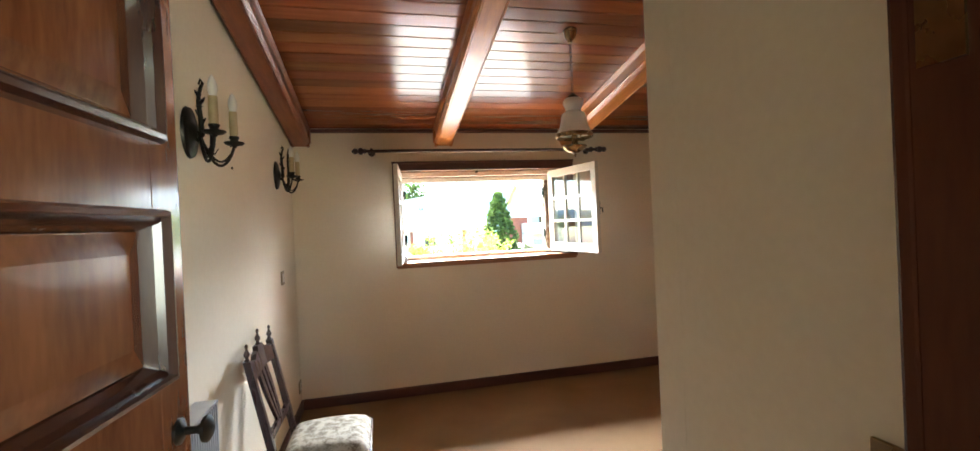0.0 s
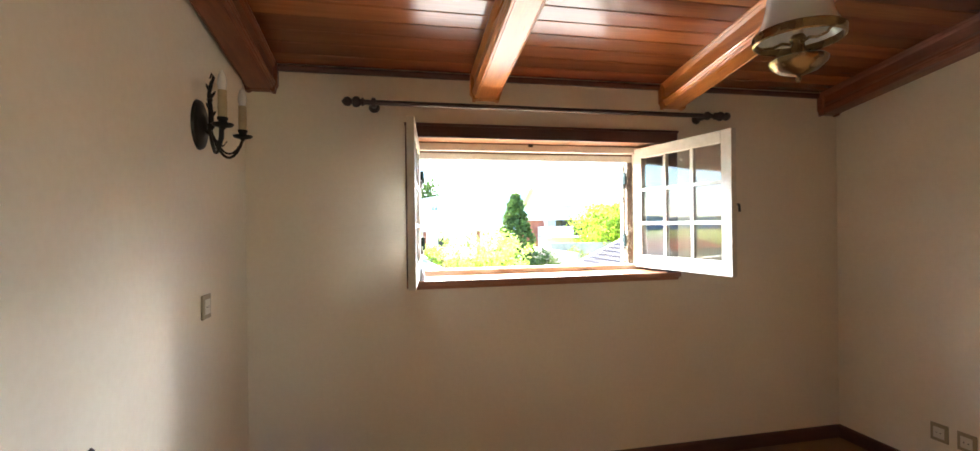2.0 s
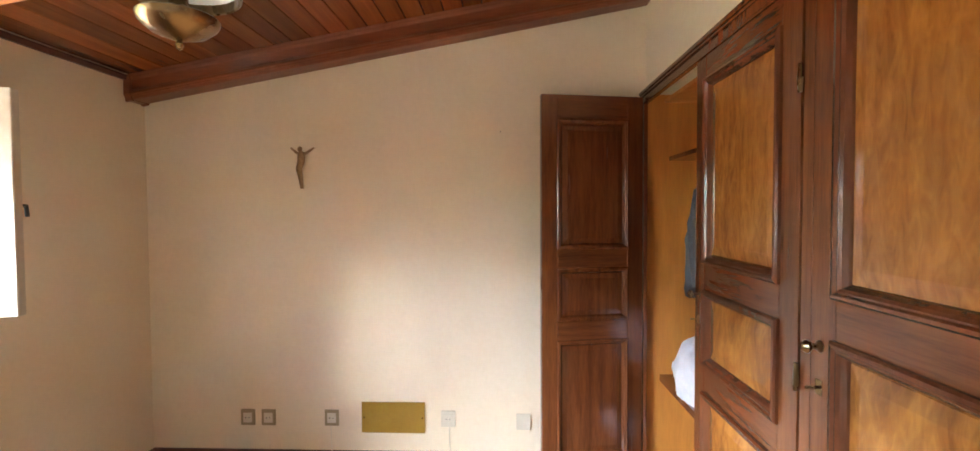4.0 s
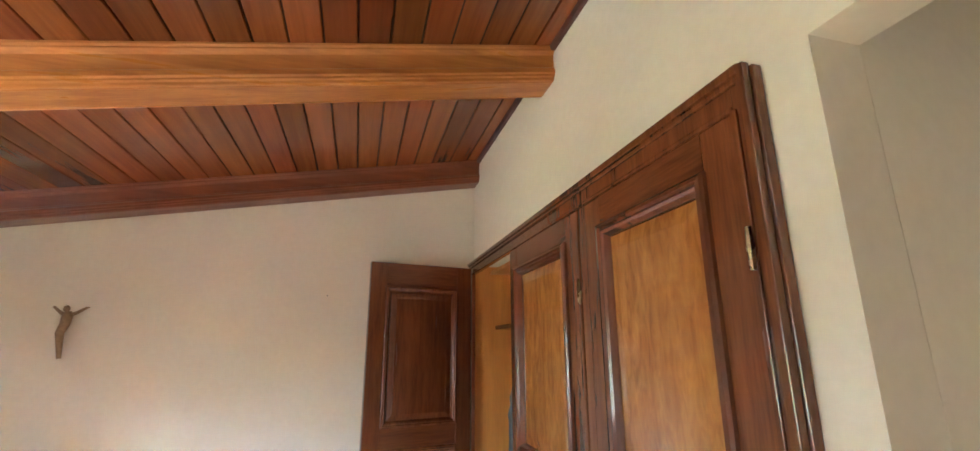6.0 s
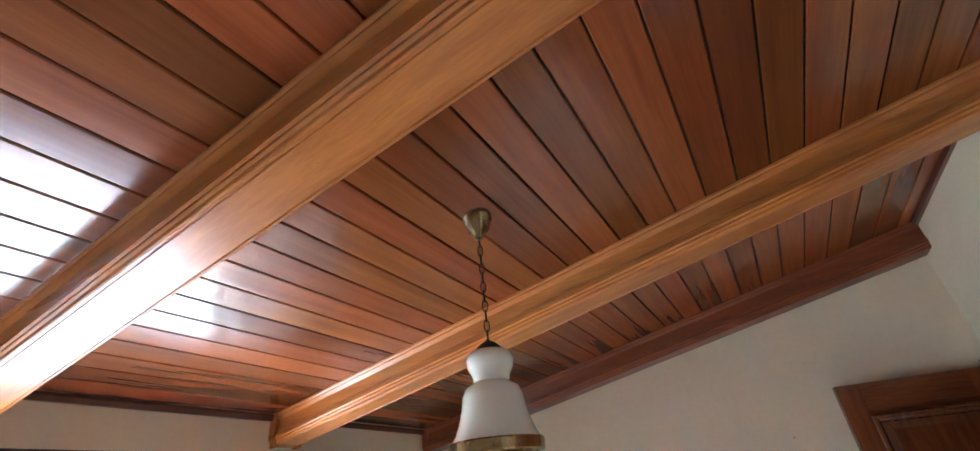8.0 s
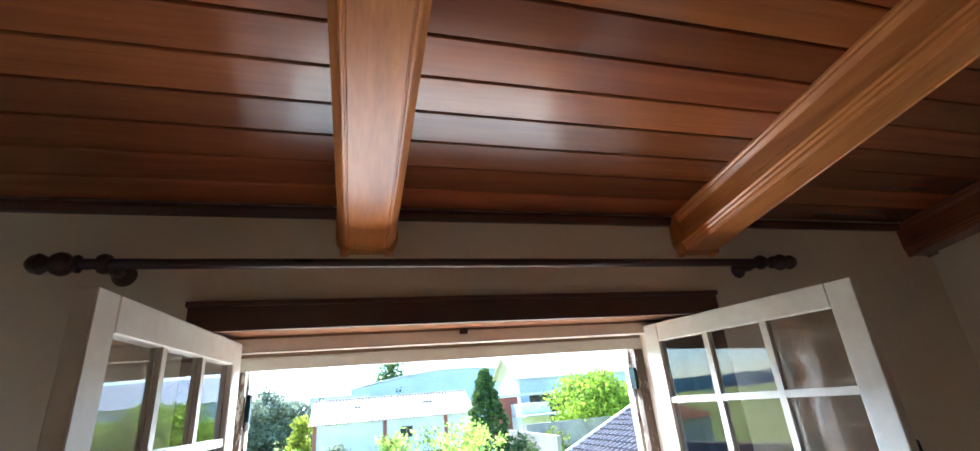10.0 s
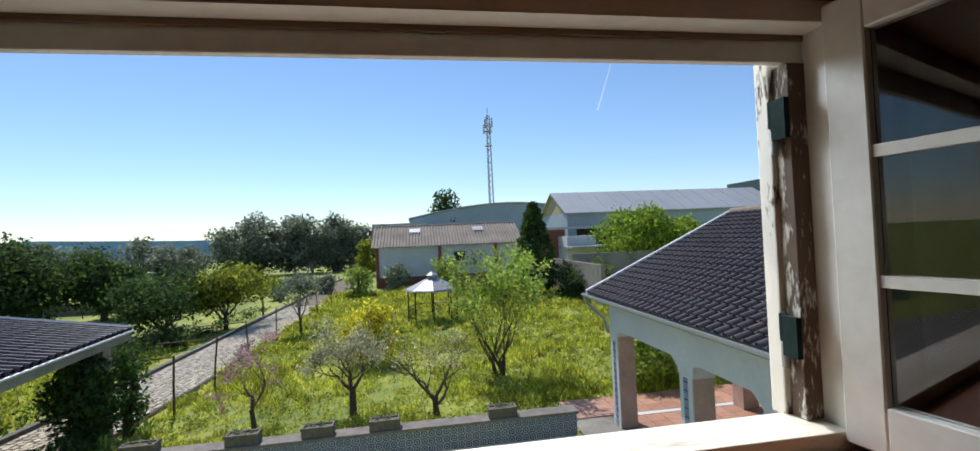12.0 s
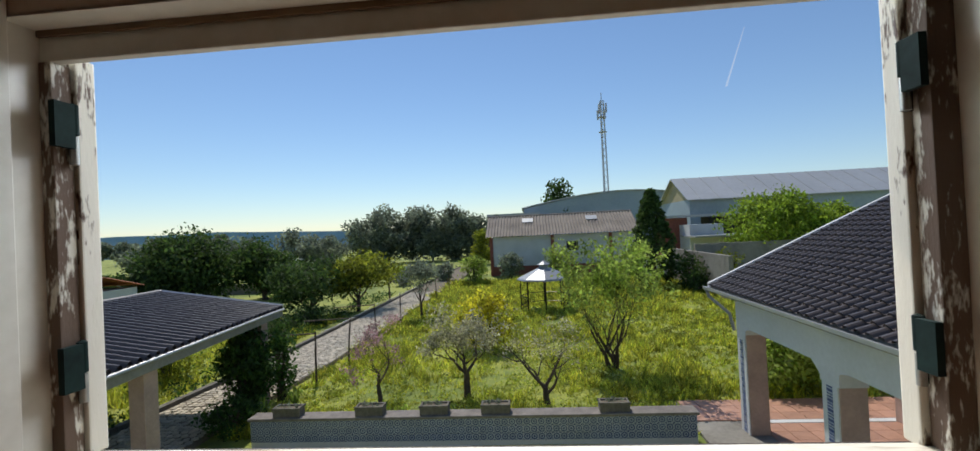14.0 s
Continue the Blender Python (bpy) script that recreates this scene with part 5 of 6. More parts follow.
# ---- roofs and houses ----
def tile_roof(name, parent, o, u, v, period, course, amp, material, lift=0.018):
    """Rows of rounded tiles: o is the upper corner, u runs along the ridge, v down the slope. Joined, of kind stuff."""
    o, u, v = Vector(o), Vector(u), Vector(v)
    nrm = u.cross(v).normalized()
    if nrm.z < 0:
        nrm = -nrm
    nu, nv = max(1, round(u.length / period)), max(1, round(v.length / course))
    verts, faces = [], []
    wave = [0.0, 0.0, 0.05, 0.62, 0.94, 1.0, 0.94, 0.62, 0.05]
    cols = nu * len(wave) + 1
    for j in range(nv):
        for e in (0, 1):
            t = (j + e) / nv + (0.03 / nv if e else 0)
            for i in range(cols):
                h = amp * wave[i % len(wave)] + (lift if e else 0)
                verts.append(o + u * (i / (cols - 1)) + v * t + nrm * h)
        b = j * 2 * cols
        faces += [(b + i, b + i + 1, b + cols + i + 1, b + cols + i) for i in range(cols - 1)]
        if j < nv - 1:
            faces += [(b + cols + i, b + cols + i + 1, b + 2 * cols + i + 1, b + 2 * cols + i) for i in range(cols - 1)]
    ob = raw(name, verts, faces, material, parent, smooth=False)
    return tagged(ob, kind="stuff")


# house wing with the arcade
wing = thing("house_wing", "white rendered house wing with dark tiled roof and arcade", "house")
EX, EZ, RX, RZ2, Y0, Y1 = 5.75, 0.19, 9.73, 2.0, 1.2, 10.2
tile_roof("roof_tiles", wing, (RX, Y0, RZ2), (0, Y1 - Y0, 0), (EX - RX, 0, EZ - RZ2), 0.20, 0.215, 0.055, M_ROOF, 0.034)
tile_roof("roof_tiles", wing, (RX, Y0, RZ2), (0, Y1 - Y0, 0), (RX - EX, 0, EZ - RZ2), 0.20, 0.215, 0.055, M_ROOF, 0.034)
bm = bmesh.new()
sl = (RZ2 - EZ) / (RX - EX)
prism(bm, [(EX, EZ - 0.02), (RX, RZ2 - 0.02), (2 * RX - EX, EZ - 0.02), (2 * RX - EX, EZ - 0.10), (RX, RZ2 - 0.12), (EX, EZ - 0.10)], Y0, Y1, "y")
part("roof_deck", bm, M_OLDWALL, wing)
bm = bmesh.new()
for s in (1, -1):
    prism(bm, [(RX + s * (RX - EX) * k, EZ + (RZ2 - EZ) * (1 - k) + d) for k, d in ((1.0, 0.09), (0.0, 0.09), (0.0, -0.06), (1.0, -0.06))], Y1, Y1 + 0.09, "y")
part("rake_board", bm, M_RENDER, wing, "white rake edging")
bm = bmesh.new()
lathe(bm, [(0.09, Y0), (0.09, Y1 + 0.05)], (RX, 0, RZ2 + 0.03), 10, Matrix.Rotation(radians(-90), 4, "X"))
part("ridge_cap", bm, mat("sandy_ridge_tile", (0.32, 0.25, 0.17), (0.22, 0.17, 0.12), 0.9, scale=6), wing, "sandy ridge tiles")
bm = bmesh.new()
prism(bm, [(EX - 0.07, EZ - 0.06), (EX + 0.01, EZ - 0.075), (EX + 0.01, EZ - 0.01), (EX - 0.07, EZ + 0.0)], Y0, Y1 + 0.2, "y")
part("gutter", bm, M_GALV, wing, "pale metal gutter", bevel=0.004)
bm = bmesh.new()
tube(bm, [(EX - 0.03, Y1 + 0.12, EZ - 0.06), (EX + 0.02, Y1 + 0.10, EZ - 0.22), (EX + 0.30, Y1 - 0.24, EZ - 0.55), (EX + 0.36, Y1 - 0.30, EZ - 0.9)], 0.035, 8)
part("downpipe", bm, M_ZINC, wing, "grey downpipe elbow")
ax = 6.12
bays = [9.82, 9.42, 6.99, 6.55, 4.98, 4.54, 2.54, 2.10]
bot, ch = -0.71, 0.20
o = [(bays[0], 0.10), (bays[0], bot)]
for a, b in ((9.42, 6.99), (6.55, 4.98), (4.54, 2.54)):
    o += [(a, bot), (a - 0.02, bot + 0.10), (a - 0.20, bot + 0.15), (b + ch, bot + 0.15), (b, bot - 0.02)]
    o += [(b, bot - 0.10), (b - 0.44, bot - 0.10)]
o += [(2.10, bot), (Y0, bot), (Y0, 0.10)]
bm = bmesh.new()
prism(bm, o, ax, ax + 0.40, "x")
part("arcade_beam", bm, M_RENDER, wing, "white rendered arcade beam")
for yc in (9.62, 6.77, 4.76, 2.32):
    pz = bot - (0.0 if yc > 9 else 0.10)
    pillar = part("pillar", boxes((ax + 0.02, ax + 0.40, yc - 0.19, yc + 0.19, GZ, pz)), M_PINKSTONE, wing, "pinkish marble pillar", bevel=0.012)
    part("tile_facing", boxes((ax - 0.002, ax + 0.018, yc - 0.18, yc + 0.18, GZ + 0.02, pz)), M_RENDER, pillar, "white flank with worn tile edge")
    tile = None
    for k in range(14):
        z = GZ + 0.12 + k * 0.148
        if z > pz - 0.06:
            break
        if tile is None:
            tile = part("tile", boxes((-0.004, 0.0, -0.066, 0.066, -0.066, 0.066)), M_AZUL, pillar)
            t2 = tile
        else:
            t2 = new("tile", tile.data)
            t2.parent = pillar
        t2.location = (ax - 0.003, yc, z)
part("pillar", boxes((9.30, 9.70, 9.62, 10.0, GZ, -0.3)), M_PINKSTONE, wing, "pinkish marble pillar")
part("wall", boxes((10.6, 10.8, Y0, 9.8, GZ, 1.5), (10.8, 13.6, 9.6, 9.8, GZ, 0.4), (9.70, 10.6, 9.66, 9.80, -0.5, 1.5)), M_RENDER, wing, "white rear wall")
part("door_opening", boxes((10.57, 10.60, 7.0, 8.1, GZ, -0.7)), M_OPENING_SHADE, wing, "doorway as a panel in the colour of its shade")
bm = bmesh.new()
prism(bm, [(ax, 0.05), (RX, RZ2 - 0.13), (2 * RX - ax, 0.05)], 9.84, 9.98, "y")
part("gable", bm, M_RENDER, wing, "white gable wall")
terrace = thing("pavement_terrace", "terracotta tiled terrace under the arcade", "terrace", kind="structure")
part("slab", boxes((5.2, 10.6, Y0, 11.3, GZ - 0.1, GZ + 0.06)), M_OLDWALL, terrace)
part("white_strip", boxes((6.5, 10.5, 9.98, 10.14, GZ + 0.06, GZ + 0.085)), M_RENDER, terrace, "pale threshold strip")

# open carport wing with low roof
port = thing("carport", "open carport with low dark tiled roof and stone pillar", "carport")
LA, LB = Vector((-5.39, 12.6, -0.30)), Vector((-4.60, 4.4, -0.30))
UPV = Vector((-3.9, 0.15, 0.55))
tile_roof("roof_tiles", port, LB + UPV, LA - LB, -UPV, 0.22, 0.40, 0.095, M_ROOF, 0.010)
tile_roof("roof_tiles", port, LB + UPV, LA - LB, Vector((-3.9, 0.15, -0.55)), 0.22, 0.40, 0.095, M_ROOF, 0.010)
verts = []
for p in (LB, LA):
    for q, dz in ((Vector((0, 0, 0)), -0.02), (UPV, -0.02), (UPV + Vector((-3.9, 0.15, -0.55)), -0.02), (UPV + Vector((-3.9, 0.15, -0.55)), -0.22), (UPV, -0.2), (Vector((0, 0, 0)), -0.22)):
        verts.append(p + q + Vector((0, 0, dz)))
faces = [(k, (k + 1) % 6, 6 + (k + 1) % 6, 6 + k) for k in range(6)] + [(5, 4, 3, 2, 1, 0), (6, 7, 8, 9, 10, 11)]
raw("roof_slab", verts, faces, M_OLDWALL, port)
bm = bmesh.new()
for a, b in ((LA, LA + UPV), (LA + UPV, LA + UPV + Vector((-3.9, 0.15, -0.55)))):
    tube(bm, [a + Vector((0, 0.04, 0.06)), b + Vector((0, 0.04, 0.06))], 0.06, 6)
part("edge_trim", bm, M_GALV, port, "pale roof edging")
bm = bmesh.new()
tube(bm, [LB + Vector((0.03, 0, -0.02)), LA + Vector((0.03, 0, -0.02))], 0.032, 8)
part("gutter", bm, M_GALV, port, "pale gutter")
bm = bmesh.new()
tube(bm, [LB + UPV + Vector((0, 0, 0.03)), LA + UPV + Vector((0, 0, 0.03))], 0.10, 8)
part("ridge_cap", bm, M_ROOF, port, "dark ridge tiles")
d = (LA - LB).normalized()
pc = LB + d * 3.05
for c in (pc, LB + d * 7.4):
    part("pillar", boxes((c.x - 0.46, c.x - 0.16, c.y - 0.16, c.y + 0.16, GZ, -0.5)), M_PINKSTONE, port, "pale marble pillar", bevel=0.012)
part("rear_wall", boxes((pc.x - 5.2, pc.x - 1.0, pc.y - 0.5, pc.y - 0.3, GZ, -0.42)), M_OLDWALL, port, "rear wall")
part("corner_post", boxes((pc.x - 1.0, pc.x - 0.92, pc.y - 0.54, pc.y - 0.28, GZ, -0.42)), M_RENDER, port, "white corner post")

# lower roof right under the window
lean = thing("lean_to_roof", "grey tiled lean-to roof below the window", "roof")
tile_roof("roof_tiles", lean, (-6.2, 0.30, 0.86), (11.7, 0, 0), (0, 3.30, -1.15), 0.19, 0.38, 0.05, M_GREYTILE)
bm = bmesh.new()
prism(bm, [(0.30, 0.74), (0.30, 0.84), (3.60, -0.315), (3.60, -0.41)], -6.2, 5.5, "x")
part("roof_deck", bm, M_OLDWALL, lean)
bm = bmesh.new()
prism(bm, [(3.58, -0.39), (3.72, -0.39), (3.72, -0.262), (3.66, -0.262), (3.66, -0.33), (3.58, -0.33)], -6.2, 5.5, "x")
part("gutter", bm, mat("brown_gutter", (0.10, 0.075, 0.055), (0.06, 0.045, 0.034), 0.6, scale=4), lean, "brown eaves gutter")
part("wall_below", boxes((-6.2, 5.5, 3.2, 3.4, GZ, -0.37)), M_RENDER, lean, "white wall below the eaves")

# tiled garden wall with planters
gw = thing("garden_wall", "low garden wall faced with blue and white tiles", "garden wall")
TX0, TX1, TY, TZ = -4.35, 5.02, 9.20, -2.15
part("core", boxes((TX0, TX1, TY + 0.02, TY + 0.32, GZ - 0.1, TZ - 0.06)), M_RENDER, gw)
part("coping", boxes((TX0 - 0.04, TX1 + 0.04, TY - 0.03, TY + 0.36, TZ - 0.06, TZ)), M_CAP, gw, "worn stone coping", bevel=0.012)


def planter(x, seed):
    rng = random.Random(seed)
    ob = thing("planter_box", "weathered concrete planter box on the garden wall", "planter", pose(x, TY + 0.16, TZ), group="wall planters")
    bm = bmesh.new()
    w, dp, h = 0.30, 0.13, 0.20
    box(bm, -w, w, -dp, dp, 0.0, 0.03), box(bm, -w, w, -dp, -dp + 0.035, 0.03, h), box(bm, -w, w, dp - 0.035, dp, 0.03, h), box(bm, -w, -w + 0.035, -dp + 0.035, dp - 0.035, 0.03, h), box(bm, w - 0.035, w, -dp + 0.035, dp - 0.035, 0.03, h)
    box(bm, -w - 0.015, w + 0.015, -dp - 0.015, -dp, h - 0.045, h + 0.003), box(bm, -w - 0.015, w + 0.015, dp, dp + 0.015, h - 0.045, h + 0.003)
    part("box", bm, M_PLANTER, ob)
    part("soil", boxes((-w + 0.035, w - 0.035, -dp + 0.035, dp - 0.035, 0.03, h - 0.03)), M_EARTH, ob, "dry soil")
    tagged(leaves("weeds", [(rng.uniform(-0.2, 0.2), 0, h + 0.02) for _ in range(5)], 0.04, 60, 0.03, L_OLIVE, ob, seed), kind="stuff")
    return ob


for k, x in enumerate((-3.55, -1.72, -0.32, 0.98, 3.42)):
    planter(x, 40 + k)

# gazebo
gz = thing("gazebo", "small octagonal garden gazebo with pale metal roof", "gazebo", pose(2.55, 25.0, GZ))
bm = bmesh.new()
lathe(bm, [(1.50, 1.72), (1.44, 1.80), (0.42, 2.28), (0.40, 2.30)], n=8)
part("roof", bm, M_ZINC, gz, "pale zinc roof")
bm = bmesh.new()
lathe(bm, [(0.26, 2.30), (0.26, 2.48), (0.36, 2.50), (0.10, 2.66), (0.05, 2.70), (0.001, 2.76)], n=8)
part("lantern", bm, M_ZINC, gz, "roof lantern with cap")
for k in range(8):
    a = 2 * math.pi * k / 8
    bm = bmesh.new()
    tube(bm, [(1.3 * math.cos(a), 1.3 * math.sin(a), 0), (1.3 * math.cos(a), 1.3 * math.sin(a), 1.76)], 0.035, 6)
    part("post", bm, M_IRON, gz, "thin iron post")
    b = 2 * math.pi * (k + 1) / 8
    if k not in (5, 6):
        bm = bmesh.new()
        for zz in (0.35, 0.85):
            tube(bm, [(1.3 * math.cos(a), 1.3 * math.sin(a), zz), (1.3 * math.cos(b), 1.3 * math.sin(b), zz)], 0.02, 5)
        for q in range(1, 8):
            x, y = 1.3 * (math.cos(a) + (math.cos(b) - math.cos(a)) * q / 8), 1.3 * (math.sin(a) + (math.sin(b) - math.sin(a)) * q / 8)
            tube(bm, [(x, y, 0.35), (x, y, 0.85)], 0.008, 4)
        part("railing", bm, M_IRON, gz, "iron railing")

# long shed
shed = thing("shed", "long white shed with corrugated grey-brown roof", "shed")
SX0, SX1, SY = -2.0, 12.0, 45.0
part("wall", boxes((SX0, SX1, SY, SY + 0.25, GZ, 0.95), (SX0, SX0 + 0.25, SY + 0.25, SY + 7, GZ, 0.95), (SX1 - 0.25, SX1, SY + 0.25, SY + 7, GZ, 0.95)), M_RENDER, shed, "white rendered wall")
part("plinth", boxes((SX0 - 0.01, SX1 + 0.01, SY - 0.04, SY, GZ, GZ + 0.9)), M_BRICK, shed, "reddish brick base")
for x in (SX0 - 0.02, 3.9, 9.4):
    part("column", boxes((x, x + 0.32, SY - 0.10, SY - 0.04, GZ, 0.95)), M_BRICK, shed, "red-brown column")
part("window", boxes((5.4, 6.5, SY - 0.03, SY, -0.6, 0.3)), M_OPENING_SHADE, shed, "window as a panel in the colour of the unlit inside")
tile_roof("roof_sheet", shed, (SX0 - 0.35, SY + 3.6, 3.0), (SX1 - SX0 + 0.7, 0, 0), (0, -4.1, -2.0), 0.30, 2.1, 0.09, M_CORR)
tile_roof("roof_sheet", shed, (SX0 - 0.35, SY + 3.6, 3.0), (SX1 - SX0 + 0.7, 0, 0), (0, 4.1, -2.0), 0.30, 2.1, 0.09, M_CORR)
for x in (1.2, 7.6):
    bm = bmesh.new()
    prism(bm, [(SY + 1.9, 2.32), (SY + 2.7, 2.71), (SY + 2.7, 2.74), (SY + 1.9, 2.35)], x, x + 1.1, "x")
    part("skylight", bm, M_METALROOF, shed, "pale translucent roof sheet")
bm = bmesh.new()
tube(bm, [(SX0 - 0.4, SY + 3.6, 3.02), (SX1 + 0.4, SY + 3.6, 3.02)], 0.12, 8)
part("ridge_cap", bm, M_CORR, shed)

# warehouses and small buildings behind
wh = thing("warehouse", "large warehouse with pale metal roof and beige gable", "warehouse")
part("wall", boxes((20.4, 52.0, 55.0, 55.3, GZ, 4.1), (20.4, 20.7, 55.3, 66.0, GZ, 4.1)), M_BLUEMETAL, wh, "blue-grey clad wall")
bm = bmesh.new()
prism(bm, [(55.0, 4.1), (60.5, 6.85), (66.0, 4.1)], 20.42, 20.72, "x")
part("gable", bm, M_BEIGE, wh, "beige gable")
for s in (-1, 1):
    bm = bmesh.new()
    prism(bm, [(60.5, 6.95), (60.5 + s * 6.0, 3.95), (60.5 + s * 6.0, 4.07), (60.5, 7.08)], 20.0, 52.0, "x")
    part("roof", bm, M_METALROOF, wh, "pale metal roof slope")
for k in range(15):
    bm = bmesh.new()
    x = 21.5 + 2.1 * k
    prism(bm, [(60.4, 7.06), (54.6, 4.12), (54.6, 4.17), (60.4, 7.12)], x, x + 0.05, "x")
    part("roof_seam", bm, M_METALROOF, wh)
part("side_block", boxes((50.5, 74.0, 54.0, 66.0, GZ, 8.1)), M_GREENMETAL, wh, "dark green clad block")
arch = thing("warehouse", "pale blue warehouse with a low curved roof", "warehouse")
bm = bmesh.new()
o = [(1.0, GZ), (1.0, 5.7)] + [(1.0 + 40 * t, 5.7 + 2.6 * math.sin(math.pi * t)) for t in [k / 14 for k in range(1, 14)]] + [(41.0, 5.7), (41.0, GZ)]
prism(bm, o, 95, 130, "y")
part("hall", bm, M_BLUEMETAL, arch, "pale blue curved hall")
bm = bmesh.new()
ts = [k / 14 for k in range(15)]
prism(bm, [(0.6 + 40.8 * t, 5.72 + 2.6 * math.sin(math.pi * t)) for t in ts] + [(0.6 + 40.8 * t, 5.95 + 2.6 * math.sin(math.pi * t)) for t in reversed(ts)], 94.6, 130, "y")
part("roof", bm, M_METALROOF, arch, "pale curved roof")
part("annex", boxes((-6.0, 4.0, 88, 94, GZ, 4.7)), M_METALROOF, arch, "white annex")
hut = thing("outbuilding", "small brick and white outbuildings with flat roofs", "outbuilding")
part("brick_wall", boxes((15.0, 17.4, 47.0, 50.0, GZ, 2.0)), M_BRICK, hut, "bare red brick wall")
part("white_wall", boxes((16.6, 19.6, 44.0, 46.9, GZ, 1.3)), M_RENDER, hut, "white wall")
part("flat_roof", boxes((14.6, 25.5, 46.4, 50.4, 2.05, 2.25)), M_METALROOF, hut, "thin flat roof")
part("flat_roof", boxes((16.4, 26.0, 42.0, 46.3, 0.15, 0.30)), M_METALROOF, hut, "low pale roof")
part("dark_shade", boxes((19.7, 25.2, 47.6, 49.8, GZ, 2.0)), M_OPENING_SHADE, hut, "solid block in the colour of the shade in an open shelter")
cw = thing("boundary_wall", "tall stained concrete boundary wall", "wall")
part("wall", boxes((12.6, 12.85, 26.0, 38.0, GZ, -0.35), (12.85, 19.5, 31.8, 32.05, GZ, 0.10)), M_OLDWALL, cw)
part("gate_panel", boxes((10.6, 12.5, 37.0, 37.1, GZ, -0.9)), M_RENDER, cw, "pale gate panel")
mast = thing("antenna_mast", "tall galvanised telecom mast with antenna panels", "mast", pose(20.1, 110.0, GZ))
H = 33.5
for k in range(3):
    a = 2 * math.pi * k / 3
    bm = bmesh.new()
    tube(bm, [(0.75 * math.cos(a), 0.75 * math.sin(a), 0), (0.42 * math.cos(a), 0.42 * math.sin(a), H)], 0.16, 6)
    part("leg", bm, M_GALV, mast, "tubular leg")
bm = bmesh.new()
for q in range(22):
    z0 = q * H / 22
    for k in range(3):
        a, b = 2 * math.pi * k / 3, 2 * math.pi * (k + 1) / 3
        r0, r1 = 0.75 - 0.33 * z0 / H, 0.75 - 0.33 * (z0 + H / 22) / H
        tube(bm, [(r0 * math.cos(a), r0 * math.sin(a), z0), (r1 * math.cos(b), r1 * math.sin(b), z0 + H / 22)], 0.05, 4)
part("lattice", bm, M_GALV, mast, "diagonal lattice bars")
for z, r in ((26.0, 0.95), (29.5, 1.0)):
    bm = bmesh.new()
    lathe(bm, [(r, z), (r, z + 0.14)], n=14)
    part("platform", bm, M_GALV, mast, "round platform")
for k in range(6):
    a = 2 * math.pi * k / 6
    bm = bmesh.new()
    box(bm, 1.0 * math.cos(a) - 0.2, 1.0 * math.cos(a) + 0.2, 1.0 * math.sin(a) - 0.12, 1.0 * math.sin(a) + 0.12, 29.0 if k % 2 else 30.6, 31.2 if k % 2 else 32.8)
    part("antenna_panel", bm, M_GALV, mast, "upright antenna panel")
bm = bmesh.new()
tube(bm, [(0, 0, H - 0.5), (0, 0, H + 1.8)], 0.09, 6)
part("spike", bm, M_GALV, mast, "top spike")
shelter = thing("field_shelter", "small white-roofed shelter in the field", "shelter")
part("roof", boxes((-31, -25.5, 50, 54, -0.75, -0.60)), M_METALROOF, shelter, "flat white roof")
for x in (-30.6, -25.9):
    for y in (50.3, 53.7):
        part("post", boxes((x - 0.08, x + 0.08, y - 0.08, y + 0.08, GZ, -0.75)), M_GALV, shelter)
fw = thing("field_wall", "low weathered field wall with ivy", "wall")
part("wall", boxes((-27, -14, 38.0, 38.4, GZ, -1.95), (-30.5, -27.5, 36, 36.3, GZ, -1.55)), M_OLDWALL, fw)
nb = thing("neighbour_house", "low house with orange tiled roof beyond the carport", "house")
part("wall", boxes((-32, -20.6, 19.5, 24.5, GZ, -0.55)), M_RENDER, nb)
tile_roof("roof_tiles", nb, (-32.4, 22, 0.25), (12.0, 0, 0), (0, -2.8, -0.75), 0.22, 0.4, 0.05, M_ORANGETILE)
tile_roof("roof_tiles", nb, (-32.4, 22, 0.25), (12.0, 0, 0), (0, 2.8, -0.75), 0.22, 0.4, 0.05, M_ORANGETILE)

# vine trellis beside the drive
tre = thing("vine_trellis", "old vine trellis of leaning posts and wires", "trellis")
pp = []
for k, y in enumerate((13.2, 15.6, 18.6, 22.0, 26.0, 30.5, 35.0)):
    bm = bmesh.new()
    x = -4.75 + 0.05 * k
    lx = 0.12 * math.sin(k * 2.1)
    tube(bm, [(x, y, GZ - 0.05), (x + lx * 0.4, y, GZ + 0.8), (x + lx, y + 0.05, GZ + 1.65)], [0.035, 0.03, 0.026], 6)
    part("post", bm, M_BARK, tre, "weathered wooden post")
    pp.append((x + lx, y + 0.05, GZ + 1.6))
for a, b in zip(pp, pp[1:]):
    bm = bmesh.new()
    mid = tuple((p + q) / 2 for p, q in zip(a, b))
    tube(bm, [a, (mid[0], mid[1], mid[2] - 0.05), b], 0.008, 4)
    part("wire", bm, M_GALV, tre)
for a in pp[:3]:
    bm = bmesh.new()
    tube(bm, [a, (a[0] - 1.9, a[1] + 0.4, a[2] - 0.12)], 0.022, 5)
    part("cross_pole", bm, M_BARK, tre, "thin cross pole")

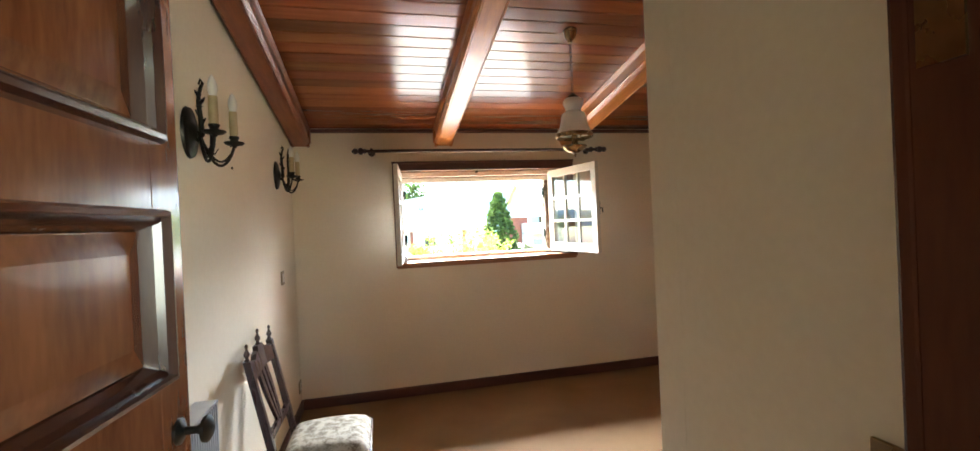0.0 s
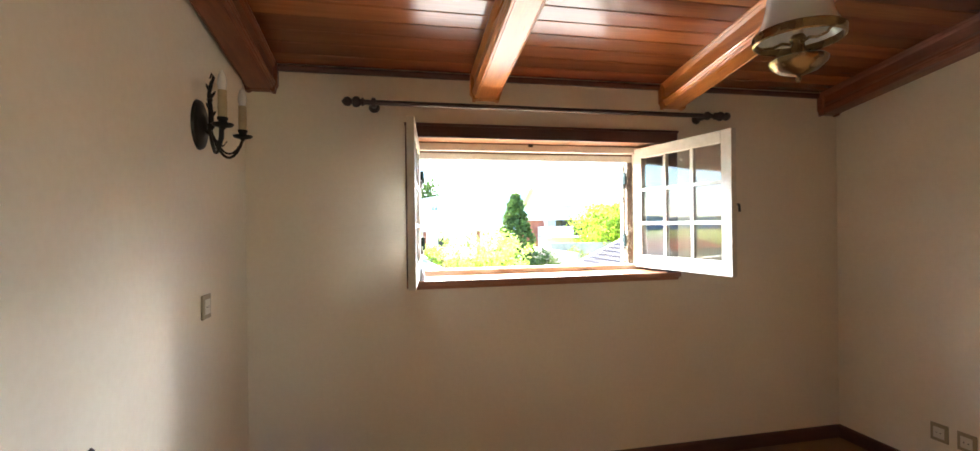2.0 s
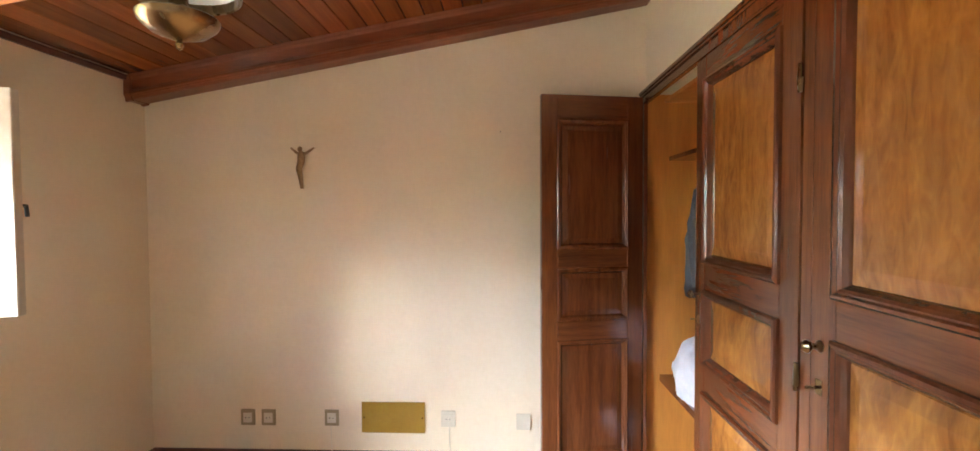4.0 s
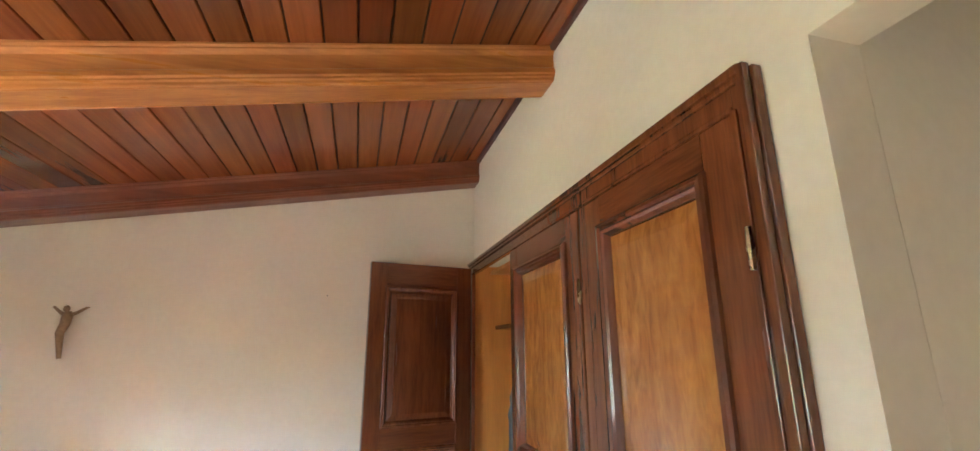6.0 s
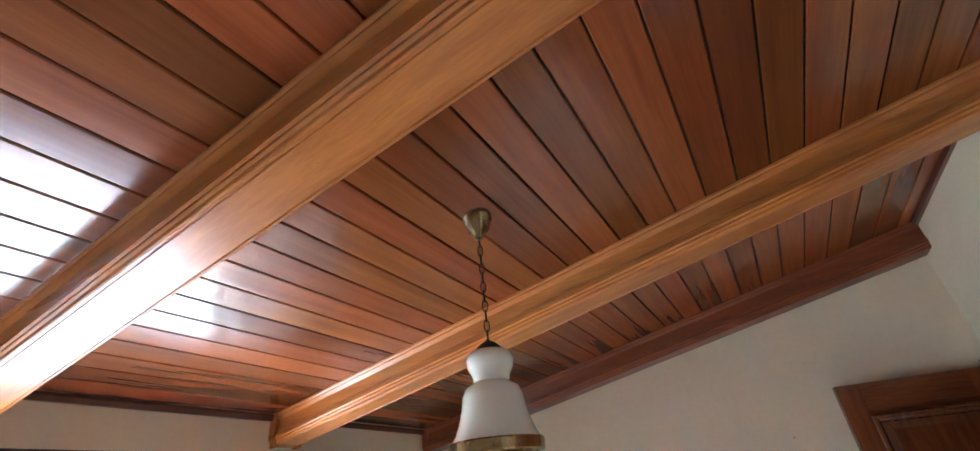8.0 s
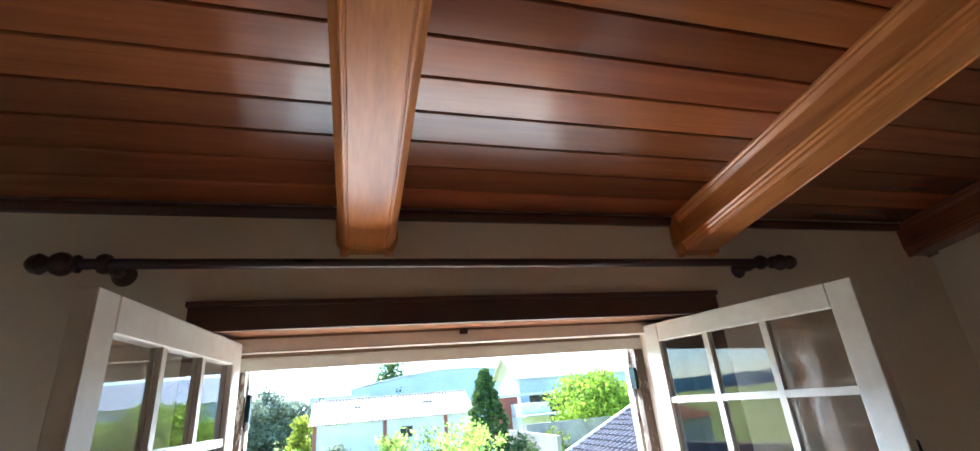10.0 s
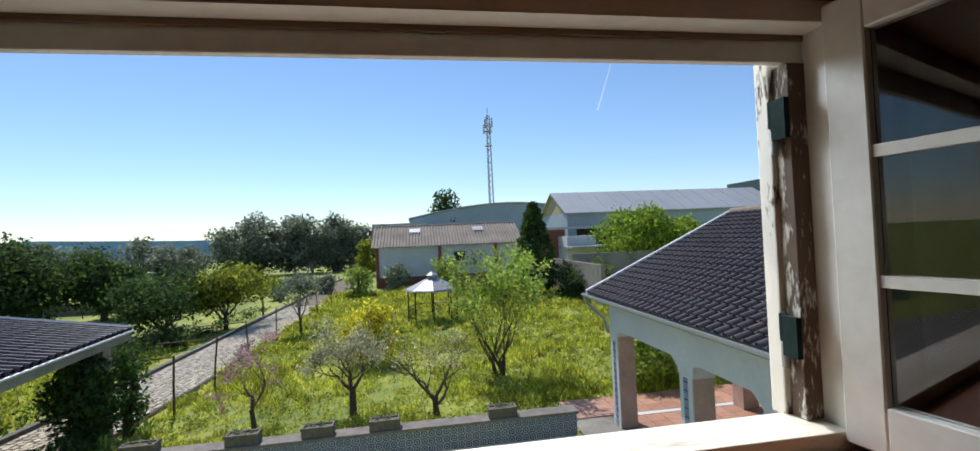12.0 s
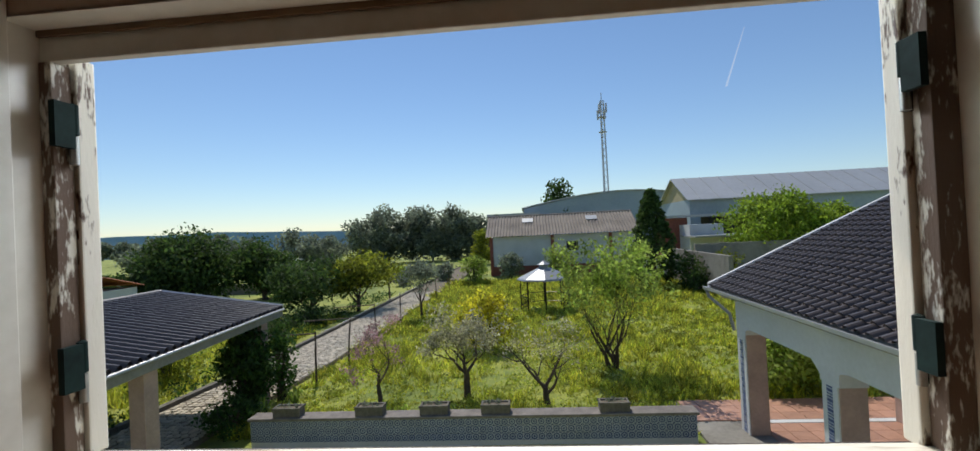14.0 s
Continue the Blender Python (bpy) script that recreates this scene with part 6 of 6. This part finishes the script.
# ---- trees and shrubs ----
tree("peach_tree", "small peach tree with sparse pink blossom", -2.21, 11.55, 0.62, 0.66, 0.060, 4, 2, 1700, 0.030, 0.10, L_PINK, 11, lean=(-0.12, 0), up=0.35, out=0.95, bare=0.3)
tree("fruit_tree", "fruit tree coming into pale blossom", 0.0, 12.0, 0.72, 0.70, 0.085, 4, 3, 3600, 0.040, 0.11, L_WHITE, 12, out=0.75, up=0.5, bare=0.25)
tree("fruit_tree", "nearly bare fruit tree with pale buds", 2.14, 11.1, 0.62, 0.74, 0.075, 4, 3, 1500, 0.030, 0.09, L_WHITE, 13, lean=(-0.12, 0), out=0.95, up=0.5, bare=0.4)
tree("young_tree", "young many-stemmed tree with fresh green leaves", 4.25, 14.27, 0.60, 1.22, 0.042, 3, 2, 5200, 0.060, 0.15, L_FRESH, 14, stems=6, up=0.9, out=0.55, bare=0.3)
shrub("yellow_shrub", "bright yellow-green flowering shrub", 0.1, 17.2, 1.25, 1.1, 2.2, 2600, 0.075, L_YELLOW, 15)
tree("small_tree", "small dark-leaved tree with white blossom", -4.12, 24.4, 0.8, 1.05, 0.06, 2, 3, 2600, 0.065, 0.26, L_OLIVE, 16, up=0.8, out=0.5)
tree("orange_tree", "rounded orange tree with yellowish leaves", -8.6, 27.0, 0.8, 1.22, 0.11, 2, 4, 8000, 0.10, 0.46, L_ORANGE, 17, group="citrus trees", up=0.4)
tree("orange_tree", "dark rounded orange tree beside the drive", -11.2, 26.2, 0.5, 1.35, 0.12, 2, 4, 9000, 0.10, 0.55, L_DARK, 18, group="citrus trees", up=0.3)
tree("leafless_tree", "thin young tree behind the citrus trees", -7.6, 30.0, 1.3, 0.9, 0.06, 2, 3, 800, 0.07, 0.2, L_ORANGE, 19)
tree("large_tree", "large dark green spreading tree beyond the carport", -22.6, 31.0, 0.7, 1.78, 0.25, 2, 5, 22000, 0.14, 0.95, L_DARK, 20, squash=1.0, up=0.45)
tree("large_tree", "dark green tree beside the large tree", -18.6, 34.0, 0.7, 1.32, 0.2, 2, 4, 10000, 0.14, 0.8, L_DARK, 21, squash=1.0, up=0.45)
shrub("hedge", "dark hedge beyond the carport roof", -27, 28, 6.0, 1.5, 2.5, 7500, 0.15, L_DARK, 22, category="hedge")
tree("conifer", "tall dense dark conifer", 10.4, 33.0, 2.2, 1.0, 0.16, 1, 3, 400, 0.1, 0.2, L_DARK, 23, up=1.0)
con = [o for o in scene.objects if o.name == "conifer"][0]
rng = random.Random(9)
cs = []
for k in range(420):
    t = rng.random() ** 0.8
    r = 1.85 * (1 - t) ** 0.7 * (0.75 + 0.35 * rng.random()) * min(1, 0.55 + 2.5 * t)
    a = rng.uniform(0, 2 * math.pi)
    cs.append((10.4 + r * math.cos(a), 33.0 + r * math.sin(a), GZ + 0.5 + 6.2 * t))
leaves("needles", cs, 0.16, 11000, 0.11, L_DARK, con, 24)
tree("lime_tree", "bright lime-green broad tree behind the wing roof", 19.6, 34.5, 2.2, 1.75, 0.18, 2, 4, 13000, 0.13, 0.72, L_LIME, 25)
tree("lime_tree", "lower lime-green tree beside the boundary wall", 23.2, 35.5, 2.1, 1.5, 0.15, 2, 4, 5000, 0.15, 0.5, L_LIME, 26)
shrub("climber", "climbing shrub over the boundary wall", 14.6, 31.0, 1.2, 0.8, 2.4, 1600, 0.09, L_ORANGE, 27)
shrub("climber", "dark climbing shrub against the concrete wall", 12.0, 30.2, 0.7, 1.9, 2.3, 2400, 0.09, L_DARK, 34)
shrub("ivy_column", "pillar of dense dark ivy beside the carport", -5.72, 11.2, 0.62, 0.6, 2.5, 5200, 0.065, L_IVY, 28, category="ivy")
shrub("ivy_column", "ivy trailing from the carport eave", -5.30, 12.2, 0.34, 0.4, 2.2, 1500, 0.06, L_IVY, 29, category="ivy")
shrub("dark_bush", "low dark red-green bush beside the tiled wall", -5.2, 9.9, 0.75, 0.6, 0.85, 2200, 0.045, L_IVY, 30)
shrub("laurel_bush", "broad-leaved laurel bush behind the arcade", 8.4, 12.2, 1.2, 0.9, 1.75, 2600, 0.085, L_FRESH, 31)
shrub("laurel_bush", "dark broad-leaved bush behind the arcade", 10.6, 12.6, 1.6, 0.9, 1.5, 2200, 0.085, L_IVY, 32)
shrub("orange_bush", "small tree glimpsed under the carport roof", -10.4, 14.2, 1.0, 0.9, 1.9, 1500, 0.07, L_ORANGE, 33)
for k, (x, y, s) in enumerate(((-3.0, 39, 1.1), (0.0, 42.5, 1.0), (4.6, 42.0, 1.2), (-6.0, 42, 0.8), (-9.5, 40, 0.7))):
    shrub("garden_bush", "grey-green garden bush near the shed", x, y, 1.2 * s, 1.0 * s, 2.3 * s, 1100, 0.13, (L_FRESH, L_OLIVE)[k % 2], 50 + k, group="garden bushes")
for k, (x, y, w, h) in enumerate(((-25, 76, 4.6, 8.2), (-21, 74, 4.4, 9.3), (-17.5, 78, 4.8, 8.6), (-14, 75, 4.6, 9.9), (-10.4, 76, 4.2, 9.2), (-6.8, 79, 4.0, 7.6), (-3.0, 82, 3.6, 6.8))):
    shrub("woodland_tree", "tall grey-green woodland tree with dense crown", x, y, w, 3.4, h * 0.94, 5200, 0.26, L_OLIVE, 60 + k, category="tree", group="woodland")
for k, (x, y, w, h) in enumerate(((-33, 66, 3.8, 6.9), (-28.0, 64, 3.2, 6.0), (-43, 70, 4.8, 6.0), (-52, 74, 4.0, 4.6), (-60, 70, 5, 5.0), (-38, 90, 5, 5.6), (-70, 95, 9, 6.0))):
    shrub("olive_tree", "grey-green olive tree in the far field", x, y, w, 2.6, h * 0.86, 2400, 0.24, L_OLIVE, 70 + k, category="tree", group="olive trees")
shrub("dark_pine", "dark pine crown behind the sheds", 8.6, 100, 4.5, 3.5, 13.6, 3800, 0.36, L_DARK, 80, category="tree")
shrub("dark_pine", "smaller pine behind the sheds", 14.0, 104, 3.4, 3.0, 11.2, 2400, 0.36, L_DARK, 81, category="tree")
shrub("far_trees", "band of far trees below the hills", -120, 150, 70, 10, 6.6, 9000, 0.7, L_OLIVE, 82, category="trees")
shrub("far_trees", "band of far trees beyond the shed", -14, 130, 22, 8, 7.6, 3200, 0.6, L_OLIVE, 83, category="trees")
shrub("green_bush", "bright bush at the corner of the woodland", -4.4, 62, 1.6, 1.5, 4.6, 1500, 0.2, L_ORANGE, 84)

for k, (x, y, w, h) in enumerate(((-15.5, 36.0, 4.0, 1.1), (-22.0, 44.0, 5.0, 1.3), (-13.0, 47.0, 3.2, 1.2), (-34.0, 41.0, 6.0, 1.6))):
    shrub("hedge", "low dark hedge across the far field", x, y, w, 0.7, h, 2600, 0.10, L_DARK, 90 + k, category="hedge", group="field hedges")

# bushes added to fill a dark band, part hedge, part shade under trees
for k, (x, y, w, h) in enumerate(((-9.9, 19.6, 1.3, 0.9), (-9.6, 22.6, 1.2, 1.1), (-11.8, 21.5, 1.5, 1.2))):
    shrub("verge_bush", "added low dark bush for hedge and tree shade by the drive", x, y, w, 1.1, h, 1800, 0.07, L_DARK, 95 + k, group="verge growth")

# meadow: blades of grass and weeds
rng = np.random.default_rng(5)
tufts, each = 9500, 13
tx, ty = rng.uniform(-5.2, 13.5, tufts), 9.7 + 30 * rng.random(tufts) ** 1.7
keep = ~((tx > 5.1) & (ty < 11.4))
tx, ty = tx[keep], ty[keep]
tx = np.concatenate([tx, rng.uniform(-17.0, -8.7, 2600)])
ty = np.concatenate([ty, rng.uniform(7.0, 25.0, 2600)])
patch = np.array([noise.noise(Vector((a * 0.45, b * 0.45, 4))) for a, b in zip(tx, ty)])
th = (0.07 + 0.24 * np.clip(patch + 0.3, 0, 1)) * rng.uniform(0.5, 1.7, len(tx)) * (1 + 0.02 * (ty - 9))
gx, gy, gh = np.repeat(tx, each), np.repeat(ty, each), np.repeat(th, each)
n = len(gx)
far = 1 + 0.08 * (gy - 9)
gx, gy = gx + rng.normal(0, 0.05, n) * far, gy + rng.normal(0, 0.05, n) * far
gh = gh * rng.uniform(0.5, 1.2, n)
ga = rng.uniform(0, 2 * np.pi, n)
gw2 = 0.021 * far
lx, ly = rng.normal(0, 0.55, n) * gh, rng.normal(0, 0.55, n) * gh
P0 = np.stack([gx - gw2 * np.cos(ga), gy - gw2 * np.sin(ga), np.full_like(gx, GZ - 0.04)], 1)
P1 = np.stack([gx + gw2 * np.cos(ga), gy + gw2 * np.sin(ga), np.full_like(gx, GZ - 0.04)], 1)
P2 = np.stack([gx + lx, gy + ly, GZ + gh], 1)
verts = np.stack([P0, P1, P2], 1).reshape(-1, 3)
grass = raw("grass", verts.tolist(), np.arange(len(verts)).reshape(-1, 3).tolist(), L_GRASS)
tagged(grass, "tall green meadow grass with weeds", "grass", kind="stuff")
rng = np.random.default_rng(8)
cl = [(rng.uniform(-5, 12), 9.8 + 24 * rng.random() ** 1.5, GZ + rng.uniform(0.05, 0.22)) for _ in range(900)]
cl = [c for c in cl if not (c[0] > 5.0 and c[1] < 11.6)]
tagged(leaves("weeds", cl, 0.16, 30000, 0.040, L_WEED, None, 6, 0.6), "leafy weeds growing through the meadow", "weeds", kind="stuff")
cl = [(rng.uniform(-9.5, -8.3) if k % 2 else rng.uniform(-11.5, -8.3), 8 + 26 * rng.random(), GZ + rng.uniform(0.05, 0.3)) for k in range(200)]
tagged(leaves("verge_plants", cl, 0.2, 3000, 0.06, L_IVY, None, 16, 0.5), "dark plants along the verge of the drive", "plants", kind="stuff")
for k, (x, y) in enumerate(((-1.2, 9.9), (-0.2, 9.85), (-4.9, 10.6), (-3.9, 10.0), (-4.6, 11.6))):
    bm = bmesh.new()
    rg = random.Random(k)
    for q in range(26):
        a, l = rg.uniform(0, 2 * math.pi), rg.uniform(0.35, 0.6)
        t = rg.uniform(0.35, 0.95)
        p1 = Vector((x + l * t * 0.55 * math.cos(a), y + l * t * 0.55 * math.sin(a), GZ + l * 0.95))
        p2 = Vector((x + l * t * math.cos(a), y + l * t * math.sin(a), GZ + l * (1.1 - 0.6 * t)))
        w = Vector((-math.sin(a), math.cos(a), 0)) * 0.022
        b0 = Vector((x, y, GZ - 0.02))
        v = [bm.verts.new(c) for c in (b0 - w, b0 + w, p1 + w, p1 - w, p2)]
        bm.faces.new((v[0], v[1], v[2], v[3])), bm.faces.new((v[3], v[2], v[4]))
    tagged(part("agave_plant", bm, L_FRESH), "spiky strap-leaved plant behind the tiled wall", "plant", group="strap-leaved plants")

# ---- our own house outside ----
OUTDOOR = {o.name for o in scene.objects} - BEFORE
OUT_K, PIVOT = 1.10, Vector((1.83, -0.32, 1.66))
tagged(part("facade_lower", boxes((-0.3, 4.3, 0.12, OUT, GZ - 0.6, -0.21)), M_RENDER), "white rendered facade below the bedroom", "wall", kind="structure")
# unseen eave, added so that its overhang keeps sun off the bedroom floor
bm = bmesh.new()
prism(bm, [(0.0, 2.76), (OUT + 0.62, 2.42), (OUT + 0.62, 2.52), (-7.0, 3.95), (-7.0, 3.80)], -0.9, 4.9, "x")
tagged(part("roof_eave", bm, M_RENDER), "white soffit and roof, out of view, shading the bedroom window", "roof", kind="structure")
tagged(part("wall_gables", boxes((-0.9, -0.301, -7.0, OUT, 0.0, 3.7), (4.301, 4.9, -7.0, OUT, 0.0, 3.7)), M_RENDER), "outer side walls of the house", "wall", kind="structure")

# ---- single pieces: tiles and cobbles ----
tile = None
rowsn = 3
for r in range(rowsn):
    for k in range(62):
        x = TX0 + 0.075 + k * 0.151
        if x > TX1 - 0.05:
            break
        z = TZ - 0.06 - 0.08 - r * 0.153
        if tile is None:
            tile = part("tile", boxes((-0.073, 0.073, -0.012, 0.0, -0.073, 0.073)), M_AZUL, gw)
            t2 = tile
        else:
            t2 = new("tile", tile.data)
            t2.parent = gw
        t2.location = (x, TY + 0.018, z)
        OUTDOOR.add(t2.name)
ft = None
for i in range(10):
    for j in range(5):
        if ft is None:
            ft = part("floor_tile", boxes((-0.195, 0.195, -0.195, 0.195, 0, 0.022)), M_TERRA, terrace)
            t2 = ft
        else:
            t2 = new("floor_tile", ft.data)
            t2.parent = terrace
        t2.location = (6.72 + i * 0.4, 9.76 - j * 0.4, GZ + 0.06)
        OUTDOOR.add(t2.name)
for i in range(13):
    for j in range(3):
        t2 = new("floor_tile", ft.data)
        t2.parent = terrace
        t2.location = (5.45 + i * 0.4, 10.36 + j * 0.4, GZ + 0.06)
        OUTDOOR.add(t2.name)
rng = random.Random(4)
cob = []
for q in range(4):
    bm = bmesh.new()
    pts = [(0.085 * math.cos(a + rng.uniform(-0.2, 0.2)) * rng.uniform(0.85, 1.1), 0.085 * math.sin(a) * rng.uniform(0.85, 1.1)) for a in [2 * math.pi * k / 6 for k in range(6)]]
    lo = [bm.verts.new((a * 1.05, b * 1.05, 0)) for a, b in pts]
    hi = [bm.verts.new((a * 0.9, b * 0.9, 0.03)) for a, b in pts]
    for k in range(6):
        bm.faces.new((lo[k], lo[(k + 1) % 6], hi[(k + 1) % 6], hi[k]))
    bm.faces.new(hi)
    c = part("cobble", bm, M_STONE, pav)
    c.location = (-7.0 + 0.2 * q, 9.0, GZ + 0.105)
    cob.append(c)
    OUTDOOR.add(c.name)
jv, jf = [], []
made = 4
y = 8.6
while y < 34:
    l, r = path_x(y)
    stepx = 0.175
    x = l + 0.05
    while x < r:
        px, pyy = x + rng.uniform(-0.03, 0.03), y + rng.uniform(-0.03, 0.03)
        if 9.2 < y < 12.8 and made < 300:
            c = new("cobble", cob[rng.randrange(4)].data)
            c.parent = pav
            c.matrix_local = pose(px, pyy, GZ + 0.105 + rng.uniform(-0.008, 0.006), 0, 0, rng.uniform(0, 360))
            made += 1
        else:
            b = len(jv)
            a0 = rng.uniform(0, 1)
            for rr, hh in ((0.092, 0.0), (0.078, 0.03)):
                for k in range(5):
                    a = a0 + 2 * math.pi * k / 5
                    jv.append((px + rr * math.cos(a), pyy + rr * math.sin(a), GZ + 0.105 + hh))
            jf += [(b + k, b + (k + 1) % 5, b + 5 + (k + 1) % 5, b + 5 + k) for k in range(5)] + [tuple(b + 5 + k for k in range(5))]
        x += stepx
    y += 0.17
cj = tagged(raw("cobbles", jv, jf, M_STONES, pav), kind="stuff")


# ---- bring the plan to metres ----
def to_metres():
    """Scale all meshes and places by K, and the outdoors besides by OUT_K about PIVOT."""
    done = set()
    for ob in list(scene.objects):
        if ob.type not in ("MESH", "EMPTY"):
            continue
        top = ob
        while top.parent:
            top = top.parent
        far = top.name in OUTDOOR
        s = K * (OUT_K if far else 1.0)
        c = PIVOT if far and ob.parent is None else Vector((0, 0, 0))
        ob.location = c * K + (ob.location - c) * s
        if ob.type == "MESH" and ob.data.name not in done:
            done.add(ob.data.name)
            ob.data.transform(Matrix.Scale(s, 4))


to_metres()
